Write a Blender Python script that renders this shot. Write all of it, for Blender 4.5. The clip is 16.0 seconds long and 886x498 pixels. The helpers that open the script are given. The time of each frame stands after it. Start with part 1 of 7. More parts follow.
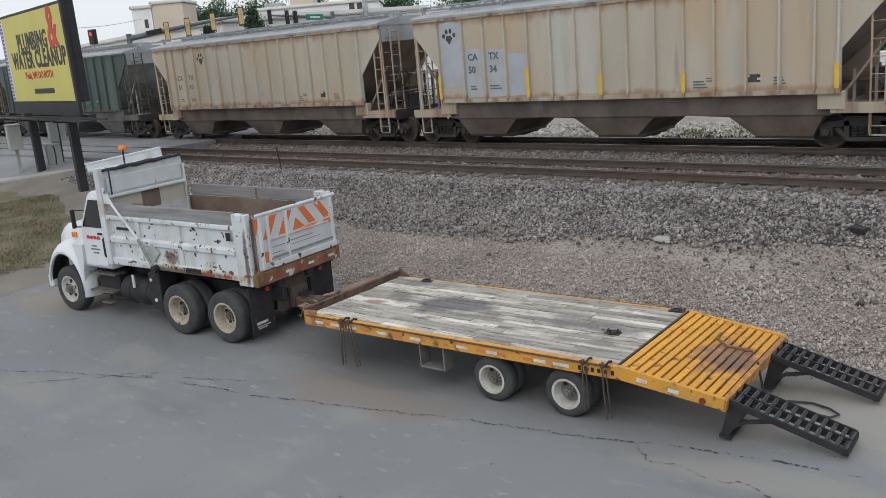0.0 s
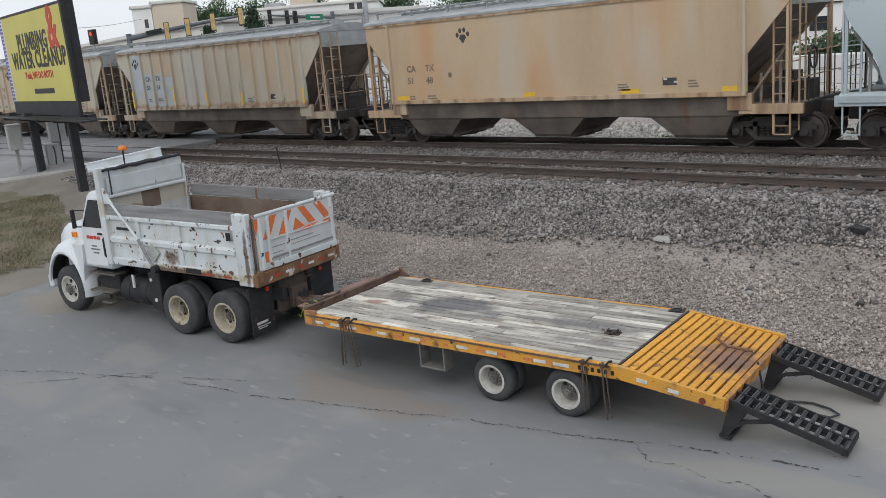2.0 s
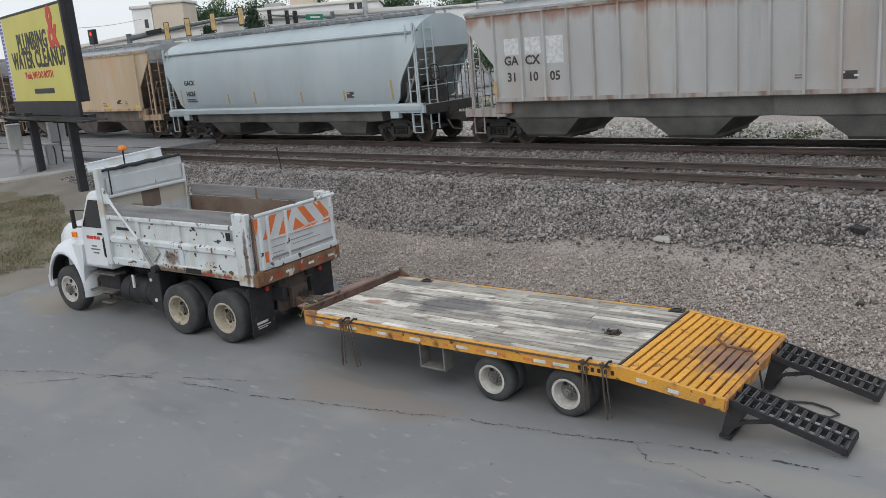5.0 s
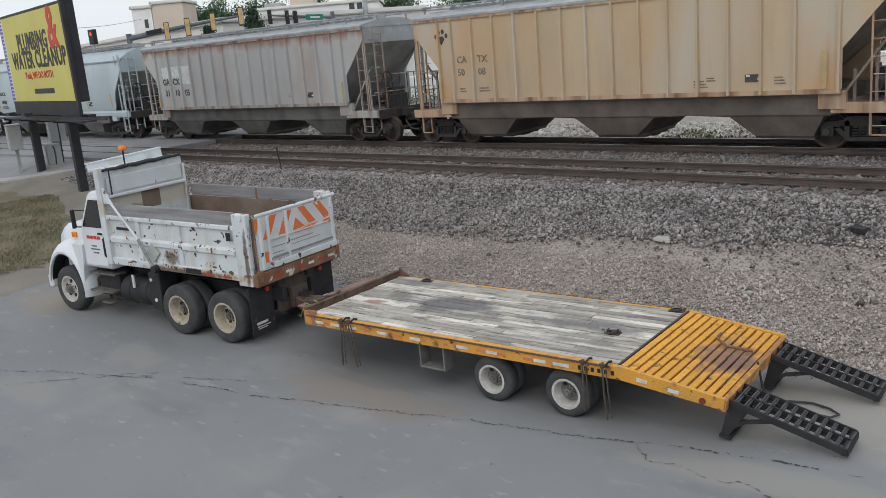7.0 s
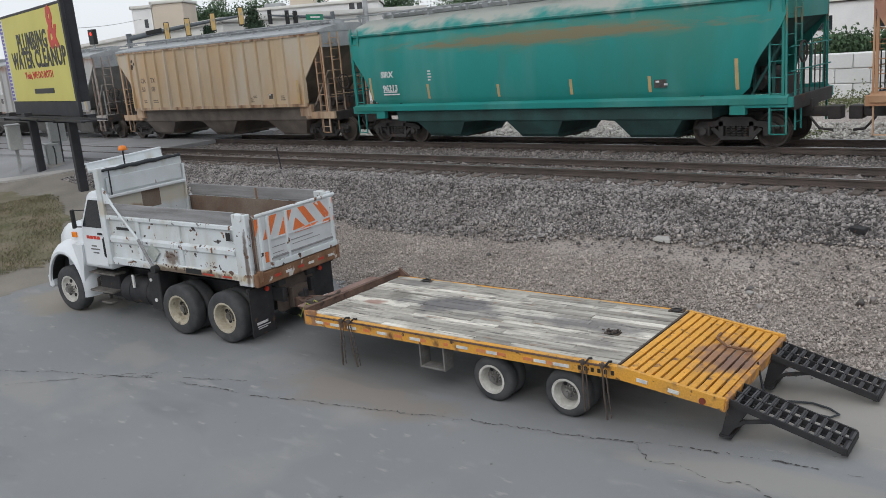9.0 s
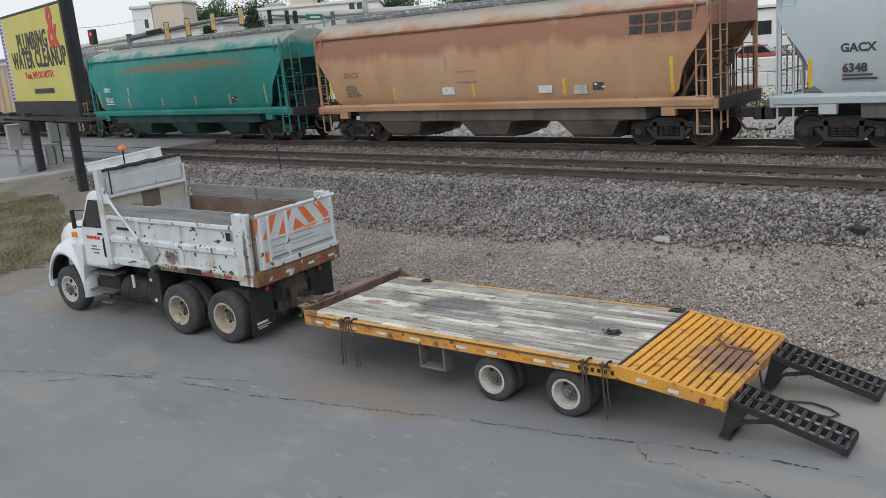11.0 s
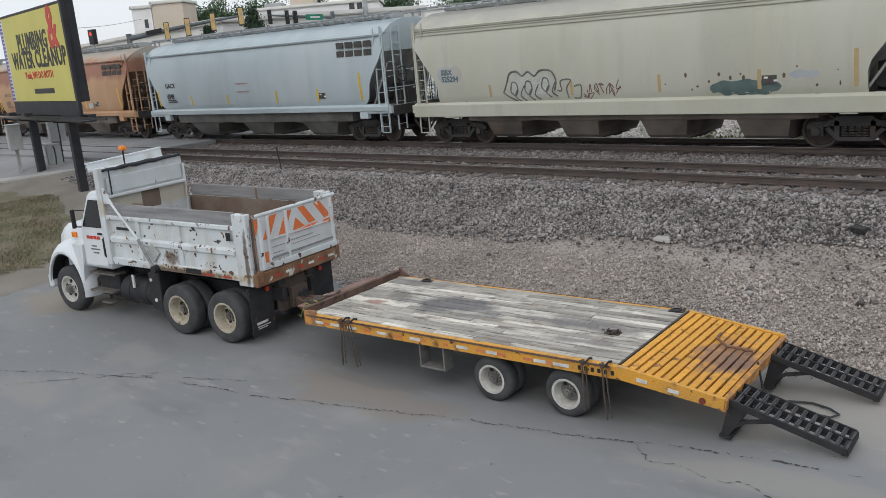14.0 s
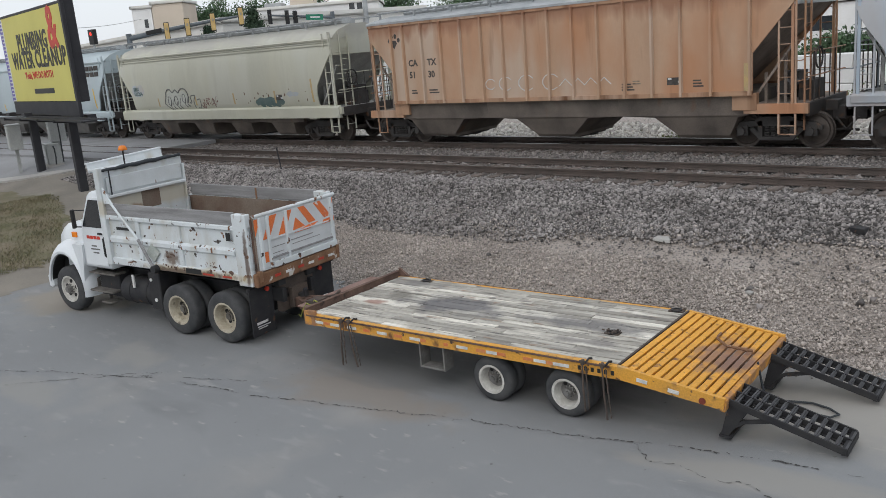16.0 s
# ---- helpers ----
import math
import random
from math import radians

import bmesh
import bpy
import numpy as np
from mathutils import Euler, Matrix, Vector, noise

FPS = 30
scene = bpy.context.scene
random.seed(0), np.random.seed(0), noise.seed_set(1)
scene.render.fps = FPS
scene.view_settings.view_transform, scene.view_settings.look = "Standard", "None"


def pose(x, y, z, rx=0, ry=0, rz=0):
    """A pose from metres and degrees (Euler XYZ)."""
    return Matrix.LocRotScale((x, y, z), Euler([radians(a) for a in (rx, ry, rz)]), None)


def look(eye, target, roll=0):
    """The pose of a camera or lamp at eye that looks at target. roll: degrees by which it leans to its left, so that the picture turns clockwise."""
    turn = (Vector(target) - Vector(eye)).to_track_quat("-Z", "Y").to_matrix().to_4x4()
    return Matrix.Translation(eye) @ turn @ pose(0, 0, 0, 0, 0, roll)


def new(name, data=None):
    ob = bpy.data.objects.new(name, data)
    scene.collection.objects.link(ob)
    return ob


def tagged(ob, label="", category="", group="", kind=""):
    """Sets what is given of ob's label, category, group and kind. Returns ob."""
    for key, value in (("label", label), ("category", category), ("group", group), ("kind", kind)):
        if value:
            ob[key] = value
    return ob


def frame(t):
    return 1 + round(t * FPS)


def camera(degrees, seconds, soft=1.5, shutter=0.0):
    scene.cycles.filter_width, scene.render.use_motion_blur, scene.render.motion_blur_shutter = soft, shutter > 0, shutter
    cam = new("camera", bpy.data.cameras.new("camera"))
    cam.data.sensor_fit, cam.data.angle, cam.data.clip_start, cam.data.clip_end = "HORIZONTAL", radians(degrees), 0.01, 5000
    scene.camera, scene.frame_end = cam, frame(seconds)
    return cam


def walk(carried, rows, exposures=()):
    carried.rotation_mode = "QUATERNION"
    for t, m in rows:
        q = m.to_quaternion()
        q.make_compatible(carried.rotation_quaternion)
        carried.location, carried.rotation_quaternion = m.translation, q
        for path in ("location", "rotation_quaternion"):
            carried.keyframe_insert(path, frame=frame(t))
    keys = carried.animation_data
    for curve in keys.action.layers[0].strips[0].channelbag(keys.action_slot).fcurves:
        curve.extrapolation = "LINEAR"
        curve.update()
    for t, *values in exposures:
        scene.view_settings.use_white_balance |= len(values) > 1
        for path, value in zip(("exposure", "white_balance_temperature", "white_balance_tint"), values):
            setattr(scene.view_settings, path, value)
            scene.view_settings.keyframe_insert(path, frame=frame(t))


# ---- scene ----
# camera: fixed on a wall, looking down and along the tracks
EYE = (0.0, 0.0, 5.398)
cam = camera(54.2, 16.0, soft=0.85)
FACING = Vector((-0.65166, 0.72154, -0.23391))
walk(cam, [(0.0, look(EYE, Vector(EYE) + FACING, -5.013)), (16.0, look(EYE, Vector(EYE) + FACING, -5.013))])

# world: even white overcast over a clear sky, with a weak wide sun
SUN_ELEVATION, SUN_TURN = 48, 160
world = bpy.data.worlds.new("sky")
scene.world = world
world.use_nodes = True
sky = world.node_tree.nodes.new("ShaderNodeTexSky")
sky.sky_type, sky.sun_disc = "NISHITA", False
sky.sun_elevation, sky.sun_rotation = radians(SUN_ELEVATION), radians(SUN_TURN)
sky.air_density, sky.dust_density, sky.ozone_density = 1.0, 3.0, 1.0
wash = world.node_tree.nodes.new("ShaderNodeMixRGB")
wash.inputs[0].default_value = 0.8
wash.inputs[2].default_value = (7.1, 7.45, 7.9, 1)
world.node_tree.links.new(sky.outputs[0], wash.inputs[1])
world.node_tree.links.new(wash.outputs[0], world.node_tree.nodes["Background"].inputs[0])
world.node_tree.nodes["Background"].inputs[1].default_value = 0.12
sun = new("sun", bpy.data.lights.new("sun", "SUN"))
sun.data.energy, sun.data.angle, sun.data.color = 0.5, radians(40), (1.0, 1.0, 0.98)
sun.matrix_world = look((math.sin(radians(SUN_TURN)) * math.cos(radians(SUN_ELEVATION)), math.cos(radians(SUN_TURN)) * math.cos(radians(SUN_ELEVATION)), math.sin(radians(SUN_ELEVATION))), (0, 0, 0))
scene.view_settings.exposure = 0.15


# ---- materials ----
def surf(name, col, col2=None, rough=0.6, metal=0.0, scale=2.0, fine=60.0, bump=0.15, spots=(), vary=0.0, stretch=(1, 1, 1), island=0.0, spec=0.4, dist=0.01, speck=0.28, pools=()):
    """A procedural surface: two base colours blended by broad noise, fine grain, spots of other colours."""
    m = bpy.data.materials.new(name)
    m.use_nodes = True
    nt = m.node_tree
    N, L = nt.nodes.new, nt.links.new
    bsdf = nt.nodes["Principled BSDF"]
    tc, info = N("ShaderNodeTexCoord"), N("ShaderNodeObjectInfo")
    shift = N("ShaderNodeVectorMath")
    shift.operation = "MULTIPLY_ADD"
    shift.inputs[1].default_value = (37, 53, 71)
    L(info.outputs["Random"], shift.inputs[0])
    L(tc.outputs["Object"], shift.inputs[2])
    mp = N("ShaderNodeMapping")
    mp.inputs["Scale"].default_value = stretch
    L(shift.outputs[0], mp.inputs[0])

    def noise_tex(sc, detail=4, src=mp.outputs[0]):
        n = N("ShaderNodeTexNoise")
        n.inputs["Scale"].default_value, n.inputs["Detail"].default_value = sc, detail
        L(src, n.inputs["Vector"])
        return n.outputs["Fac"]

    def mixed(fac, a, b):
        x = N("ShaderNodeMixRGB")
        for s, v in zip(x.inputs, (fac, a, b)):
            if isinstance(v, (tuple, list)):
                s.default_value = (*v[:3], 1)
            elif isinstance(v, (int, float)):
                s.default_value = v
            else:
                L(v, s)
        return x.outputs[0]

    def ramp(fac, lo, hi):
        r = N("ShaderNodeMapRange")
        r.inputs[1].default_value, r.inputs[2].default_value = lo, hi
        L(fac, r.inputs[0])
        return r.outputs[0]

    col2 = col2 or tuple(c * 0.72 for c in col)
    c = mixed(ramp(noise_tex(scale), 0.35, 0.68), col, col2)
    grain = noise_tex(fine, 3)
    h = N("ShaderNodeHueSaturation")
    L(c, h.inputs["Color"])
    r = N("ShaderNodeMapRange")
    r.inputs[3].default_value, r.inputs[4].default_value = 1 - speck, 1 + speck
    L(grain, r.inputs[0])
    L(r.outputs[0], h.inputs["Value"])
    c = h.outputs[0]
    if vary or island:
        h2 = N("ShaderNodeHueSaturation")
        L(c, h2.inputs["Color"])
        r2 = N("ShaderNodeMapRange")
        amount = vary or island
        r2.inputs[3].default_value, r2.inputs[4].default_value = 1 - amount, 1 + amount
        if island:
            geo = N("ShaderNodeNewGeometry")
            L(geo.outputs["Random Per Island"], r2.inputs[0])
        else:
            L(info.outputs["Random"], r2.inputs[0])
        L(r2.outputs[0], h2.inputs["Value"])
        c = h2.outputs[0]
    for spot, sc, lo, hi, st in spots:
        mp2 = N("ShaderNodeMapping")
        mp2.inputs["Scale"].default_value = st
        L(shift.outputs[0], mp2.inputs[0])
        c = mixed(ramp(noise_tex(sc, 6, mp2.outputs[0]), lo, hi), c, spot)
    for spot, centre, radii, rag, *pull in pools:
        # a ragged ellipse of another colour, mostly stains, at a fixed place on the thing
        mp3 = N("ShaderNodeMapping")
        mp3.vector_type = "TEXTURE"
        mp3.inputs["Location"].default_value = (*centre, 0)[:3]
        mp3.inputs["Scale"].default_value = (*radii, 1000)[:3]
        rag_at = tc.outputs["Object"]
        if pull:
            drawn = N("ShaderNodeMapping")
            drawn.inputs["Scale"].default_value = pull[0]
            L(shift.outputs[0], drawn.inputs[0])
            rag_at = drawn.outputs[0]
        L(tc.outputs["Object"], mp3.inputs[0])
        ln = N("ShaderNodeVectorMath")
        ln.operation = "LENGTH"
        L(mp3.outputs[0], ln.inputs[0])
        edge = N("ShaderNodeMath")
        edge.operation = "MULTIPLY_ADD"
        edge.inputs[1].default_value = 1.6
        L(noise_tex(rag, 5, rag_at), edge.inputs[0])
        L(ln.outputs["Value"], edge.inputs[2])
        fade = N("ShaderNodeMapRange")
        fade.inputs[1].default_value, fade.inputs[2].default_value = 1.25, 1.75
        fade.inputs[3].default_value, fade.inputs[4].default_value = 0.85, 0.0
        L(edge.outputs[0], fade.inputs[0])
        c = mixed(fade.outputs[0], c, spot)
    L(c, bsdf.inputs["Base Color"])
    bsdf.inputs["Roughness"].default_value = rough
    bsdf.inputs["Metallic"].default_value = metal
    bsdf.inputs["Specular IOR Level"].default_value = spec
    if bump:
        b = N("ShaderNodeBump")
        b.inputs["Strength"].default_value, b.inputs["Distance"].default_value = bump, dist
        L(grain, b.inputs["Height"])
        L(b.outputs[0], bsdf.inputs["Normal"])
    return m


RUST, DIRT, DUST = (0.16, 0.075, 0.035), (0.11, 0.09, 0.07), (0.34, 0.29, 0.23)
STREAK = (1.6, 1.6, 0.16)


def car_paint(name, col, rusty=0.0, dirt=0.5, fade=0.5, stain=(1.0, 0.8, 0.68), pools=()):
    pale = tuple((1 - fade) * c + fade * d for c, d in zip(col, (0.5, 0.51, 0.48)))
    deep = tuple(c * d for c, d in zip(col, stain))
    return surf(name, col, tuple(c * 0.86 for c in col), rough=0.62, scale=0.7, fine=25, bump=0.03, speck=0.06, stretch=(1, 1, 0.4), pools=pools, spots=(
        (pale, 0.32, 0.50, 0.62, (1.5, 1, 0.35)), (deep, 0.4, 0.50, 0.68, (1.2, 1, 0.5)),
        (tuple(0.6 * c + 0.4 * d for c, d in zip(col, DIRT)), 1.1, 0.58, 0.62 + 0.3 / max(dirt, 0.1) * 0.5, STREAK),
        (RUST, 1.4, 0.80 - 0.24 * rusty, 1.05 - 0.25 * rusty, STREAK)))


M = dict(
    # the two darkest pools are grey ellipses on the ground beneath the trailer
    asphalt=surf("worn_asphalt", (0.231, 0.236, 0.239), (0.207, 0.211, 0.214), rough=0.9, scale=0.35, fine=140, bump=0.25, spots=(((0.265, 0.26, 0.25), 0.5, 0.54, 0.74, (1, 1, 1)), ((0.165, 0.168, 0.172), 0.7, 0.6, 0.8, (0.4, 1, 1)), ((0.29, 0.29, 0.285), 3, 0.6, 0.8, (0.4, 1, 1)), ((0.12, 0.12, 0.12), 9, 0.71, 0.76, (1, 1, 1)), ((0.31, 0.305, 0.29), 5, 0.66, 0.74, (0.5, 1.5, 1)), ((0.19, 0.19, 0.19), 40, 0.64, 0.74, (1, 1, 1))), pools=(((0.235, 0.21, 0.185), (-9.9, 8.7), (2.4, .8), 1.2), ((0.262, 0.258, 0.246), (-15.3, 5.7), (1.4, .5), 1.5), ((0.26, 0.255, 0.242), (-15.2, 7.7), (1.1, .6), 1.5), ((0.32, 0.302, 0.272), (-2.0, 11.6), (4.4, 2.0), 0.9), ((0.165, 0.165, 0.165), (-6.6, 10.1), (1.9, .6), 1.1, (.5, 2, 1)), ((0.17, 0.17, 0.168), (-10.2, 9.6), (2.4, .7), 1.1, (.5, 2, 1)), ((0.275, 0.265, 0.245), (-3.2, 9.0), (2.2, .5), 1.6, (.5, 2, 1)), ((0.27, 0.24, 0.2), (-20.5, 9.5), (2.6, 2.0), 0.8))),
    crack=surf("dark_crack_filler", (0.075, 0.073, 0.07), rough=0.95, bump=0.3),
    dust=surf("pale_dust", (0.3, 0.28, 0.24), (0.22, 0.21, 0.19), rough=0.95, scale=1.5),
    soil=surf("gravel_bed", (0.42, 0.37, 0.33), (0.345, 0.304, 0.27), rough=0.95, scale=0.5, fine=45, bump=0.9, dist=0.03, spots=(((0.13, 0.12, 0.113), 20, 0.52, 0.62, (1, 1, 1)), ((0.4, 0.36, 0.33), 30, 0.58, 0.7, (1, 1, 1)))),
    ballast=surf("ballast_bed", (0.15, 0.138, 0.132), (0.105, 0.098, 0.093), rough=0.95, scale=1.0, fine=30, bump=1.0, dist=0.03, spots=(((0.06, 0.058, 0.056), 16, 0.5, 0.6, (1, 1, 1)), ((0.36, 0.34, 0.33), 22, 0.58, 0.68, (1, 1, 1)))),
    stone=surf("ballast_stone", (0.268, 0.248, 0.237), (0.19, 0.173, 0.164), rough=0.9, scale=1.1, fine=50, bump=0.3, island=0.75),
    darkstone=surf("grimy_ballast_stone", (0.235, 0.214, 0.2), (0.16, 0.142, 0.132), rough=0.9, scale=1.2, fine=50, bump=0.3, island=0.5),
    pinkstone=surf("pink_gravel_stone", (0.465, 0.412, 0.37), (0.355, 0.313, 0.28), rough=0.9, scale=0.6, fine=50, bump=0.3, island=0.38),
    grass=surf("dry_grass", (0.15, 0.148, 0.08), (0.22, 0.188, 0.122), rough=0.9, scale=1.2, fine=30, island=0.5),
    turf=surf("dry_turf", (0.125, 0.12, 0.068), (0.225, 0.187, 0.135), rough=0.95, scale=0.9, fine=40, bump=0.6, dist=0.03),
    dirt=surf("tan_dirt", (0.25, 0.225, 0.19), (0.185, 0.168, 0.143), rough=0.95, scale=0.6, fine=50, bump=0.5, dist=0.02),
    concrete=surf("pale_concrete", (0.4, 0.385, 0.36), (0.33, 0.32, 0.3), rough=0.9, scale=0.5, fine=60, bump=0.2),
    road=surf("grey_road", (0.26, 0.26, 0.265), (0.22, 0.22, 0.22), rough=0.9, scale=0.4, fine=90, bump=0.2),
    whitestone=surf("white_rubble", (0.52, 0.5, 0.46), (0.38, 0.36, 0.33), rough=0.9, scale=2, fine=20, bump=0.5, island=0.3, dist=0.03),
    rail=surf("rusty_rail", (0.115, 0.088, 0.076), (0.08, 0.066, 0.058), rough=0.65, metal=0.2, scale=2, fine=60),
    railtop=surf("worn_rail_head", (0.42, 0.41, 0.4), (0.33, 0.32, 0.31), rough=0.3, metal=0.9, scale=3, fine=80, bump=0.03),
    tie=surf("creosote_tie", (0.15, 0.122, 0.106), (0.1, 0.083, 0.074), rough=0.9, scale=3, fine=30, bump=0.6, stretch=(5, 0.6, 5), vary=0.3),
    steel=surf("dark_grimy_steel", (0.06, 0.053, 0.05), (0.04, 0.037, 0.036), rough=0.7, metal=0.1, scale=3, fine=40, spots=((RUST, 3, 0.6, 0.8, (1, 1, 1)),)),
    bogie=surf("dark_cast_steel", (0.06, 0.055, 0.052), (0.038, 0.036, 0.035), rough=0.75, scale=2, fine=30, spots=((RUST, 3, 0.6, 0.85, (1, 1, 1)),)),
    wheelsteel=surf("wheel_steel", (0.09, 0.075, 0.065), (0.06, 0.05, 0.045), rough=0.55, metal=0.4, scale=5, fine=30),
    bay=surf("brown_hopper_bay", (0.17, 0.142, 0.121), (0.09, 0.077, 0.067), rough=0.8, scale=1.2, fine=30, spots=((RUST, 2, 0.62, 0.8, (1, 1, 0.4)),)),
    black=surf("black_steel", (0.02, 0.02, 0.023), (0.034, 0.033, 0.033), rough=0.72, scale=4, fine=60, spots=((RUST, 6, 0.66, 0.8, (1, 1, 1)),)),
    rubber=surf("tyre_rubber", (0.042, 0.044, 0.047), (0.075, 0.075, 0.075), rough=0.85, scale=4, fine=60, bump=0.2),
    white=surf("chipped_white_paint", (0.65, 0.69, 0.705), (0.57, 0.605, 0.615), rough=0.45, scale=1.3, fine=30, bump=0.05, speck=0.08, pools=(((0.5, 0.42, 0.28), (-.7, 0, 1.36), (1.9, 1000, .12), 2.5), ((0.085, 0.05, 0.032), (-.9, 0, 1.34), (1.6, 1000, .1), 9), ((0.13, 0.08, 0.05), (-1.45, 0, 1.58), (.28, 1000, .2), 7), ((0.1, 0.06, 0.04), (.78, 0, 1.75), (.07, 1000, .75), 6)), spots=(((0.42, 0.4, 0.34), 2.0, 0.52, 0.8, (1, 1, 0.35)), (RUST, 7, 0.63, 0.66, (1, 1, 0.7)), ((0.05, 0.04, 0.035), 6, 0.655, 0.675, (1, 1, 1)), (RUST, 3.0, 0.66, 0.72, (2, 2, 0.3)))),
    cabwhite=surf("white_cab_paint", (0.72, 0.75, 0.77), (0.64, 0.67, 0.69), rough=0.3, scale=1, fine=30, bump=0.02, speck=0.05, spec=0.5),
    rusty=surf("rusted_steel", (0.17, 0.085, 0.045), (0.25, 0.145, 0.085), rough=0.85, scale=3, fine=40, bump=0.4, spots=(((0.55, 0.53, 0.48), 4, 0.6, 0.66, (1, 1, 1)), ((0.06, 0.04, 0.03), 5, 0.62, 0.75, (1, 1, 1)))),
    dish=surf("dull_grey_wheel_dish", (0.19, 0.185, 0.175), (0.13, 0.125, 0.118), rough=0.6, scale=8, fine=30),
    lip=surf("rusted_maroon_steel", (0.1, 0.06, 0.047), (0.16, 0.1, 0.075), rough=0.85, scale=4, fine=40, bump=0.4, spots=(((0.05, 0.035, 0.03), 6, 0.58, 0.7, (1, 1, 1)),)),
    headwhite=surf("dull_white_paint", (0.62, 0.655, 0.67), (0.54, 0.57, 0.575), rough=0.5, scale=1.5, fine=25, bump=0.03, speck=0.06, pools=(((0.5, 0.46, 0.37), (-3.37, 1.2, 2.5), (1000, 1000, .24), 1.8), ((0.28, 0.19, 0.12), (-3.37, .9, 2.36), (1000, .35, .12), 5)), spots=(((0.4, 0.37, 0.28), 1.6, 0.58, 0.8, (1, 1, 0.4)), (RUST, 5, 0.7, 0.74, (1, 1, 0.6)))),
    hoseyellow=surf("yellow_green_hose", (0.32, 0.32, 0.06), (0.2, 0.22, 0.06), rough=0.5, scale=6),
    hitch=surf("grimy_brown_steel", (0.1, 0.075, 0.06), (0.06, 0.05, 0.045), rough=0.85, scale=3, fine=40, bump=0.3),
    nose=surf("rust_pink_plate", (0.28, 0.19, 0.165), (0.2, 0.12, 0.095), rough=0.85, scale=3, fine=40, bump=0.3),
    tagged_grey=surf("scraped_grey_primer", (0.36, 0.39, 0.36), (0.48, 0.5, 0.47), rough=0.7, scale=5, fine=40),
    # ramp rungs paler than the rails: the highlight on their tops is in the colour
    rung=surf("rung_highlight_steel", (0.085, 0.085, 0.09), (0.05, 0.05, 0.053), rough=0.6, scale=8, fine=50),
    fadered=surf("faded_red_tape", (0.62, 0.17, 0.06), (0.58, 0.24, 0.1), rough=0.5, scale=8),
    # hopper bays in darker tones than the grey and teal car sides
    bay_grey=surf("dark_grey_bay", (0.16, 0.155, 0.146), (0.09, 0.087, 0.082), rough=0.8, scale=1.2, fine=30, spots=((RUST, 2, 0.66, 0.8, (1, 1, 0.4)),)),
    bay_teal=surf("dark_teal_bay", (0.034, 0.09, 0.084), (0.026, 0.05, 0.047), rough=0.8, scale=1.2, fine=30),
    tagfill=surf("pale_spray_fill", (0.5, 0.51, 0.46), (0.42, 0.43, 0.38), rough=0.6, scale=4, fine=20, bump=0),
    scrawl=surf("brown_spray_line", (0.2, 0.11, 0.1), rough=0.7, scale=8, bump=0),
    fadestencil=surf("worn_brown_stencil_paint", (0.15, 0.115, 0.085), (0.3, 0.24, 0.18), rough=0.7, scale=9, fine=30, bump=0),
    weed=surf("pale_weed_green", (0.13, 0.165, 0.07), (0.19, 0.2, 0.1), rough=0.85, scale=0.8, fine=6, island=0.4),
    redstencil=surf("faded_red_stencil", (0.42, 0.25, 0.25), rough=0.7, scale=8, bump=0),
    boxfloor=surf("scuffed_box_floor", (0.145, 0.095, 0.07), (0.22, 0.18, 0.145), rough=0.8, scale=1.2, fine=30, bump=0.3, spots=(((0.12, 0.07, 0.045), 1.7, 0.55, 0.75, (1, 1, 1)),)),
    board=surf("weathered_sideboard", (0.3, 0.298, 0.3), (0.2, 0.197, 0.197), rough=0.9, scale=3, fine=40, bump=0.4, stretch=(0.3, 3, 4)),
    plank=surf("weathered_deck_plank", (0.62, 0.59, 0.525), (0.45, 0.425, 0.375), rough=0.9, scale=4, fine=35, bump=0.5, stretch=(0.35, 4, 4), vary=0.4,
               spots=(((0.27, 0.25, 0.215), 1.1, 0.46, 0.72, (0.6, 1.2, 1)), ((0.2, 0.185, 0.165), 2.6, 0.56, 0.70, (0.5, 2, 1)), ((0.3, 0.2, 0.14), 3.0, 0.62, 0.74, (0.6, 2.5, 1)), ((0.1, 0.095, 0.09), 14, 0.60, 0.68, (0.12, 2, 1))),
               pools=(((0.125, 0.122, 0.13), (2.3, 1.36), (1.2, .55), 2.2), ((0.2, 0.19, 0.165), (1.05, 1.5), (.45, .3), 3), ((0.19, 0.182, 0.178), (4.7, 1.35), (1.2, .36), 2.5), ((0.24, 0.225, 0.21), (5.2, .68), (.8, .16), 3), ((0.34, 0.2, 0.16), (.83, .98), (.3, .16), 3), ((0.2, 0.19, 0.18), (.9, 2.2), (.8, .2), 3))),
    tailpaint=surf("worn_orange_tail_paint", (0.72, 0.35, 0.045), (0.62, 0.30, 0.045), rough=0.55, scale=3, fine=40, bump=0.1, vary=0.12, spots=((RUST, 5, 0.6, 0.7, (1, 1, 1)), ((0.2, 0.11, 0.06), 16, 0.64, 0.7, (1, 1, 1))),
                   pools=(((0.27, 0.145, 0.095), (7.05, 1.3), (.55, .75), 5), ((0.2, 0.115, 0.085), (7.2, 1.15), (.3, .5), 6))),
    orange=surf("orange_yellow_paint", (0.70, 0.34, 0.045), (0.58, 0.3, 0.06), rough=0.5, scale=2, fine=40, bump=0.08, spots=((RUST, 4, 0.56, 0.68, (1, 1, 1)), ((0.1, 0.06, 0.04), 9, 0.64, 0.7, (1, 1, 1)), ((0.42, 0.3, 0.16), 3, 0.58, 0.7, (0.6, 1, 1)))),
    wornorange=surf("worn_rusty_orange", (0.43, 0.22, 0.075), (0.27, 0.14, 0.08), rough=0.75, scale=5, fine=40, bump=0.2, spots=(((0.6, 0.28, 0.05), 6, 0.5, 0.6, (1, 1, 1)),)),
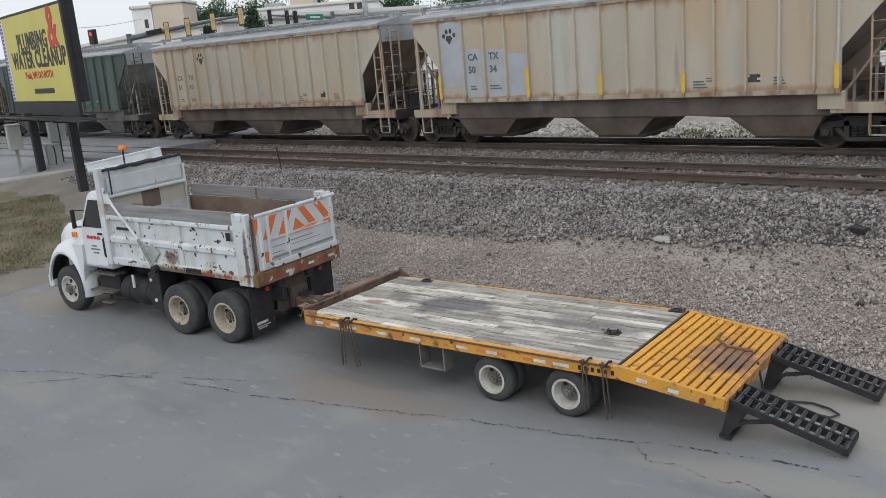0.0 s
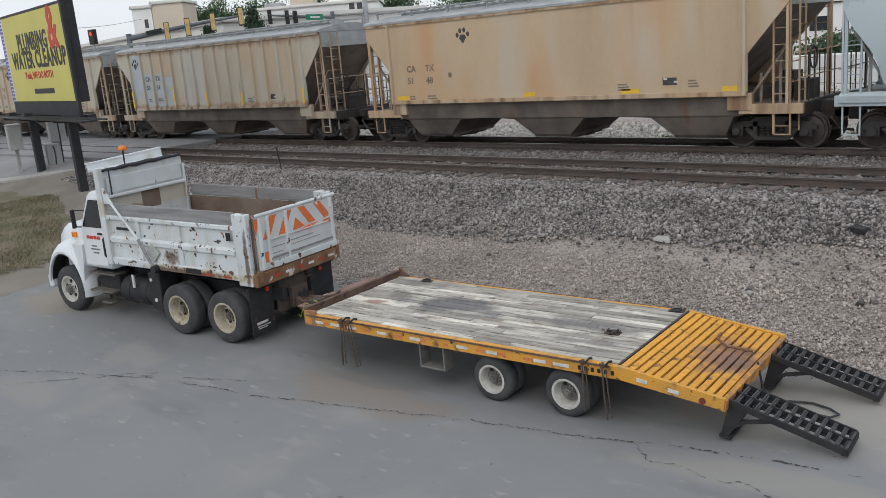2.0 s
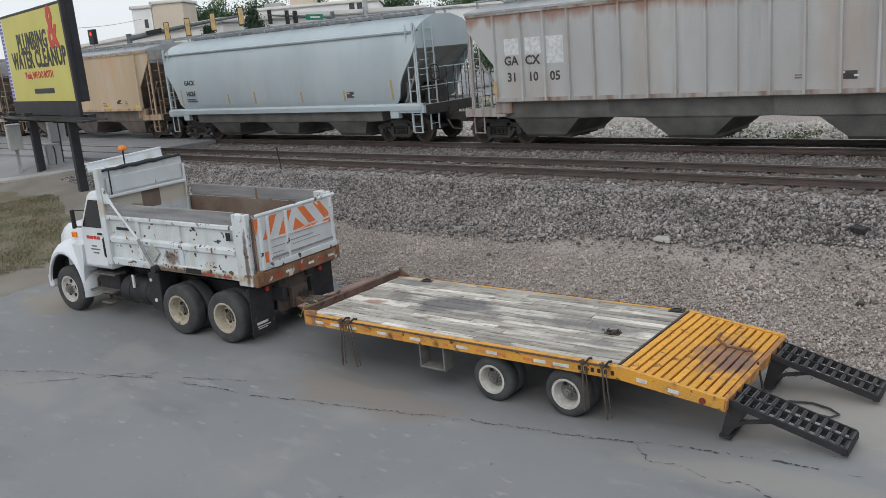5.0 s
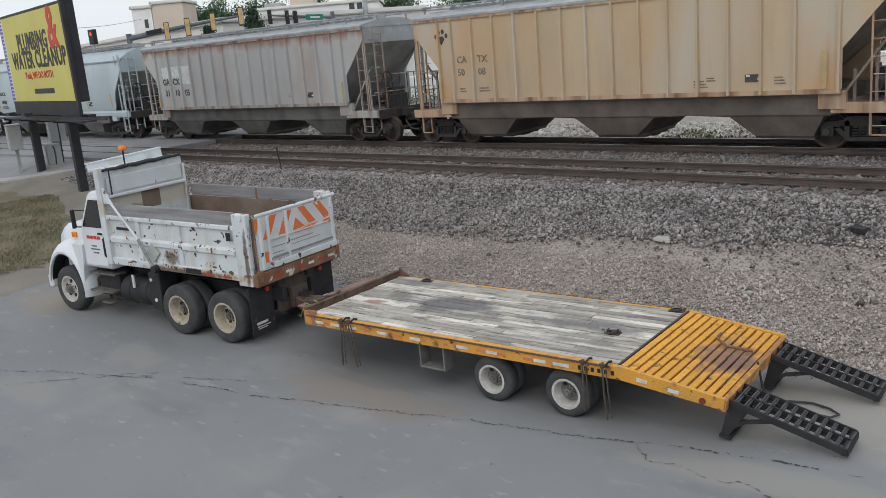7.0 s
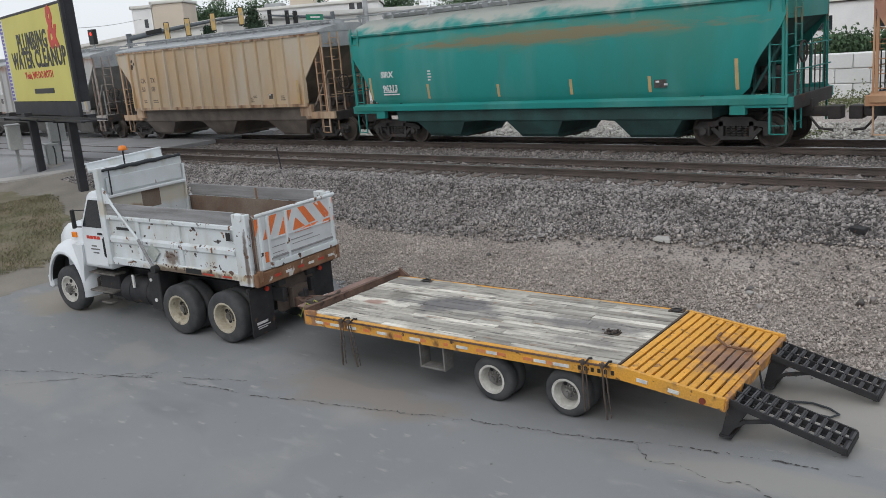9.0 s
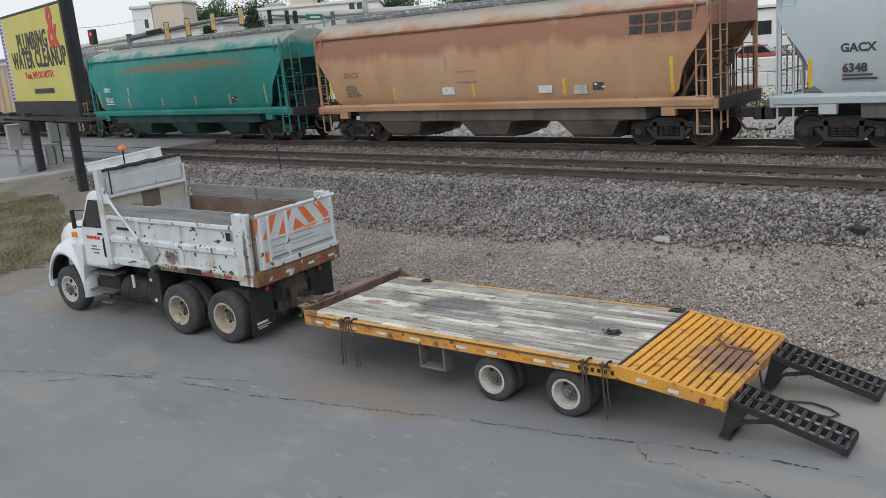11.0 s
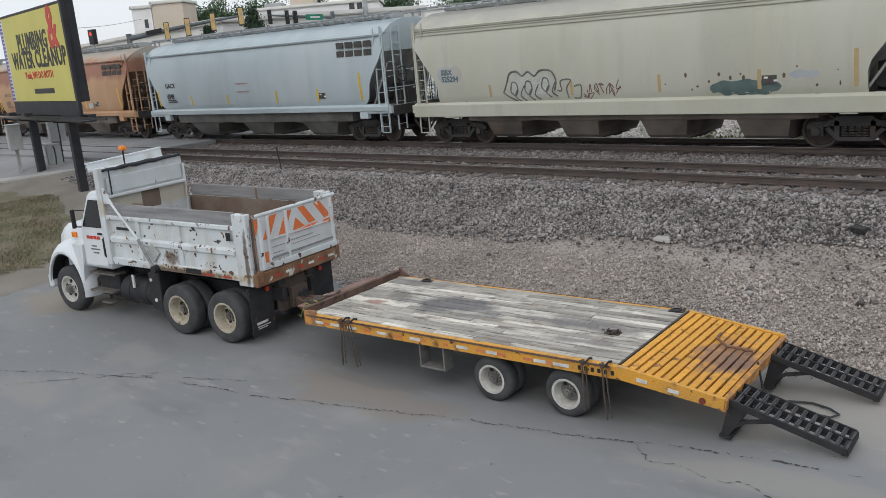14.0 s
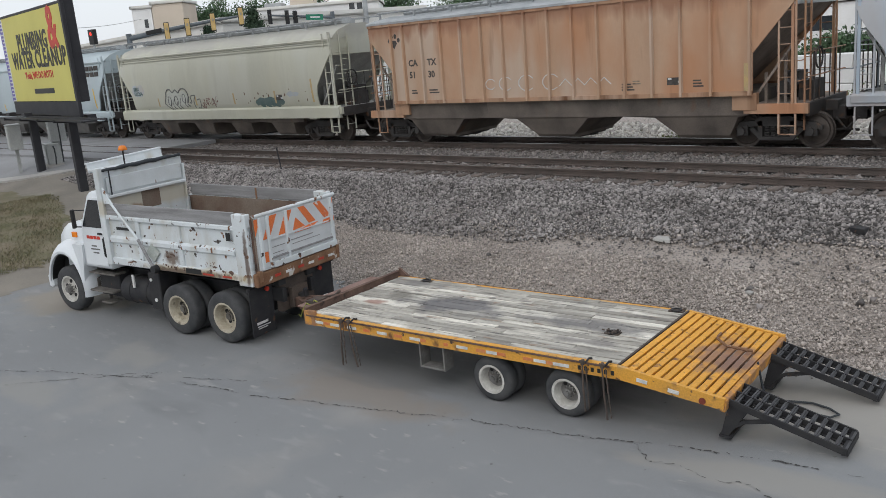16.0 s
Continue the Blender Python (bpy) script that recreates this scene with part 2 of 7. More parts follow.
    darkred=surf("dull_dark_red_lens", (0.2, 0.045, 0.03), rough=0.5, scale=8),
    red=surf("red_reflector", (0.5, 0.05, 0.03), rough=0.4, scale=8),
    pale=surf("white_reflector", (0.7, 0.7, 0.68), rough=0.4, scale=8),
    stripe=surf("safety_orange_paint", (0.75, 0.19, 0.05), (0.66, 0.17, 0.06), rough=0.5, scale=3, fine=40, bump=0.05, spots=(((0.7, 0.68, 0.64), 6, 0.66, 0.7, (1, 1, 1)),)),
    cream=surf("cream_wheel_paint", (0.5, 0.46, 0.36), (0.38, 0.33, 0.25), rough=0.55, scale=6, fine=30, spots=((DIRT, 7, 0.58, 0.72, (1, 1, 1)),)),
    rimwhite=surf("dusty_white_rim", (0.55, 0.54, 0.5), (0.42, 0.4, 0.36), rough=0.5, scale=6, fine=30),
    grime=surf("grimy_metal", (0.16, 0.15, 0.135), (0.09, 0.08, 0.07), rough=0.7, scale=8),
    tarp=surf("black_rolled_tarp", (0.03, 0.035, 0.04), (0.05, 0.055, 0.06), rough=0.75, scale=6, fine=25, bump=0.4),
    gate=surf("pale_grey_tailgate", (0.62, 0.645, 0.655), (0.53, 0.55, 0.555), rough=0.5, scale=2, fine=30, speck=0.07),
    amber=surf("amber_lens", (0.9, 0.25, 0.02), rough=0.25, scale=5, bump=0),
    yellow=surf("billboard_yellow", (0.62, 0.57, 0.15), (0.56, 0.51, 0.13), rough=0.55, scale=0.5, fine=20, bump=0.0, speck=0.04),
    ink=surf("billboard_black", (0.02, 0.02, 0.02), rough=0.5, bump=0),
    inkred=surf("billboard_red", (0.62, 0.05, 0.03), rough=0.5, bump=0),
    purple=surf("billboard_violet", (0.16, 0.14, 0.45), rough=0.5, bump=0),
    post=surf("black_painted_post", (0.018, 0.018, 0.022), (0.03, 0.03, 0.034), rough=0.6, scale=2, fine=30),
    galv=surf("galvanised_steel", (0.42, 0.435, 0.44), (0.31, 0.325, 0.33), rough=0.55, metal=0.25, scale=2, fine=30),
    cabinet=surf("grey_cabinet_paint", (0.4, 0.41, 0.4), (0.33, 0.34, 0.33), rough=0.55, scale=2, fine=30),
    signal=surf("signal_yellow_paint", (0.6, 0.42, 0.17), (0.52, 0.36, 0.15), rough=0.5, scale=3),
    signs=surf("street_sign_green", (0.02, 0.22, 0.13), rough=0.5, bump=0),
    glass=surf("dark_window_glass", (0.02, 0.025, 0.03), (0.03, 0.035, 0.04), rough=0.08, bump=0, spec=0.7),
    stucco=surf("tan_building_wall", (0.6, 0.52, 0.43), (0.54, 0.47, 0.385), rough=0.9, scale=0.3, fine=8, speck=0.07),
    mast=surf("dull_blue_grey_steel", (0.13, 0.15, 0.165), (0.09, 0.105, 0.115), rough=0.5, scale=2, fine=30),
    greywall=surf("grey_building_wall", (0.74, 0.73, 0.69), (0.66, 0.65, 0.61), rough=0.9, scale=0.3, fine=8, speck=0.07),
    whitewall=surf("white_building_wall", (0.78, 0.78, 0.77), (0.7, 0.7, 0.69), rough=0.8, scale=0.4, fine=8, speck=0.07),
    bark=surf("bark", (0.1, 0.08, 0.06), rough=0.9),
    leaf=surf("leaf_green", (0.06, 0.11, 0.055), (0.095, 0.15, 0.08), rough=0.8, scale=0.4, fine=3, island=0.5),
    pine=surf("pine_green", (0.03, 0.06, 0.035), (0.05, 0.08, 0.045), rough=0.8, scale=0.4, fine=3, island=0.5),
    stencil=surf("black_stencil_paint", (0.05, 0.045, 0.045), (0.09, 0.08, 0.07), rough=0.7, scale=8, fine=30, bump=0),
    palestencil=surf("white_stencil_paint", (0.7, 0.72, 0.72), rough=0.7, scale=8, bump=0, speck=0.06),
    yelltape=surf("yellow_tape", (0.75, 0.5, 0.04), (0.68, 0.42, 0.05), rough=0.5, scale=5, bump=0),
    fadetape=surf("faded_tape", (0.5, 0.36, 0.16), (0.42, 0.32, 0.18), rough=0.6, scale=5, bump=0),
    patch=surf("blue_grey_patch", (0.43, 0.47, 0.51), (0.37, 0.4, 0.43), rough=0.6, scale=1.5, fine=20, bump=0, speck=0.06, spots=(((0.45, 0.39, 0.31), 2.2, 0.52, 0.7, (1.5, 1, 0.4)),)),
    spray=surf("grey_spray_paint", (0.1, 0.1, 0.1), (0.18, 0.18, 0.17), rough=0.7, scale=3, bump=0),
    tealspray=surf("dark_teal_spray_paint", (0.08, 0.13, 0.13), (0.13, 0.17, 0.16), rough=0.7, scale=3, bump=0),
    truckred=surf("faded_red_vehicle_paint", (0.32, 0.06, 0.05), rough=0.5, scale=2),
    blackcar=surf("black_car_paint", (0.02, 0.022, 0.025), rough=0.25, scale=2, bump=0),
)


# ---- mesh building ----
class Mesh:
    """Collects simple solids into one mesh."""

    def __init__(self):
        self.v, self.f = [], []

    def add(self, verts, faces):
        n = len(self.v)
        self.v += [tuple(p) for p in verts]
        self.f += [tuple(i + n for i in f) for f in faces]
        return self

    def box(self, x0, x1, y0, y1, z0, z1, m=None):
        pts = [Vector((x, y, z)) for z in (z0, z1) for x, y in ((x0, y0), (x1, y0), (x1, y1), (x0, y1))]
        if m is not None:
            pts = [m @ p for p in pts]
        return self.add(pts, [(3, 2, 1, 0), (4, 5, 6, 7), (0, 1, 5, 4), (1, 2, 6, 5), (2, 3, 7, 6), (3, 0, 4, 7)])

    def beam(self, a, b, w, h, up=(0, 0, 1)):
        a, b = Vector(a), Vector(b)
        d = (b - a).normalized()
        s = d.cross(Vector(up))
        s = s.normalized() if s.length > 1e-4 else Vector((1, 0, 0))
        u = s.cross(d)
        pts = [p + s * (i * w / 2) + u * (j * h / 2) for p in (a, b) for i, j in ((-1, -1), (1, -1), (1, 1), (-1, 1))]
        return self.add(pts, [(3, 2, 1, 0), (4, 5, 6, 7), (0, 1, 5, 4), (1, 2, 6, 5), (2, 3, 7, 6), (3, 0, 4, 7)])

    def rod(self, a, b, r, n=6, r2=None):
        a, b = Vector(a), Vector(b)
        d = (b - a).normalized()
        s = d.orthogonal().normalized()
        u = d.cross(s)
        r2 = r if r2 is None else r2
        pts = [p + (s * math.cos(t) + u * math.sin(t)) * q for p, q in ((a, r), (b, r2)) for t in [2 * math.pi * i / n for i in range(n)]]
        return self.add(pts, [tuple(range(n))[::-1], tuple(range(n, 2 * n))] + [(i, (i + 1) % n, n + (i + 1) % n, n + i) for i in range(n)])

    def pipe(self, pts, r, n=6):
        """One continuous round bar through the points; r is one radius or one for each point."""
        pts = [Vector(p) for p in pts]
        rs = r if isinstance(r, (list, tuple)) else [r] * len(pts)
        k0, side = len(self.v), None
        for k, p in enumerate(pts):
            d = (pts[min(k + 1, len(pts) - 1)] - pts[max(k - 1, 0)]).normalized()
            side = d.orthogonal().normalized() if side is None else (side - d * side.dot(d)).normalized()
            u = d.cross(side)
            self.v += [tuple(p + (side * math.cos(2 * math.pi * i / n) + u * math.sin(2 * math.pi * i / n)) * rs[k]) for i in range(n)]
        for k in range(len(pts) - 1):
            self.f += [(k0 + k * n + i, k0 + k * n + (i + 1) % n, k0 + k * n + n + (i + 1) % n, k0 + k * n + n + i) for i in range(n)]
        e = k0 + (len(pts) - 1) * n
        self.f += [tuple(range(k0 + n - 1, k0 - 1, -1)), tuple(range(e, e + n))]
        return self

    def prism(self, poly, axis, a, b, m=None):
        """poly: points in the plane across the axis (x: y,z; y: x,z; z: x,y)."""
        def at(p, k):
            q = {"x": (k, p[0], p[1]), "y": (p[0], k, p[1]), "z": (p[0], p[1], k)}[axis]
            return m @ Vector(q) if m is not None else q
        n = len(poly)
        return self.add([at(p, a) for p in poly] + [at(p, b) for p in poly],
                        [tuple(range(n))[::-1], tuple(range(n, 2 * n))] + [(i, (i + 1) % n, n + (i + 1) % n, n + i) for i in range(n)])

    def lathe(self, profile, c, n=24, closed=True):
        """profile: (radius, y) pairs turned round the y axis through c."""
        k = len(profile)
        pts = [(c[0] + r * math.cos(2 * math.pi * i / n), c[1] + y, c[2] + r * math.sin(2 * math.pi * i / n)) for i in range(n) for r, y in profile]
        faces = []
        for i in range(n):
            j = (i + 1) % n
            for q in range(k if closed else k - 1):
                w = (q + 1) % k
                faces.append((i * k + q, i * k + w, j * k + w, j * k + q))
        return self.add(pts, faces)

    def mesh(self, name, bevel=0.0, smooth=0.0):
        me = bpy.data.meshes.new(name)
        me.from_pydata(self.v, [], self.f)
        bm = bmesh.new()
        bm.from_mesh(me)
        bmesh.ops.recalc_face_normals(bm, faces=bm.faces)
        if bevel:
            edges = [e for e in bm.edges if len(e.link_faces) == 2 and e.calc_face_angle(0) > 0.6]
            bmesh.ops.bevel(bm, geom=edges, offset=bevel, segments=1, affect="EDGES", clamp_overlap=True)
        bm.to_mesh(me)
        bm.free()
        if smooth:
            me.polygons.foreach_set("use_smooth", [True] * len(me.polygons))
            me.set_sharp_from_angle(angle=radians(smooth))
        return me


def part(name, shape, material, parent, label="", bevel=0.0, smooth=0.0, at=None):
    """Links a shape (or a finished mesh) as one mesh object under a thing or part."""
    me = shape.mesh(name, bevel, smooth) if isinstance(shape, Mesh) else shape
    if material is not None and not me.materials:
        me.materials.append(M[material] if isinstance(material, str) else material)
    ob = new(name, me)
    ob.parent = parent
    if at is not None:
        ob.matrix_basis = at
    return tagged(ob, label) if label else ob


def thing(name, m, label, category, group="", kind=""):
    ob = new(name)
    ob.matrix_basis = m
    ob.empty_display_size = 0.3
    return tagged(ob, label, category, group, kind)


def whole(name, shape, material, label, category, m=None, group="", kind="", bevel=0.0, smooth=0.0):
    ob = part(name, shape, material, None, "", bevel, smooth, m)
    return tagged(ob, label, category, group, kind)


def letters(text, size, deep=0.004, spacing=1.0, fat=0.0):
    cu = bpy.data.curves.new("lettering", "FONT")
    cu.body, cu.size, cu.extrude, cu.space_character, cu.offset = text, size, deep, spacing, fat
    cu.resolution_u = 2
    tmp = bpy.data.objects.new("lettering", cu)
    me = bpy.data.meshes.new_from_object(tmp)
    bpy.data.objects.remove(tmp)
    bpy.data.curves.remove(cu)
    return me


def facing_camera_side(x, y, z, sx=1.0):
    """Pose for flat lettering on a wall that faces -y."""
    return pose(x, y, z, 90, 0, 0) @ Matrix.Diagonal((sx, 1, 1, 1))


# ---- ground ----
RAIL_Z = 1.897
TRACK_NEAR, TRACK_FAR = 18.726, 22.985
GAUGE = 1.505


def ease(a, b, x):
    t = min(1.0, max(0.0, (x - a) / (b - a)))
    return t * t * (3 - 2 * t)


def ground_z(x, y):
    lot = 0.0168 * max(0.0, min(7.0, -13.9 - x))
    left = lot + 1.02 * ease(-20.5, -31.5, x) + 0.62 * ease(-30, -36, x) * ease(12.5, 17.4, y)
    if y < 15.6:
        bank = 0.82 * max(0.0, (y - 12.3) / 3.3) ** 1.25
    elif y < 17.4:
        bank = 0.82 + (y - 15.6) / 1.8 * 0.82
    elif y < 25.8:
        bank = 1.64 + 0.045 * ease(18.2, 18.5, y)
    else:
        bank = 1.685 - 0.445 * ease(25.8, 28.5, y)
    right = 0.2 * ease(-6.2, -2.6, x)
    return max(left, bank, right)


def sheet(name, xs, ys, material, label, category, lift=0.0, keep=None, bumps=0.0):
    xs, ys = list(xs), list(ys)
    m = Mesh()
    for x in xs:
        for y in ys:
            m.v.append((x, y, ground_z(x, y) + lift + bumps * noise.noise(Vector((x * 0.9, y * 0.9, 3)))))
    n = len(ys)
    for i in range(len(xs) - 1):
        for j in range(n - 1):
            if keep is None or keep((xs[i] + xs[i + 1]) / 2, (ys[j] + ys[j + 1]) / 2):
                m.f.append((i * n + j, (i + 1) * n + j, (i + 1) * n + j + 1, i * n + j + 1))
    return whole(name, m, material, label, category, kind="structure", smooth=60)


def steps(a, b, d):
    n = max(1, round((b - a) / d))
    return [a + (b - a) * i / n for i in range(n + 1)]


whole_x = [-900, -400, -200, -120, -80] + steps(-60, 14, 0.5) + [25, 60, 150, 400, 900]
whole_y = [-300, -100, -40, -15, -5] + steps(0, 30, 0.4) + [34, 40, 60, 100, 200, 400, 900]
sheet("ground", whole_x, whole_y, "soil", "grey-pink gravel ground falling from the tracks to the lot", "ground", lift=-0.05)
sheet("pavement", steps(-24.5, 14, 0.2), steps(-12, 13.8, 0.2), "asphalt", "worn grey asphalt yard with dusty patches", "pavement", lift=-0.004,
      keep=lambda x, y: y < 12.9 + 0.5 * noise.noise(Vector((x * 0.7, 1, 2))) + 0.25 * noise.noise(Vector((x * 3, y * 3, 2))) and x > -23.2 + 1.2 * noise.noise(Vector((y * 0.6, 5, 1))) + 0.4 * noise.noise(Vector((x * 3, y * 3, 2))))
sheet("ballast_bed", steps(-60, 14, 0.4), steps(15.4, 28.5, 0.3), "ballast", "grey crushed stone bed under the tracks", "ballast", lift=-0.005, keep=lambda x, y: y > 16.05 + 0.05 * max(-12, min(6, x + 10)) + 0.35 * noise.noise(Vector((x * 0.5, 9, 2))))
CURB = [(-60.0, 11.6), (-50.0, 12.2), (-41.0, 13.0), (-37.6, 13.8), (-35.6, 14.6), (-34.4, 15.6), (-33.6, 17.4)]


def curb_y(x):
    """Where the front edge of the sidewalk lies at x."""
    for (x0, y0), (x1, y1) in zip(CURB, CURB[1:]):
        if x <= x1:
            return y0 + (y1 - y0) * max(0.0, x - x0) / (x1 - x0)
    return 99.0


sheet("turf_bank", steps(-44, -22, 0.14), steps(3, 14.2, 0.14), "turf", "dry patchy brown-green grass bank", "grass", lift=0.03, bumps=0.05,
      keep=lambda x, y: x < -24.0 + 1.0 * noise.noise(Vector((y * 0.7, 5, 7))) + .5 * noise.noise(Vector((x * 2.2, y * 2.2, 7))) and y < 10.4 + min(3.0, (-23.3 - x) * 0.48) + 0.5 * noise.noise(Vector((x, 2, 2))) and y < curb_y(x) - .6)
sheet("dirt_shoulder", steps(-44, -20, 0.16), steps(8.0, 17.5, 0.16), "dirt", "bare tan dirt beside the grass bank", "dirt", lift=0.0, keep=lambda x, y: x < -22.2 + noise.noise(Vector((y * 0.7, 5, 9))) and y < min(curb_y(x), 16.6))
walkway = Mesh()
for (x0, y0), (x1, y1) in zip(CURB, CURB[1:]):
    n = max(2, round(abs(x1 - x0) / .4))
    for k in range(n):
        ends = []
        for q in (k, k + 1):
            x, y = x0 + (x1 - x0) * q / n, y0 + (y1 - y0) * q / n
            for w in (0.0, 0.55):
                ends.append((x, y + w, ground_z(x, y + w) + 0.06))
        ends += [(x, y, z - 0.12) for x, y, z in ends]
        walkway.add(ends, [(0, 1, 3, 2), (0, 2, 6, 4), (1, 5, 7, 3)])
whole("sidewalk", walkway, "concrete", "pale concrete curb strip along the road", "sidewalk", kind="structure")
sheet("road", [-64 + 0.4 * i for i in range(78)], steps(11.2, 17.4, 0.2), "road", "grey asphalt road leading over the rail crossing", "road", lift=0.02, keep=lambda x, y: y > curb_y(x) + .25)
sheet("road_beyond", [-64 + 0.5 * i for i in range(60)], steps(25.6, 80, 0.6), "road", "grey asphalt road beyond the crossing", "road", lift=0.02, keep=lambda x, y: -62 < x < -35)


def flat_mark(name, pts, width, material, label, category, thick=0.006):
    m = Mesh()
    for (x0, y0), (x1, y1) in zip(pts, pts[1:]):
        n = max(2, int(math.hypot(x1 - x0, y1 - y0) / 0.03))
        last = None
        for i in range(n + 1):
            t = i / n
            x, y = x0 + (x1 - x0) * t, y0 + (y1 - y0) * t
            dx, dy = x1 - x0, y1 - y0
            ln = math.hypot(dx, dy)
            j = 0.06 * noise.noise(Vector((x * 2.3, y * 2.3, 1))) + 0.05 * noise.noise(Vector((x * 11, y * 11, 4)))
            w = width * max(0.2, 0.7 + 1.0 * noise.noise(Vector((x * 3.1, y * 3.1, 8))) + 1.3 * noise.noise(Vector((x * 17, y * 17, 5))))
            cx, cy = x - dy / ln * j, y + dx / ln * j
            z = ground_z(cx, cy) + thick
            now = [(cx - dy / ln * w / 2, cy + dx / ln * w / 2, z), (cx + dy / ln * w / 2, cy - dx / ln * w / 2, z)]
            if last and noise.noise(Vector((x * 1.6, y * 1.6, 12))) > -0.22 - 0.2 * (width > 0.02) and noise.noise(Vector((x * 21, y * 21, 3))) > -.1:
                m.add(last + now, [(0, 1, 3, 2)])
            last = now
    return whole(name, m, material, label, category, kind="structure")


CRACKS = (
    (0.024, [(-17.6, 5.4), (-16.79, 5.82), (-15.72, 6.37), (-14.59, 6.86), (-13.47, 7.31), (-11.78, 7.61), (-10.1, 8.04), (-8.83, 8.43), (-8.04, 8.67), (-6.94, 8.94), (-5.36, 9.31), (-4.56, 9.42), (-4.04, 9.46), (-3.06, 9.53), (-2.37, 9.55), (-1.2, 9.7)]),
    (0.015, [(-14.72, 6.78), (-13.46, 7.46), (-12.33, 7.89), (-11.46, 8.29)]),
    (0.014, [(-16.0, 5.5), (-15.13, 6.32), (-14.35, 7.06), (-13.6, 7.62)]),
    (0.017, [(-5.36, 9.31), (-4.88, 8.95), (-4.54, 8.96), (-4.04, 8.78), (-3.52, 8.77), (-2.9, 8.5)]),
)
for wide, line in CRACKS:
    flat_mark("pavement_crack", line, wide, "crack", "dark jagged crack across the asphalt", "crack")


def stones(name, count, region, size, material, label, seed, lift=0.0, dens=None, small=False):
    """Loose angular stones, joined into one mesh."""
    rs = np.random.RandomState(seed)
    base = np.array([(-1, -1, -.7), (1, -.8, -.8), (.9, 1, -.6), (-.8, .9, -.7), (-.6, -.7, .7), (.7, -.5, .8), (.6, .7, .6), (-.7, .5, .75)])
    quads = np.array([(3, 2, 1, 0), (4, 5, 6, 7), (0, 1, 5, 4), (1, 2, 6, 5), (2, 3, 7, 6), (3, 0, 4, 7)])
    if small:
        base = np.array([(1, .1, 0), (-.9, .1, .1), (0, .9, -.1), (.1, -1, 0), (0, .1, .85), (.1, 0, -.8)])
        quads = np.array([(0, 2, 4), (2, 1, 4), (1, 3, 4), (3, 0, 4), (2, 0, 5), (1, 2, 5), (3, 1, 5), (0, 3, 5)])
    corners, sides = len(base), quads.shape[1]
    x = rs.uniform(region[0], region[1], count)
    y = rs.uniform(region[2], region[3], count)
    if dens is not None:
        ok = np.array([rs.rand() < dens(a, b) for a, b in zip(x, y)])
        x, y = x[ok], y[ok]
    n = len(x)
    z = np.array([ground_z(a, b) for a, b in zip(x, y)]) + lift
    q = rs.normal(size=(n, 4))
    q /= np.linalg.norm(q, axis=1)[:, None]
    w, a, b, c = q.T
    R = np.stack([1 - 2 * (b * b + c * c), 2 * (a * b - w * c), 2 * (a * c + w * b), 2 * (a * b + w * c), 1 - 2 * (a * a + c * c), 2 * (b * c - w * a), 2 * (a * c - w * b), 2 * (b * c + w * a), 1 - 2 * (a * a + b * b)], 1).reshape(n, 3, 3)
    s = size * rs.lognormal(0, 0.33, n)
    shape = base[None] * (1 + rs.uniform(-.35, .35, (n, corners, 3))) * (s[:, None] * rs.uniform(.6, 1.15, (n, 3)))[:, None, :] * 0.5
    v = np.einsum("nij,nkj->nki", R, shape) + np.stack([x, y, z], 1)[:, None, :]
    faces = (quads[None] + (np.arange(n) * corners)[:, None, None]).reshape(-1, sides)
    me = bpy.data.meshes.new(name)
    me.vertices.add(n * corners)
    me.vertices.foreach_set("co", v.reshape(-1))
    me.loops.add(faces.size)
    me.loops.foreach_set("vertex_index", faces.reshape(-1))
    me.polygons.add(len(faces))
    me.polygons.foreach_set("loop_start", np.arange(len(faces)) * sides)
    me.update(calc_edges=True)
    me.validate()
    me.materials.append(M[material])
    ob = new(name, me)
    return tagged(ob, label, "gravel", kind="stuff")


def crossing(x):
    return x < -34.5


stones("ballast_stones", 92000, (-33.6, 2.5, 15.3, 18.3), 0.043, "stone", "grey angular ballast stones on the track bank", 1, 0.012, dens=lambda x, y: min(1.0, max(0.05, (y - 15.65 - .055 * max(-12, min(6, x + 10)) - 0.5 * noise.noise(Vector((x * .5, y, 3)))) / 0.55)))
stones("track_ballast", 46000, (-34.5, 1.5, 18.2, 25.9), 0.055, "darkstone", "grimy dark ballast stones between the rails", 2, 0.0)
stones("gravel_stones", 130000, (-24, 1.5, 12.2, 16.5), 0.045, "pinkstone", "pinkish small gravel below the ballast", 3, 0.004, dens=lambda x, y: min(1.0, max(0.0, (y - 12.3 + 0.9 * noise.noise(Vector((x * .6, y, 1)))) / 1.0)) * (1 - .55 * ease(14.9, 15.5, y + .5 * noise.noise(Vector((x * .4, y, 7))))) * (.45 + .55 * ease(-.12, .2, noise.noise(Vector((x * .35, y * .9, 21))))) * (1 - .8 * ease(-4, -7, x) * ease(.42, .1, abs(y - 15.6 - .35 * noise.noise(Vector((x * .3, 4, 4)))))), small=True)
stones("loose_rocks", 26, (-22, 1.0, 12.4, 16.8), 0.085, "stone", "scattered larger grey rocks on the gravel", 4, 0.02)
stones("white_rubble", 8000, (-36, -4, 27.5, 33.0), 0.11, "whitestone", "pale rubble heap behind the tracks", 5, 0.03)


